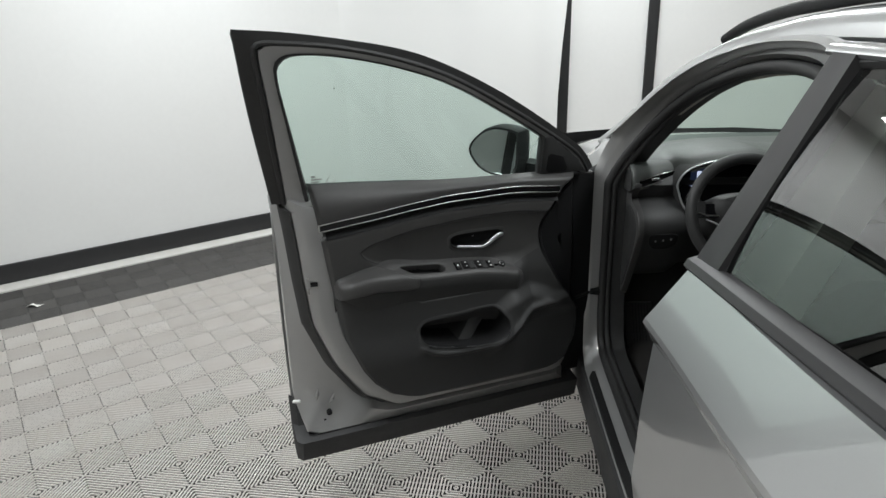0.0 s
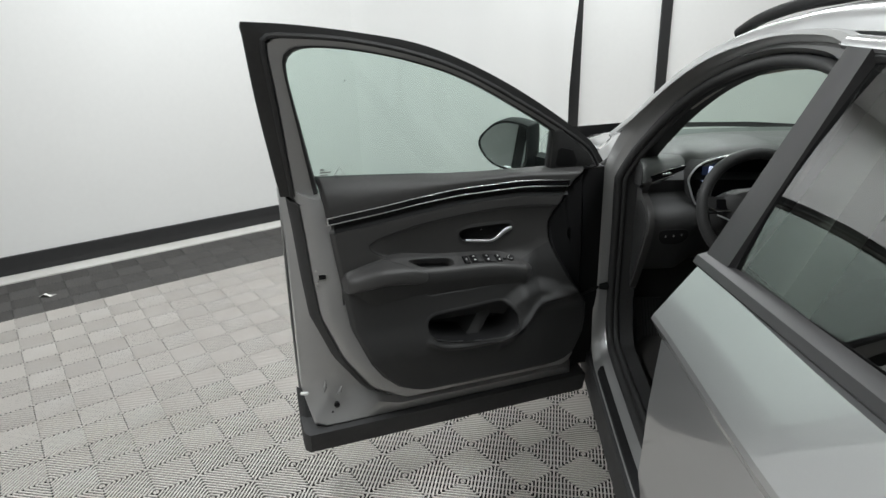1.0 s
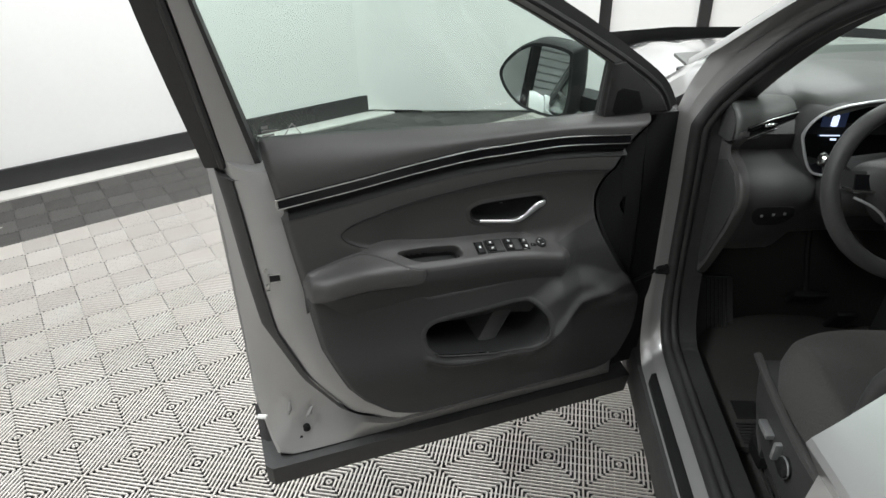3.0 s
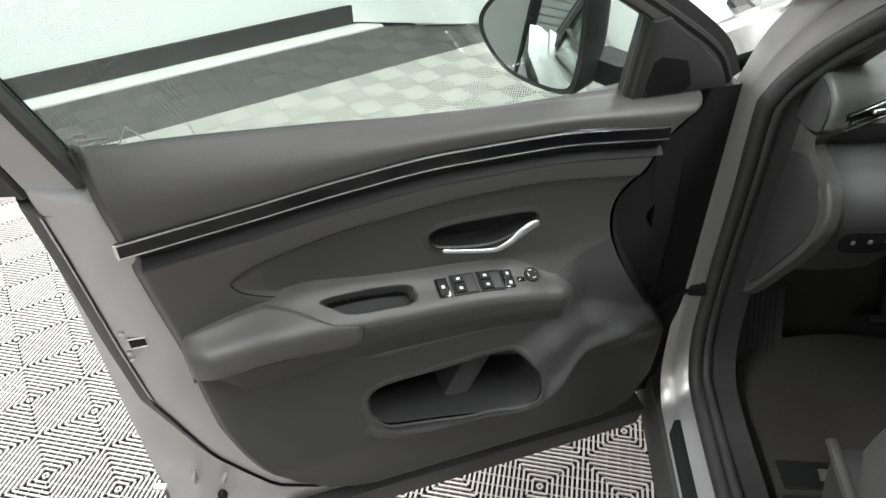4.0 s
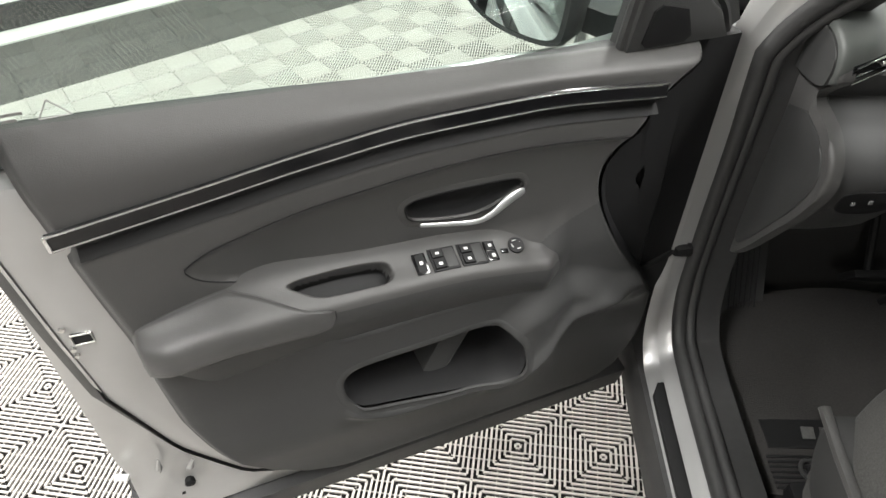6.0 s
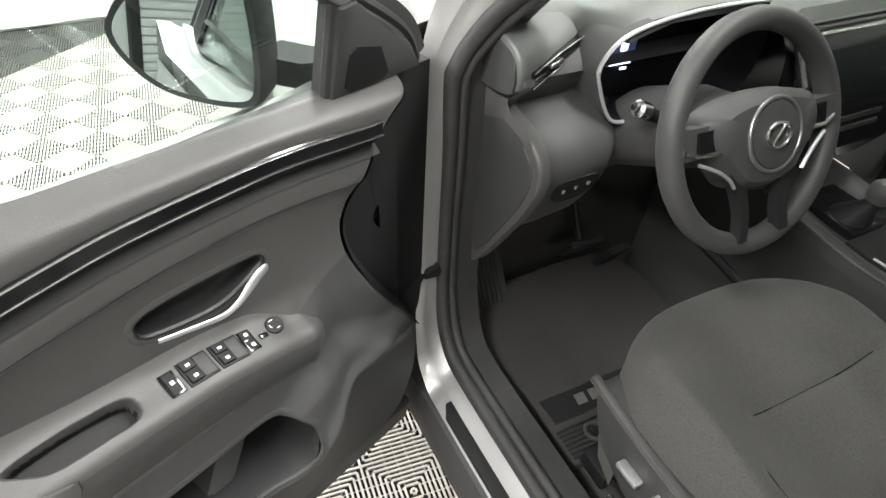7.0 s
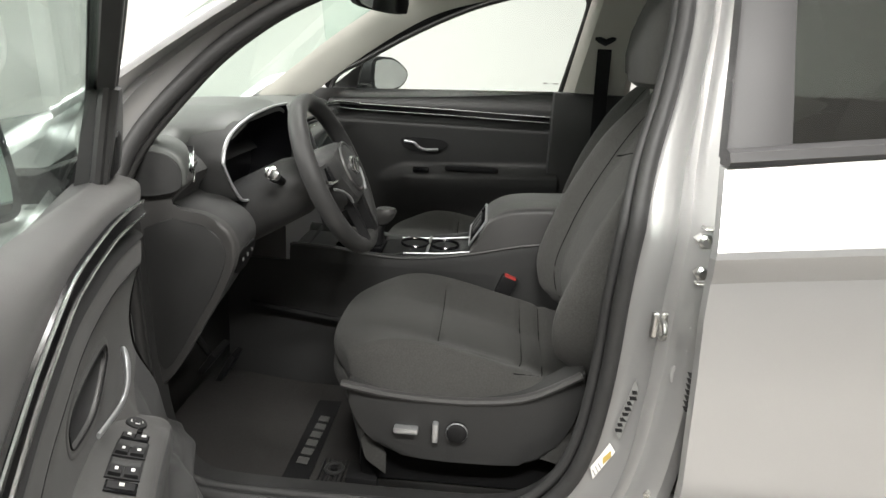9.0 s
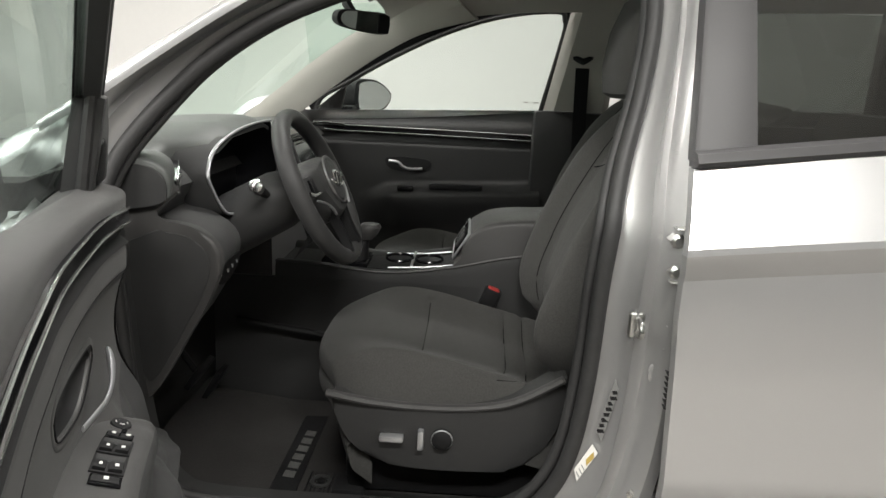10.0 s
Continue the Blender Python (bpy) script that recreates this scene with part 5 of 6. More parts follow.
part("tailgate", loft([[(0.66, y, z), (2.06, y, z)] for y, z in ((-0.95, 0.35), (-0.98, 0.9), (-0.85, 1.15), (-0.62, 1.52))], False, False), SILVER, car)
part("nose", loft([[(0.62, y, z), (1.0, y + 0.12, z), (1.72, y + 0.12, z), (2.10, y, z)] for y, z in ((3.70, 0.28), (3.78, 0.55), (3.74, 0.86))], False, False), DARK, car)
for wx in (0.60, far_x(0.60)):
    for wy in (3.02, 0.18 - 0.38):
        tyre = part("wheel", loft([[(wx + dx * (1 if wx < XC else -1), wy + r * math.cos(a), 0.352 + r * math.sin(a)) for a in [math.tau * k / 40 for k in range(40)]] for dx, r in ((0.02, 0.23), (-0.01, 0.30), (0.0, 0.342), (0.03, 0.352), (0.17, 0.352), (0.20, 0.342), (0.21, 0.30), (0.18, 0.23))], True, True), RUBBER, car, "black tyre")
        part("rim", loft([[(wx + dx * (1 if wx < XC else -1), wy + r * math.cos(a), 0.352 + r * math.sin(a)) for a in [math.tau * k / 40 for k in range(40)]] for dx, r in ((0.0, 0.228), (0.03, 0.215), (0.035, 0.08), (0.01, 0.05))], True, True), SATIN, tyre)


# ---------------------------------------------------------------- cabin
def build_dash():
    # lower fascia with knee panel: profile swept across the car
    prof = [(2.19, 1.085), (2.125, 1.045), (2.145, 1.000), (2.09, 0.985), (2.045, 0.955), (2.035, 0.915), (2.06, 0.85), (2.12, 0.76), (2.22, 0.70), (2.34, 0.72), (2.34, 1.07)]
    prof = catmull(prof, 3, True)
    rings = []
    for x in (0.738, 0.75, 0.80, 0.86, 0.92, 1.05, 1.18, 1.30, 1.45, 1.55, 1.7, 1.85, 2.0):
        k = sstep(0.84, 0.95, x)
        rings.append([(x, y + 0.07 * k * (z < 1.03), z + 0.02 * k * (z < 0.9)) for y, z in prof])
    dash = part("dashboard", loft(rings, True, True), TRIM, car, "charcoal dashboard with hooded digital cluster")
    # end cap facing the open door
    cap = catmull([(2.198, 1.090), (2.150, 1.080), (2.119, 1.066), (2.106, 1.045), (2.132, 1.018), (2.146, 0.996), (2.110, 0.990), (2.076, 0.983), (2.042, 0.960), (2.028, 0.918), (2.053, 0.848), (2.092, 0.779), (2.150, 0.680), (2.190, 0.640), (2.215, 0.72), (2.212, 0.917), (2.21, 1.05)], 3, True)
    part("end_cap", slab([(y, z) for y, z in cap], lambda u, n, v: Vector((0.738 - n, u, v)), 0.0, 0.020, 0.008, 3), SOFT, dash, "moulded end cap of the dashboard")
    inset = [(2.122 + (y - 2.122) * 0.80, 0.87 + (z - 0.87) * 0.84) for y, z in cap if z < 1.0]
    part("end_cap_field", slab(inset, lambda u, n, v: Vector((0.738 - n, u, v)), 0.018, 0.0225, 0.003), TRIM, dash)

    # upper pad
    def pad(s, t):
        x = 0.712 + (2.03 - 0.712) * s
        lip_y = interp(x, [0.71, 0.80, 0.845, 0.872, 0.885, 1.10, 1.22, 1.30, 1.6, 2.03], [2.155, 2.175, 2.185, 2.150, 2.092, 2.056, 2.075, 2.11, 2.13, 2.16])
        lip_z = interp(x, [0.71, 0.80, 0.845, 0.87, 0.95, 1.08, 1.20, 1.30, 1.6, 2.03], [1.099, 1.103, 1.104, 1.114, 1.149, 1.163, 1.133, 1.111, 1.10, 1.085])
        back_y, back_z = 2.70 + 0.10 * math.sin(math.pi * s), 1.062
        yy = lip_y + (back_y - lip_y) * t
        zz = lip_z + (back_z - lip_z) * t + 0.020 * math.sin(math.pi * min(1, t * 1.6)) - 0.018 * math.exp(-(t / 0.03) ** 2)
        return (x, yy, zz)
    part("dash_pad", sheet(pad, 60, 30, 0.008, (0, 0, -1)), DASHTOP, dash, "soft grey dash pad")
    # outboard vent pod
    pod_prof = catmull([(2.118, 1.030), (2.106, 1.048), (2.107, 1.072), (2.120, 1.092), (2.155, 1.104), (2.25, 1.108), (2.36, 1.10), (2.36, 1.02), (2.20, 1.015)], 4, True)
    part("vent_pod", loft([[(x, 2.226 + (y - 2.20) * k + o, 1.063 + (z - 1.063) * k) for y, z in pod_prof] for x, o, k in ((0.7105, -0.024, 0.90), (0.712, -0.024, 0.95), (0.716, -0.023, 0.985), (0.724, -0.022, 1.0), (0.76, -0.010, 1.01), (0.80, 0.006, 1.0), (0.842, 0.024, 0.98), (0.874, 0.040, 0.94))], True, True), DASHTOP, dash, "", 60)
    part("pod_side", slab([(2.203 + (y - 2.20) * 0.93, 1.060 + (z - 1.063) * 0.90 - 0.004) for y, z in pod_prof], lambda u, n, v: Vector((0.7105 - n, u, v)), -0.002, 0.0035, 0.002), TRIM, dash, "flat charcoal pod side")
    part("vent_slot", loft([[(x, 2.134 + o, 1.052 + k), (x, 2.129 + o, 1.060 + k), (x, 2.130 + o, 1.076 + k), (x, 2.156 + o, 1.078 + k), (x, 2.156 + o, 1.052 + k)] for x, o, k in ((0.733, -0.022, -0.012), (0.79, -0.001, 0.001), (0.868, 0.031, 0.008))], True, True), GLOSS, dash, "slim black air vent")
    part("vent_chrome", tube([(0.735, 2.105, 1.041), (0.79, 2.127, 1.054), (0.866, 2.159, 1.062)], 0.0015, 6), CHROME, dash)
    part("vent_chrome", tube([(0.735, 2.106, 1.065), (0.79, 2.128, 1.078), (0.866, 2.160, 1.086)], 0.0013, 6), CHROME, dash)
    part("vent_tab", box(-0.016, -0.004, -0.004, 0.016, 0.004, 0.004, 0.002, 1, Matrix.Translation((0.786, 2.1245, 1.066)) @ Matrix.Rotation(radians(22), 4, "Z")), CHROME, dash)
    # cluster: recessed black face, hood and satin rim
    rim = catmull([(1.12, 2.055, 1.149), (1.04, 2.064, 1.147), (0.95, 2.078, 1.134), (0.878, 2.092, 1.106), (0.847, 2.096, 1.062), (0.852, 2.088, 1.025), (0.866, 2.076, 0.988), (0.884, 2.070, 0.975), (0.93, 2.068, 0.972)], 6)
    part("cluster_rim", tube(rim, 0.0042, 8, False, 0.7), SATIN, dash, "satin silver cluster surround")
    def spread(p, k, back):
        return (0.985 + (p[0] - 0.985) * k, p[1] + back, 1.062 + (p[2] - 1.062) * k)
    part("cluster_hood", loft([[spread(p, 1.0, 0.001), spread(p, 1.02, 0.012), spread(p, 1.03, 0.045), spread(p, 1.035, 0.10)] for p in rim[14:-4]], False, False), TRIM, dash, "charcoal hood round the instrument display", 70)
    full = resample(rim + catmull([(0.93, 2.068, 0.972), (1.06, 2.06, 0.975), (1.12, 2.05, 1.00), (1.135, 2.045, 1.08), (1.12, 2.055, 1.149)], 5)[1:-1], 48, True)
    face = [(0.985 + (p[0] - 0.985) * 0.93, 2.142 + 0.10 * (p[2] - 1.06), 1.062 + (p[2] - 1.062) * 0.92) for p in full]
    part("cluster_cowl", loft([full, face], True, False), SCREEN, dash)
    part("cluster_face", loft([face, [(x, y + 0.004, z) for x, y, z in face]], True, True), SCREEN, dash, "dark digital instrument display")
    disp = glow("display_white", (0.75, 0.8, 1.0), 1.2)
    part("display_icon", box(0.916, 2.132, 1.060, 0.930, 2.135, 1.086, 0.002, 1), disp, dash)
    part("display_line", box(0.900, 2.132, 1.104, 0.945, 2.134, 1.106), disp, dash)
    part("display_line", box(0.900, 2.132, 1.038, 0.942, 2.134, 1.040), disp, dash)
    part("display_icon", box(0.924, 2.132, 1.028, 0.936, 2.134, 1.032), disp, dash)
    part("display_field", box(0.897, 2.135, 1.036, 0.948, 2.138, 1.108), glow("display_navy", (0.02, 0.03, 0.07), 0.4), dash)
    # switch panel below
    part("switch_panel", slab(catmull([(0.760, 0.905), (0.765, 0.868), (0.785, 0.858), (0.830, 0.862), (0.846, 0.885), (0.842, 0.910), (0.80, 0.912)], 4, True), lambda u, n, v: Vector((u, 2.046 + 0.3 * (0.905 - v) - n, v)), 0.0, 0.010, 0.003), DARK, dash)
    for k in range(3):
        part("switch_mark", box(0.776 + 0.024 * k, 2.0365, 0.885 + 0.003 * k, 0.781 + 0.024 * k, 2.0385, 0.891 + 0.003 * k), mat("faint_print", (0.14, 0.14, 0.14), 0.6) if k == 0 else bpy.data.materials["faint_print"], dash)
    # central stack: screen and vents
    part("centre_panel", loft([[(x, y, z) for x in (1.18, 1.22, 1.50, 1.54)] for y, z in ((2.10, 1.10), (2.055, 1.095), (2.03, 1.06), (2.00, 0.90), (1.985, 0.86), (2.02, 0.80))], False, False), GLOSS, dash, "gloss black centre panel")
    part("touch_screen", box(-0.15, -0.004, -0.055, 0.15, 0.004, 0.055, 0.004, 2, pose(1.37, 2.022, 1.000, -11)), mat("screen_glass", (0.02, 0.025, 0.025), 0.12, grain=0.05, grain_scale=20), dash, "switched-off touch screen")
    for k in range(4):
        part("vent_blade", box(1.20, 2.036, 1.066 + 0.012 * k, 1.52, 2.046, 1.069 + 0.012 * k, 0.001, 1), CHROME if k == 1 else DARK, dash)
    for k in range(3):
        part("key_row", box(1.26, 1.992 + 0.003 * k, 0.865 + 0.022 * k, 1.50, 2.0, 0.877 + 0.022 * k, 0.002, 1), TRIM, dash)
    # light strip running across the passenger side into the far door
    part("accent_strip", tube(catmull([(1.56, 2.115, 1.080), (1.75, 2.125, 1.088), (1.92, 2.12, 1.085), (2.02, 2.06, 1.075)], 6), 0.008, 6), GLOSS, dash)
    part("chrome_line", tube(catmull([(1.56, 2.108, 1.089), (1.75, 2.118, 1.097), (1.92, 2.113, 1.094), (2.02, 2.053, 1.084)], 6), 0.0018, 6), CHROME, dash)
    part("silver_arc", tube(catmull([(1.115, 2.040, 1.140), (1.165, 2.030, 1.110), (1.20, 2.020, 1.060), (1.225, 2.005, 1.010)], 6), 0.010, 8, False, 0.6), SATIN, dash, "satin silver trim arc")
    # stalk and column
    part("column_cowl", loft([[(0.975 + r * math.cos(a), y, z + r * 0.9 * math.sin(a)) for a in [math.tau * k / 20 for k in range(20)]] for y, z, r in ((2.12, 0.92, 0.085), (2.02, 0.975, 0.082), (1.96, 1.0, 0.070), (1.93, 1.01, 0.05))], True, True), TRIM, dash)
    part("stalk", tube([(0.945, 1.99, 1.0), (0.905, 2.00, 1.015), (0.868, 2.005, 1.032), (0.850, 2.004, 1.040)], [0.007, 0.008, 0.012, 0.013], 10), DARK, dash, "control stalk")
    part("stalk_tip", tube([(0.868, 2.004, 1.034), (0.849, 2.003, 1.042), (0.846, 2.003, 1.043)], [0.0135, 0.0135, 0.009], 10), CHROME, dash)
    return dash


dashboard = build_dash()


def build_wheel():
    c = Vector((0.996, 1.910, 1.020))
    tilt = Matrix.Translation(c) @ Matrix.Rotation(radians(-25.5), 4, "X")
    # local x right, z up along the rim plane, -y to the driver
    def W(x, y, z):
        return tilt @ Vector((x, y, z))
    R = 0.162
    rimpath = []
    for k in range(64):
        a = math.tau * k / 64
        flat = math.sin(a) * R
        rimpath.append(W(R * math.cos(a), 0, flat))
    wheel = part("steering_wheel", tube(rimpath, 0.0170, 14, True, 1.15, tuple(tilt.to_3x3() @ Vector((0, 1, 0)))), TRIM, car, "grey vinyl steering wheel with silver spokes")
    hub = catmull([(-0.112, 0.040), (-0.07, 0.058), (0, 0.064), (0.07, 0.058), (0.112, 0.040), (0.112, 0.0), (0.085, -0.035), (0.055, -0.068), (0.0, -0.078), (-0.055, -0.068), (-0.085, -0.035), (-0.112, 0.0)], 4, True)
    part("hub", loft([[W(x * k, y, z * k) for x, z in hub] for y, k in ((0.035, 0.8), (0.02, 1.0), (-0.012, 0.98), (-0.032, 0.80), (-0.036, 0.5))], True, True), TRIM, wheel)
    part("badge_ring", tube([W(0.052 * math.cos(a), -0.037, 0.004 + 0.052 * math.sin(a)) for a in [math.tau * k / 40 for k in range(40)]], 0.0030, 8, True), mat("dark_satin_ring", (0.22, 0.22, 0.22), 0.35, 0.8, grain=0.05, grain_scale=100), wheel)
    part("badge_disc", loft([[W(r * math.cos(a), y, 0.004 + r * math.sin(a)) for a in [math.tau * k / 32 for k in range(32)]] for y, r in ((-0.030, 0.049), (-0.039, 0.047), (-0.041, 0.03))], True, True), TRIM, wheel)
    part("badge", merge(tube([W(0.024 * math.cos(a), -0.043, 0.004 + 0.017 * math.sin(a)) for a in [math.tau * k / 24 for k in range(24)]], 0.003, 6, True),
                        tube([W(-0.012, -0.043, -0.008), W(0.0, -0.043, 0.004), W(0.012, -0.043, 0.016)], 0.003, 6)), CHROME, wheel, "plain chrome oval emblem")
    for sgn in (-1, 1):
        part("spoke", loft([[W(sgn * x, y, z + dz) for y, dz in ((-0.014, -0.022), (-0.018, 0.022), (0.012, 0.022), (0.012, -0.022))] for x, z in ((0.085, 0.012), (0.12, 0.012), (0.155, 0.014))], True, True), TRIM, wheel)
        part("spoke_keys", loft([[W(sgn * x, y, z + dz) for y, dz in ((-0.022, -0.014), (-0.022, 0.016), (-0.01, 0.016), (-0.01, -0.014))] for x, z in ((0.088, 0.012), (0.128, 0.012))], True, True), GLOSS, wheel)
        part("spoke_bezel", tube([W(sgn * 0.088, -0.023, -0.006), W(sgn * 0.128, -0.021, -0.004), W(sgn * 0.150, -0.018, 0.004)], 0.0035, 6), CHROME, wheel)
        part("lower_spoke", loft([[W(sgn * x, y, z) for x, y in ((x0, -0.020), (x0 + w, -0.022), (x0 + w, -0.004), (x0, -0.002))] for x0, w, z in ((0.040, 0.030, -0.040), (0.034, 0.022, -0.075), (0.030, 0.018, -0.11), (0.034, 0.018, -0.150))], True, True), DARK, wheel)
        part("spoke_bezel", tube([W(*q) for q in catmull([(sgn * 0.128, -0.020, -0.016), (sgn * 0.100, -0.026, -0.030), (sgn * 0.080, -0.028, -0.046), (sgn * 0.070, -0.027, -0.060)], 5)], 0.0034, 8, False, 0.8), SATIN, wheel)
    part("lower_bridge", loft([[W(x, y, z + dz) for y, dz in ((-0.016, -0.012), (-0.018, 0.012), (0.0, 0.012), (0.0, -0.012))] for x, z in ((-0.055, -0.058), (0.0, -0.066), (0.055, -0.058))], True, True), DARK, wheel)
    return wheel


build_wheel()


# ---- seats
SEAM = mat("black_seam_thread", (0.006, 0.006, 0.006), 1.0, grain=0.2, grain_scale=200, spec=0.0)
GROOVES = [[(0.915, 1.670), (1.195, 1.670)], [(1.22, 1.480), (1.05, 1.480), (0.935, 1.487), (0.895, 1.503), (0.870, 1.535), (0.862, 1.59)], [(1.24, 1.432), (1.10, 1.433), (0.965, 1.436), (0.87, 1.445), (0.835, 1.465), (0.818, 1.51)]]


def near_line(x, y, p, q):
    ex, ey = q[0] - p[0], q[1] - p[1]
    t = min(max(((x - p[0]) * ex + (y - p[1]) * ey) / (ex * ex + ey * ey), 0.0), 1.0)
    return math.hypot(x - p[0] - t * ex, y - p[1] - t * ey)


def build_seat(xc, name_label, near, slid=0.0):
    W = 0.262
    YS, YV = [0, 0.05, 0.14, 0.3, 0.55, 0.8, 1.0], [1.865, 1.905, 1.895, 1.81, 1.67, 1.52, 1.38]

    def cushion(s, t):
        """s along from the front edge round to the rear, t across."""
        k = 2 * t - 1
        y = spl(s, YS, YV)
        z = spl(s, YS, [0.622, 0.658, 0.690, 0.704, 0.684, 0.648, 0.612])
        a = abs(k)
        z += 0.040 * sstep(0.30, 0.86, a) * sstep(0.10, 0.55, s) - 0.105 * sstep(0.76, 1.03, a) ** 1.3
        y -= (0.11 * a ** 3) * (1 - sstep(0, 0.5, s))
        z -= 0.03 * a ** 4 * (1 - sstep(0, 0.4, s))
        if s > 0.25:
            px = 1.03 + k * W
            for line in GROOVES:
                d = min(near_line(px, y, p, q) for p, q in zip(line, line[1:]))
                z -= 0.0055 * math.exp(-(d / 0.0075) ** 2)
        return (xc + k * W * (1 - 0.05 * (1 - sstep(0, 0.3, s))), y, z)
    seat = part("seat", sheet(cushion, 110, 100, 0.05, (0, 0, -1)), CLOTH, car, name_label, 70)

    def on(x, y):
        s = float(np.interp(-y, [-v for v in YV[2:]], YS[2:]))
        p = cushion(s, ((x + xc - 1.03 - xc) / W + 1) / 2)
        return (p[0], p[1], p[2] - 0.0008)
    part("seam", tube([on(x, 1.670) for x in np.linspace(0.92, 1.19, 14)], 0.0017, 6), SEAM, seat)
    part("seam", tube([on(*p) for p in catmull([(1.22, 1.480), (1.05, 1.480), (0.935, 1.487), (0.875, 1.520), (0.862, 1.59)], 6)], 0.0017, 6), SEAM, seat)
    part("seam", tube([on(*p) for p in catmull([(1.24, 1.432), (1.10, 1.433), (0.965, 1.436), (0.84, 1.455), (0.818, 1.51)], 6)], 0.0017, 6), SEAM, seat)

    def back(s, t):
        """s from the bottom up, t across; the leaning backrest."""
        k = 2 * t - 1
        a = abs(k)
        y = spl(s, [0, 0.15, 0.35, 0.6, 0.85, 1.0], [1.372, 1.392, 1.362, 1.290, 1.212, 1.170])
        z = spl(s, [0, 0.15, 0.35, 0.6, 0.85, 1.0], [0.690, 0.78, 0.90, 1.06, 1.20, 1.262])
        bol = 0.052 * sstep(0.45, 0.80, a) * (1 - 0.65 * sstep(0.65, 1, s)) - 0.075 * sstep(0.86, 1.0, a)
        w = 0.268 - 0.065 * sstep(0.5, 1.0, s) - 0.03 * (1 - sstep(0, 0.15, s))
        return (xc + k * w, y - slid + bol - 0.025 * (1 - sstep(0, 0.06, s)), z - 0.035 * a ** 4 * sstep(0.8, 1, s))
    part("backrest", sheet(back, 50, 56, 0.10, (0, -1, 0.05)), CLOTH, seat, "cloth backrest with bolsters", 70)

    def onb(s, t):
        p = back(s, t)
        return (p[0], p[1] - 0.0008, p[2])
    for q in (0.215, 0.785):
        part("seam", tube([onb(s, q) for s in np.linspace(0.04, 0.93, 28)], 0.0017, 6), SEAM, seat)
    part("seam", tube([onb(0.62 + 0.04 * math.sin(math.pi * q), 0.23 + 0.54 * q) for q in np.linspace(0, 1, 16)], 0.0017, 6), SEAM, seat)
    # head restraint
    ring_pts = [(math.cos(a), math.sin(a)) for a in [math.tau * k / 28 for k in range(28)]]
    rings = []
    for z, w, d, yo in ((1.235, 0.085, 0.035, 1.258), (1.245, 0.120, 0.052, 1.256), (1.30, 0.132, 0.062, 1.252), (1.37, 0.132, 0.064, 1.240), (1.43, 0.118, 0.055, 1.226), (1.448, 0.09, 0.038, 1.218)):
        rings.append([(xc + w * math.copysign(abs(c) ** 0.6, c), yo - slid + d * math.copysign(abs(s) ** 0.7, s), z) for c, s in ring_pts])
    part("head_restraint", loft(rings, True, True), CLOTH, seat, "cloth head restraint")
    for dx in (-0.06, 0.06):
        part("restraint_post", tube([(xc + dx, 1.215 - slid, 1.18), (xc + dx, 1.230 - slid, 1.27)], 0.006, 8), STEEL, seat)
    # side shield with switches
    sx = xc - 0.250
    shield = catmull([(1.835, 0.648), (1.825, 0.595), (1.79, 0.540), (1.72, 0.506), (1.54, 0.502), (1.45, 0.516), (1.39, 0.60), (1.375, 0.705), (1.40, 0.700), (1.46, 0.662), (1.52, 0.642), (1.62, 0.632), (1.75, 0.636)], 4, True)
    part("side_shield", slab(shield, lambda u, n, v: Vector((sx - n - 0.012 * math.sin(math.pi * (1.84 - u) / 0.46), u, v)), -0.05, 0.012, 0.010, 3), TRIM, seat, "plastic seat side shield")
    part("shield_rail", tube([(sx - 0.020, y, z) for y, z in catmull([(1.845, 0.655), (1.75, 0.640), (1.62, 0.636), (1.52, 0.646), (1.46, 0.666), (1.385, 0.712)], 5)], 0.0095, 8, False, 0.8), SOFT, seat)
    if near:
        part("seat_switch", box(sx - 0.036, 1.690, 0.562, sx - 0.018, 1.738, 0.575, 0.004, 2), SATIN, seat)
        part("seat_switch", box(sx - 0.036, 1.650, 0.548, sx - 0.018, 1.662, 0.590, 0.004, 2, Matrix.Translation((0, 0.0, 0)) ), SATIN, seat)
        part("lumbar_knob", tube([(sx - 0.012, 1.614, 0.572), (sx - 0.034, 1.614, 0.572), (sx - 0.037, 1.614, 0.572)], [0.022, 0.020, 0.015], 20), DARK, seat)
        part("lumbar_ring", tube([(sx - 0.030, 1.614 + 0.020 * math.cos(a), 0.572 + 0.020 * math.sin(a)) for a in [math.tau * k / 24 for k in range(24)]], 0.002, 6, True), SATIN, seat)
    part("seat_rail", box(xc - 0.21, 1.30, 0.36, xc - 0.18, 1.84, 0.40, 0.004), STEEL, seat)
    part("seat_rail", box(xc + 0.18, 1.30, 0.36, xc + 0.21, 1.84, 0.40, 0.004), STEEL, seat)
    if near:
        part("rail_cover", box(xc - 0.232, 1.775, 0.372, xc - 0.165, 1.845, 0.412, 0.008, 2), DARK, seat)
        part("rail_pin", tube([(xc - 0.236, 1.755, 0.398), (xc - 0.236, 1.665, 0.398)], 0.003, 6), STEEL, seat)
    part("seat_pan", box(xc - 0.22, 1.36, 0.40, xc + 0.22, 1.82, 0.60, 0.03), DARK, seat)
    return seat


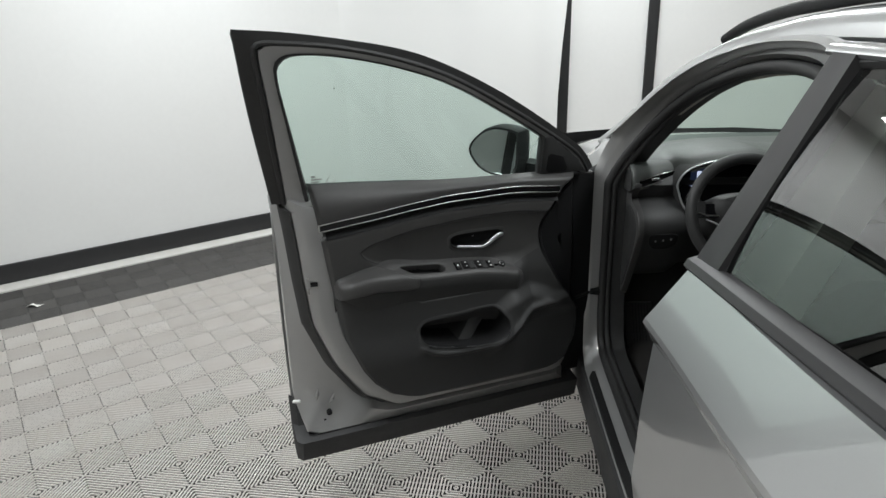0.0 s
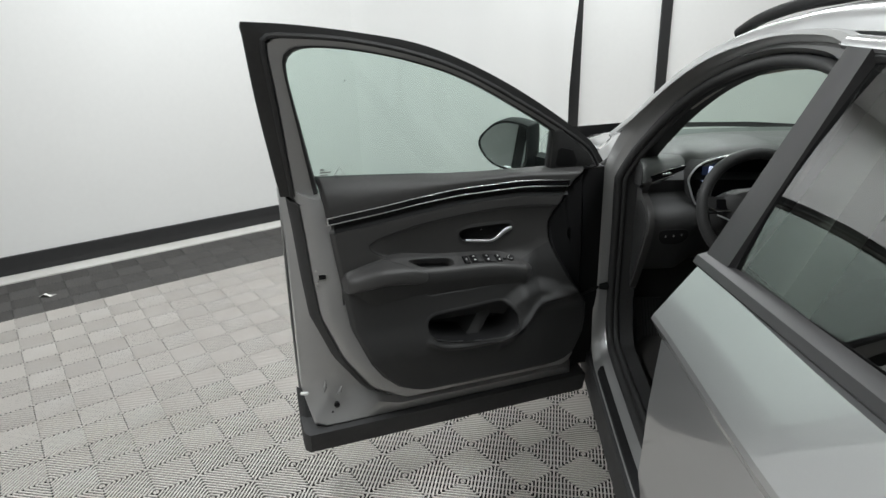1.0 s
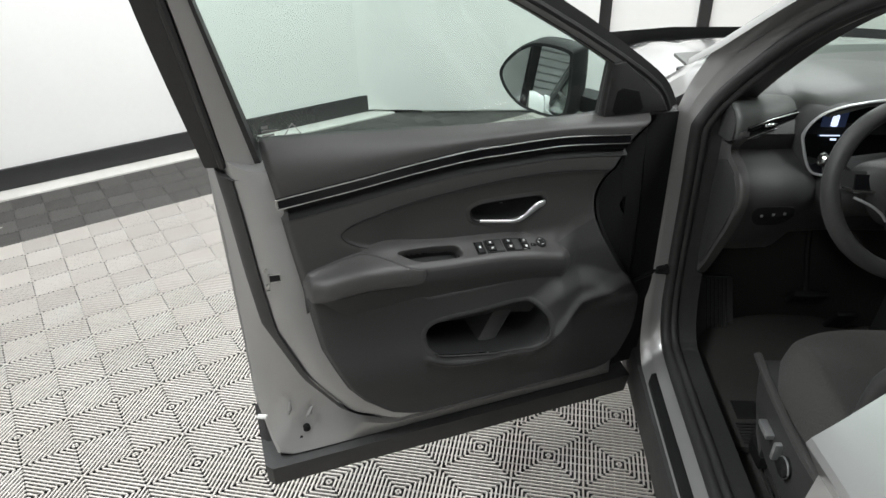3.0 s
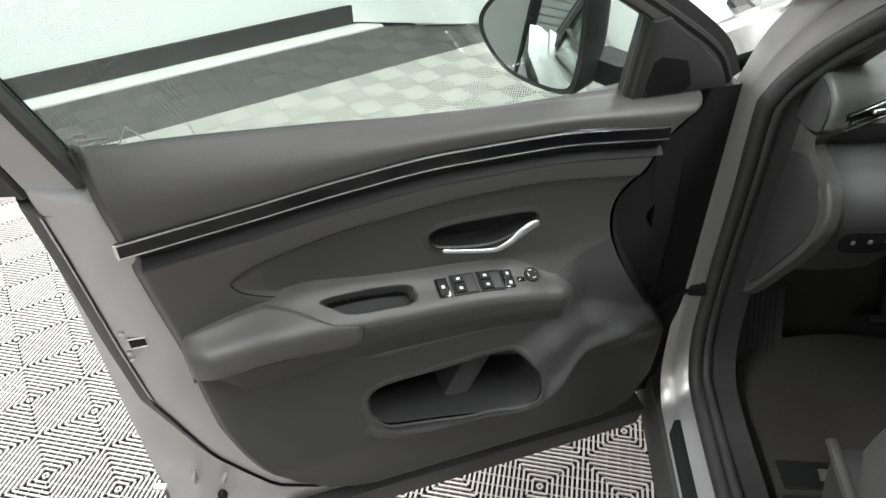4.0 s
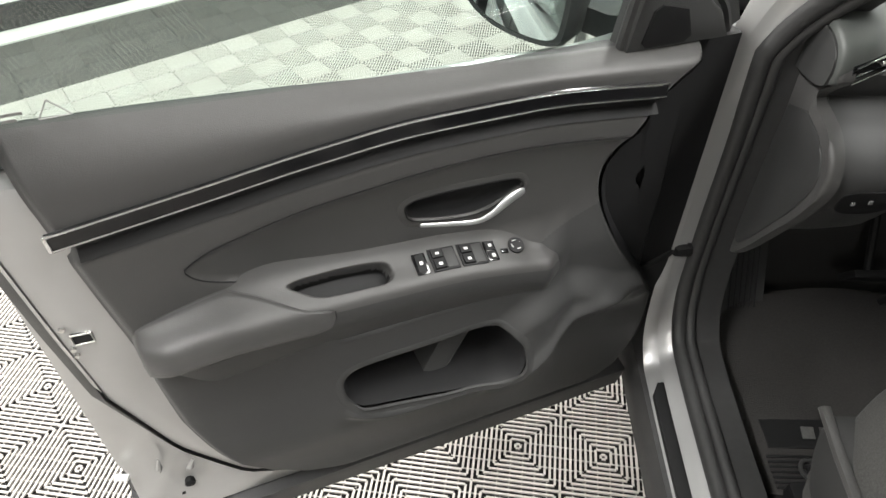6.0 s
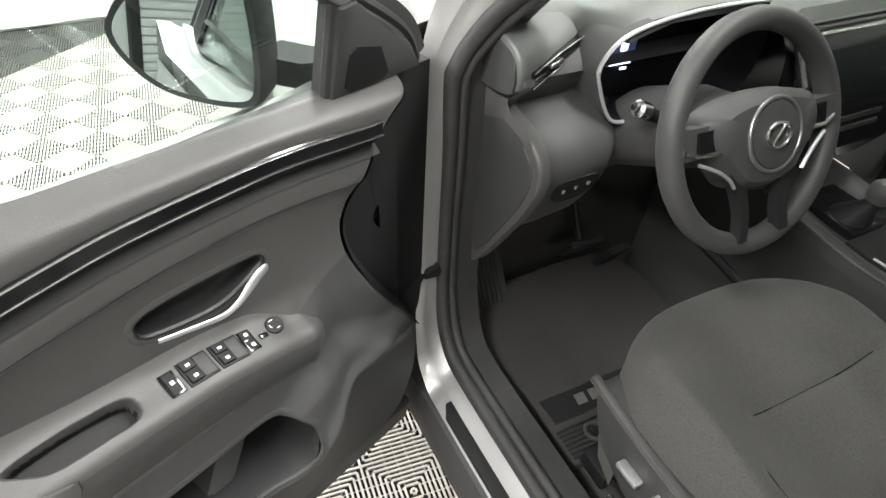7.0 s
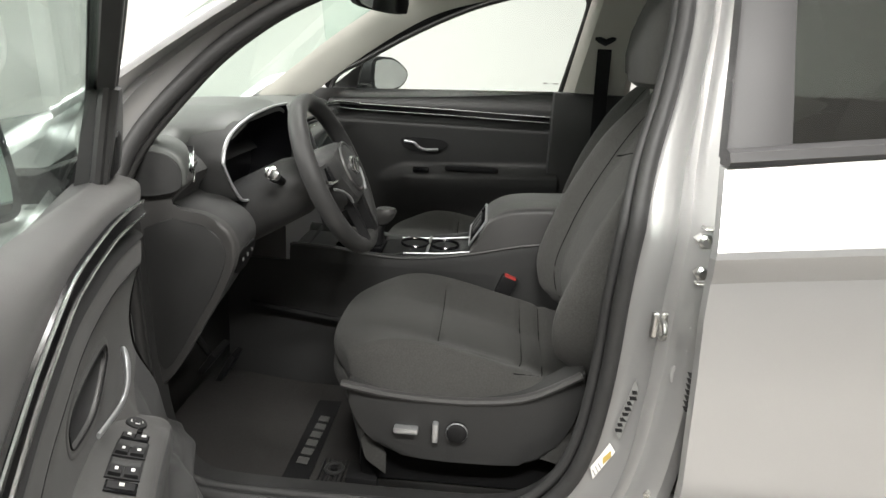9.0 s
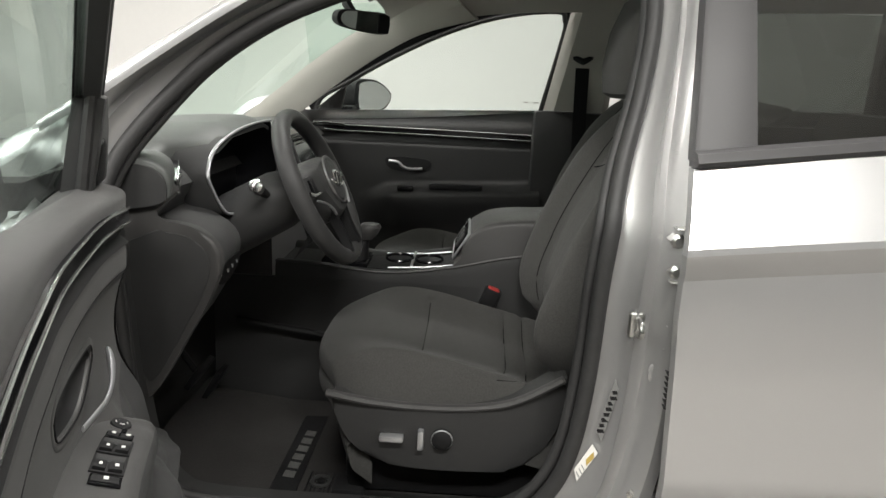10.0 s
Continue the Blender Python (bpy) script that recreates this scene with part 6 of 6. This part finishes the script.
build_seat(1.03, "charcoal cloth driver seat with power switches", True)
build_seat(1.73, "charcoal cloth passenger seat", False, 0.13)
part("belt_buckle", box(-0.012, -0.022, -0.035, 0.012, 0.022, 0.035, 0.005, 2, pose(1.279, 1.518, 0.688, 20)), DARK, car)
part("buckle_button", box(-0.0115, -0.016, 0.030, 0.0115, 0.016, 0.0375, 0.003, 2, pose(1.279, 1.518, 0.688, 20)), RED, car, "red belt buckle button")
part("buckle_stalk", tube([(1.279, 1.492, 0.640), (1.280, 1.47, 0.60), (1.283, 1.44, 0.55)], 0.010, 8), STEEL, car)


def build_console():
    top = [(2.10, 0.765), (2.0, 0.762), (1.90, 0.752), (1.80, 0.747), (1.70, 0.757), (1.60, 0.775), (1.43, 0.812), (1.15, 0.83)]
    rings = []
    for y, z in catmull(top, 4):
        rings.append([(1.285, y, 0.36), (1.285, y, z - 0.025), (1.292, y, z - 0.004), (1.305, y, z), (1.325, y, z - 0.004), (1.335, y, z - 0.016), (1.49, y, z - 0.016), (1.50, y, z - 0.004), (1.52, y, z), (1.533, y, z - 0.004), (1.54, y, z - 0.025), (1.54, y, 0.36)])
    con = part("centre_console", loft(rings, False, False), TRIM, car, "charcoal centre console with armrest box")
    # armrest box
    arm = [(1.60, 0.80), (1.585, 0.845), (1.56, 0.872), (1.51, 0.894), (1.40, 0.904), (1.15, 0.905), (1.15, 0.79), (1.58, 0.775)]
    part("armrest_lid", loft([[(x, y, z - d) for y, z in catmull(arm, 3, True)] for x, d in ((1.300, 0.012), (1.304, 0.004), (1.315, 0.0), (1.51, 0.0), (1.52, 0.004), (1.524, 0.012))], True, True), SOFT, con, "padded armrest lid", 50)
    part("button_pad", box(-0.085, -0.004, -0.038, 0.085, 0.004, 0.038, 0.003, 2, pose(1.412, 1.598, 0.826, 30)), GLOSS, con)
    part("button_frame", tube([(1.315, 1.620, 0.790), (1.315, 1.580, 0.858), (1.51, 1.580, 0.858), (1.51, 1.620, 0.790)], 0.004, 6, True), SATIN, con)
    for k in range(3):
        part("button", box(-0.06 + 0.045 * k, 0.003, -0.02, -0.028 + 0.045 * k, 0.009, 0.02, 0.003, 1, pose(1.412, 1.598, 0.826, 30)), TRIM, con)
    part("cup_tray", box(1.34, 1.63, 0.715, 1.485, 1.86, 0.742, 0.006), DARK, con)
    for cy in (1.69, 1.775):
        part("cup_ring", tube([(1.41 + 0.042 * math.cos(a), cy + 0.038 * math.sin(a), 0.757) for a in [math.tau * k / 28 for k in range(28)]], 0.004, 6, True), GLOSS, con)
    part("tray_trim", tube([(1.338, 1.62, 0.762), (1.338, 1.70, 0.752), (1.338, 1.80, 0.746)], 0.0026, 6), SATIN, con)
    part("tray_trim", tube([(1.488, 1.62, 0.762), (1.488, 1.70, 0.752), (1.488, 1.82, 0.746)], 0.0026, 6), SATIN, con)
    part("tray_trim", tube([(1.338, 1.735, 0.754), (1.488, 1.735, 0.754)], 0.004, 6), SATIN, con)
    part("shifter_gate", box(1.35, 1.86, 0.735, 1.46, 1.99, 0.756, 0.006), GLOSS, con)
    part("shifter_boot", loft([[(1.395 + r * math.cos(a), y + r * math.sin(a), z) for a in [math.tau * k / 16 for k in range(16)]] for y, z, r in ((1.90, 0.755, 0.040), (1.885, 0.785, 0.022), (1.872, 0.812, 0.013))], True, True), DARK, con)
    part("shifter_knob", loft([[(1.390 + r * math.cos(a), y + 1.25 * r * math.sin(a), z) for a in [math.tau * k / 18 for k in range(18)]] for y, z, r in ((1.872, 0.812, 0.016), (1.866, 0.828, 0.024), (1.860, 0.846, 0.026), (1.857, 0.856, 0.020), (1.857, 0.858, 0.008))], True, True), SOFT, con, "stubby gear selector")
    part("edge_line", tube([(1.290, y, z - 0.001) for y, z in catmull(top, 4)], 0.003, 6), SOFT, con)
    # lower side panel ahead of the seat
    part("tunnel_panel", sheet(lambda s, t: (1.265 + 0.02 * t, 1.55 + 0.72 * s, 0.36 + 0.36 * t), 8, 6, 0.01, (1, 0, 0)), TRIM, con)
    part("tunnel_rib", tube([(1.262, 1.60, 0.52), (1.258, 1.9, 0.56), (1.258, 2.2, 0.60)], 0.010, 8), DARK, con)
    return con


build_console()


# ---- far door, far post, belt
def build_far_door():
    def F(y, n, z):
        """n counts from the panel towards the driver."""
        return Vector((2.125 - n, y, z))
    def belt(y):
        return interp(y, [1.3, 2.2], [1.150, 1.095])
    def panel(s, t):
        y = 1.345 + 0.85 * s - 0.05 * (1 - t) * (1 - s)
        z = 0.45 + (belt(y) - 0.45) * t
        n = 0.0
        arm_top = interp(y, [1.34, 1.9, 2.02], [0.892, 0.862, 0.81])
        if z < arm_top:
            n = 0.075 * sstep(0, 0.045, arm_top - z) * (1 - 0.75 * sstep(0.06, 0.20, arm_top - z)) * sstep(2.02, 1.86, y)
        n -= 0.028 * sstep(1.075, belt(y), z)
        n -= 0.012 * sstep(1.048, 1.040, z) * sstep(1.005, 1.020, z)
        return F(y, n, z)
    door = part("passenger_door", sheet(panel, 60, 90, 0.02, (1, 0, 0)), TRIM, car, "closed passenger door, charcoal panel", 50)
    ys = np.linspace(1.362, 2.15, 30)
    def sz(y):
        return interp(y, [1.36, 1.75, 2.1, 2.15], [1.064, 1.070, 1.072, 1.076])
    part("accent_strip", loft([[F(y, 0.0, sz(y) + 0.002), F(y, 0.006, sz(y)), F(y, 0.006, sz(y) - 0.020), F(y, 0.0, sz(y) - 0.024)] for y in ys], True, True), GLOSS, door)
    part("chrome_line", tube([F(y, 0.007, sz(y)) for y in ys], 0.0024, 6), CHROME, door)
    part("chrome_line", tube([F(y, 0.007, sz(y) - 0.021) for y in ys], 0.0018, 6), CHROME, door)
    part("chrome_end", tube([F(1.362, 0.007, sz(1.36)), F(1.362, 0.007, sz(1.36) - 0.021)], 0.0024, 6), CHROME, door)
    part("pull_handle", tube([F(*p) for p in catmull([(1.90, 0.012, 0.945), (1.865, 0.018, 0.942), (1.845, 0.020, 0.926), (1.82, 0.020, 0.918), (1.77, 0.016, 0.920)], 5)], 0.0055, 8), SATIN, door, "satin chrome door pull")
    part("handle_cup", slab(catmull([(1.91, 0.930), (1.90, 0.958), (1.76, 0.955), (1.74, 0.930), (1.80, 0.905), (1.88, 0.910)], 4, True), F, -0.002, 0.004), DARK, door)
    part("switch_block", box(2.062, 1.80, 0.838, 2.09, 1.86, 0.856, 0.003), GLOSS, door)
    part("grip_slot", box(2.066, 1.54, 0.852, 2.10, 1.74, 0.868, 0.003), DARK, door)
    # window
    win = catmull([(2.196, 1.107), (2.158, 1.173), (2.057, 1.230), (1.885, 1.326), (1.683, 1.419), (1.489, 1.477), (1.317, 1.496), (1.289, 1.470), (1.287, 1.416), (1.335, 1.157)], 4)
    def G(y, z, n=0.0):
        return (2.16 - 0.42 * max(0, z - 1.12) - n, y, z)
    out = [(y + 0.035 * (y - 1.7) / 0.5, z + 0.055) for y, z in win]
    part("window_frame", loft([[G(y, z, 0.012), G(y, z, -0.02), G(a, b, -0.02), G(a, b, 0.02)] for (y, z), (a, b) in zip(win, out)], True, True), DARK, door)
    part("window_seal", tube([G(y, z, 0.014) for y, z in win], 0.009, 8), RUBBER, door)
    pane = part("window_pane", loft([[G(a, z, -0.01) for a in (2.2, 1.28)] for z in (1.08, 1.2, 1.3, 1.4, 1.50)], False, False), GREEN_GLASS, door, "green-tinted side window")
    part("mirror_cover", slab([(2.20, 1.10), (2.10, 1.10), (2.065, 1.215), (2.10, 1.195), (2.17, 1.14)], lambda u, n, v: Vector(G(u, v, n)), -0.005, 0.020, 0.004), TRIM, door)
    for mu, w in ((1.40, 0.02), (1.365, 0.025)):
        part("glass_mark", slab([(mu, 1.183), (mu - w * 0.8, 1.183), (mu - w * 0.8, 1.187), (mu, 1.187)], lambda u, n, v: Vector(G(u, v, n)), 0.0, 0.0015), PRINT_DIM, door)
    # door mirror outside
    shape = catmull([(0.0, 1.10), (-0.01, 1.19), (0.03, 1.215), (0.12, 1.21), (0.20, 1.165), (0.185, 1.12), (0.12, 1.095)], 5, True)
    def M(s, d, v):
        return (2.255 + s * 0.85 + 0.4 * d, 2.045 + d - 0.52 * s, v + 0.022)
    part("door_mirror", loft([[M(0.09 + (s - 0.09) * k, d, 1.155 + (v - 1.155) * k) for s, v in shape] for d, k in ((-0.004, 0.95), (0.0, 1.06), (0.05, 1.08), (0.09, 0.75), (0.10, 0.3))], True, True), DARK, door, "black door mirror housing")
    part("mirror_glass", loft([[M(0.09 + (s - 0.09) * k, d, 1.155 + (v - 1.155) * k) for s, v in shape] for d, k in ((-0.004, 0.93), (-0.007, 0.92))], True, True), MIRROR, door, "mirror glass", 20)
    part("mirror_arm", box(2.17, 2.05, 1.09, 2.29, 2.10, 1.14, 0.01), DARK, door)
    return door


build_far_door()
part("far_post_trim", loft([[(2.115 - 0.42 * max(0, z - 1.12), 1.335 - 0.16 * (z - 1.12), z), (2.085 - 0.42 * max(0, z - 1.12), 1.30 - 0.16 * (z - 1.12), z), (2.085 - 0.42 * max(0, z - 1.12), 1.12, z), (2.13 - 0.42 * max(0, z - 1.12), 1.09, z)] for z in (1.16, 1.25, 1.35, 1.45, 1.53)], True, True), BEIGE, car, "light grey centre post trim")
part("far_post_lower", box(2.07, 1.02, 0.40, 2.14, 1.36, 1.158, 0.012), TRIM, car)
part("far_rear_trim", box(2.09, -0.8, 0.40, 2.14, 1.02, 1.14, 0.01), TRIM, car)
part("far_rear_pillar", box(2.0, 0.08, 1.12, 2.06, 0.20, 1.54, 0.01), DARK, car)
part("belt_anchor", tube([(2.00, 1.25, 1.352), (1.99, 1.215, 1.335), (2.00, 1.18, 1.355)], 0.012, 8), DARK, car, "black belt guide")
part("seat_belt", loft([[(x, y - 0.024, z), (x, y + 0.024, z)] for x, y, z in ((1.995, 1.215, 1.345), (2.035, 1.205, 1.20), (2.065, 1.195, 1.05), (2.06, 1.19, 0.6))], False, False), DARK, car)
# driver-side post trim inside
part("near_post_trim", loft([[(flank(z, 0.69), 1.33 - 0.16 * max(0, z - 1.0), z), (flank(z, 0.73), 1.29 - 0.16 * max(0, z - 1.0), z), (flank(z, 0.73), 1.12, z), (flank(z, 0.66), 1.12, z)] for z in (0.45, 0.8, 1.1, 1.25, 1.40, 1.48)], True, True), BEIGE, car)
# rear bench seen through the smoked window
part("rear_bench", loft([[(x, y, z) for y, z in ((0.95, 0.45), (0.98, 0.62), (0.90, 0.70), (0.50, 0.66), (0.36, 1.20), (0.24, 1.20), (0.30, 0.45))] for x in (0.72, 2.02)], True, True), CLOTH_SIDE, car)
# inside mirror
TURN = pose(1.378, 1.884, 1.392, 6, 0, -31)
head = [(-0.088, 0.020), (0.0, 0.026), (0.088, 0.024), (0.090, -0.020), (0.0, -0.024), (-0.090, -0.012)]
inner_mirror = part("inside_mirror", loft([[TURN @ Vector((dx * k, y, dz * k)) for dx, dz in catmull(head, 4, True)] for y, k in ((-0.010, 0.97), (-0.006, 1.05), (0.018, 0.98), (0.034, 0.5))], True, True), DARK, car, "black inside mirror turned to the driver")
part("mirror_face", loft([[TURN @ Vector((dx * k, y, dz * k)) for dx, dz in catmull(head, 4, True)] for y, k in ((-0.009, 0.95), (-0.0115, 0.94))], True, True), MIRROR, inner_mirror, "mirror glass", 20)
part("mirror_sensor", box(0.045, -0.016, -0.024, 0.094, 0.030, 0.026, 0.008, 2, TURN), DARK, inner_mirror)
part("mirror_stem", tube([TURN @ Vector((0, 0.02, 0.0)), TURN @ Vector((0, 0.06, 0.04)), TURN @ Vector((0.01, 0.09, 0.10))], 0.013, 8), DARK, inner_mirror)

# footwell: foot rest, pedals
part("foot_rest", sheet(lambda s, t: (0.775 + 0.10 * s, 2.20 + 0.12 * t, 0.365 + 0.17 * t), 4, 6, 0.02, (0, 1, -0.4)), TRIM, car)
for k in range(6):
    part("foot_rest_rib", tube([(0.800 + 0.011 * k, 2.198, 0.372), (0.800 + 0.011 * k, 2.312, 0.534)], 0.0025, 5), DARK, car)
part("brake_pedal", merge(box(-0.045, -0.008, -0.03, 0.045, 0.008, 0.03, 0.004, 2, pose(1.035, 2.215, 0.545, 35)), tube([(1.035, 2.225, 0.55), (1.04, 2.29, 0.64), (1.04, 2.33, 0.75)], 0.008, 8)), DARK, car)
part("accelerator", box(-0.03, -0.008, -0.085, 0.03, 0.008, 0.085, 0.006, 2, pose(1.150, 2.245, 0.430, 30)), DARK, car)
part("pedal_clip", box(1.140, 2.262, 0.342, 1.178, 2.272, 0.350, 0.002, 1), SATIN, car)


# ---------------------------------------------------------------- loose things
floor_mat = thing("floor_mat", "black carpet floor mat with a ribbed rubber heel strip", "floor mat")
floor_mat.matrix_basis = CABIN
part("mat_carpet", slab(catmull([(0.735, 2.02), (0.75, 2.16), (0.80, 2.23), (0.95, 2.27), (1.15, 2.26), (1.235, 2.18), (1.24, 2.0), (1.235, 1.86), (1.20, 1.835), (0.80, 1.835), (0.75, 1.85), (0.735, 1.90)], 4, True), lambda u, n, v: Vector((u, v, 0.362 + n + 0.05 * max(0, (v - 2.05) / 0.2) ** 2)), 0.0, 0.018, 0.006), MAT_PILE, floor_mat)
part("mat_strip", box(0.80, 1.925, 0.3795, 1.15, 1.985, 0.3835, 0.001, 1), DARK, floor_mat)


# pale raised bars on the heel strip
for k in range(6):
    x0, w = 0.870 + 0.035 * k, 0.024
    part("raised_mark", slab([(x0, 1.940), (x0 + w, 1.940), (x0 + w + 0.004, 1.966), (x0 + 0.004, 1.966)], lambda u, n, v: Vector((u, v - 0.035 * (u - 0.975), n)), 0.3835, 0.3848, 0.0006, 1), PRINT_MAT, floor_mat)
for k in range(7):
    part("heel_rib", box(0.79, 1.845 + 0.010 * k, 0.380, 0.90, 1.850 + 0.010 * k, 0.3845, 0.001, 1), DARK, floor_mat)
part("mat_eyelet", tube([(0.862 + 0.019 * math.cos(a), 1.880 + 0.019 * math.sin(a), 0.386) for a in [math.tau * k / 24 for k in range(24)]], 0.0042, 8, True), TRIM, floor_mat)
part("mat_stud", tube([(0.862, 1.880, 0.378), (0.862, 1.880, 0.390)], 0.008, 10), DARK, floor_mat)

tag = thing("key_tag", "yellow and white paper tag hanging from the dash", "paper tag")
tag.matrix_basis = CABIN
part("tag_top", box(-0.035, -0.0012, 0.0, 0.035, 0.0012, 0.022, 0.0005, 1, pose(1.70, 2.017, 0.904, 14, 25, 70)), YELLOW, tag)
part("tag_body", box(-0.035, -0.0012, -0.045, 0.035, 0.0012, 0.0, 0.0005, 1, pose(1.70, 2.017, 0.904, 14, 25, 70)), PAPER, tag)
part("tag_string", tube([(1.70, 2.01, 0.926), (1.66, 2.02, 0.945), (1.62, 2.04, 0.955)], 0.001, 4), PAPER, tag)
lit = thing("paper_scrap", "small crumpled scrap of white paper on the dark tiles", "litter")
part("scrap", sheet(lambda s, t: (-2.36 + 0.07 * s + 0.01 * t, 3.63 + 0.05 * t - 0.01 * s, 0.004 + 0.014 * math.sin(3 * s) * math.cos(2.5 * t)), 6, 5, 0.002), PAPER, lit)

# ---- the floor tiles, laid last
lay_tiles()
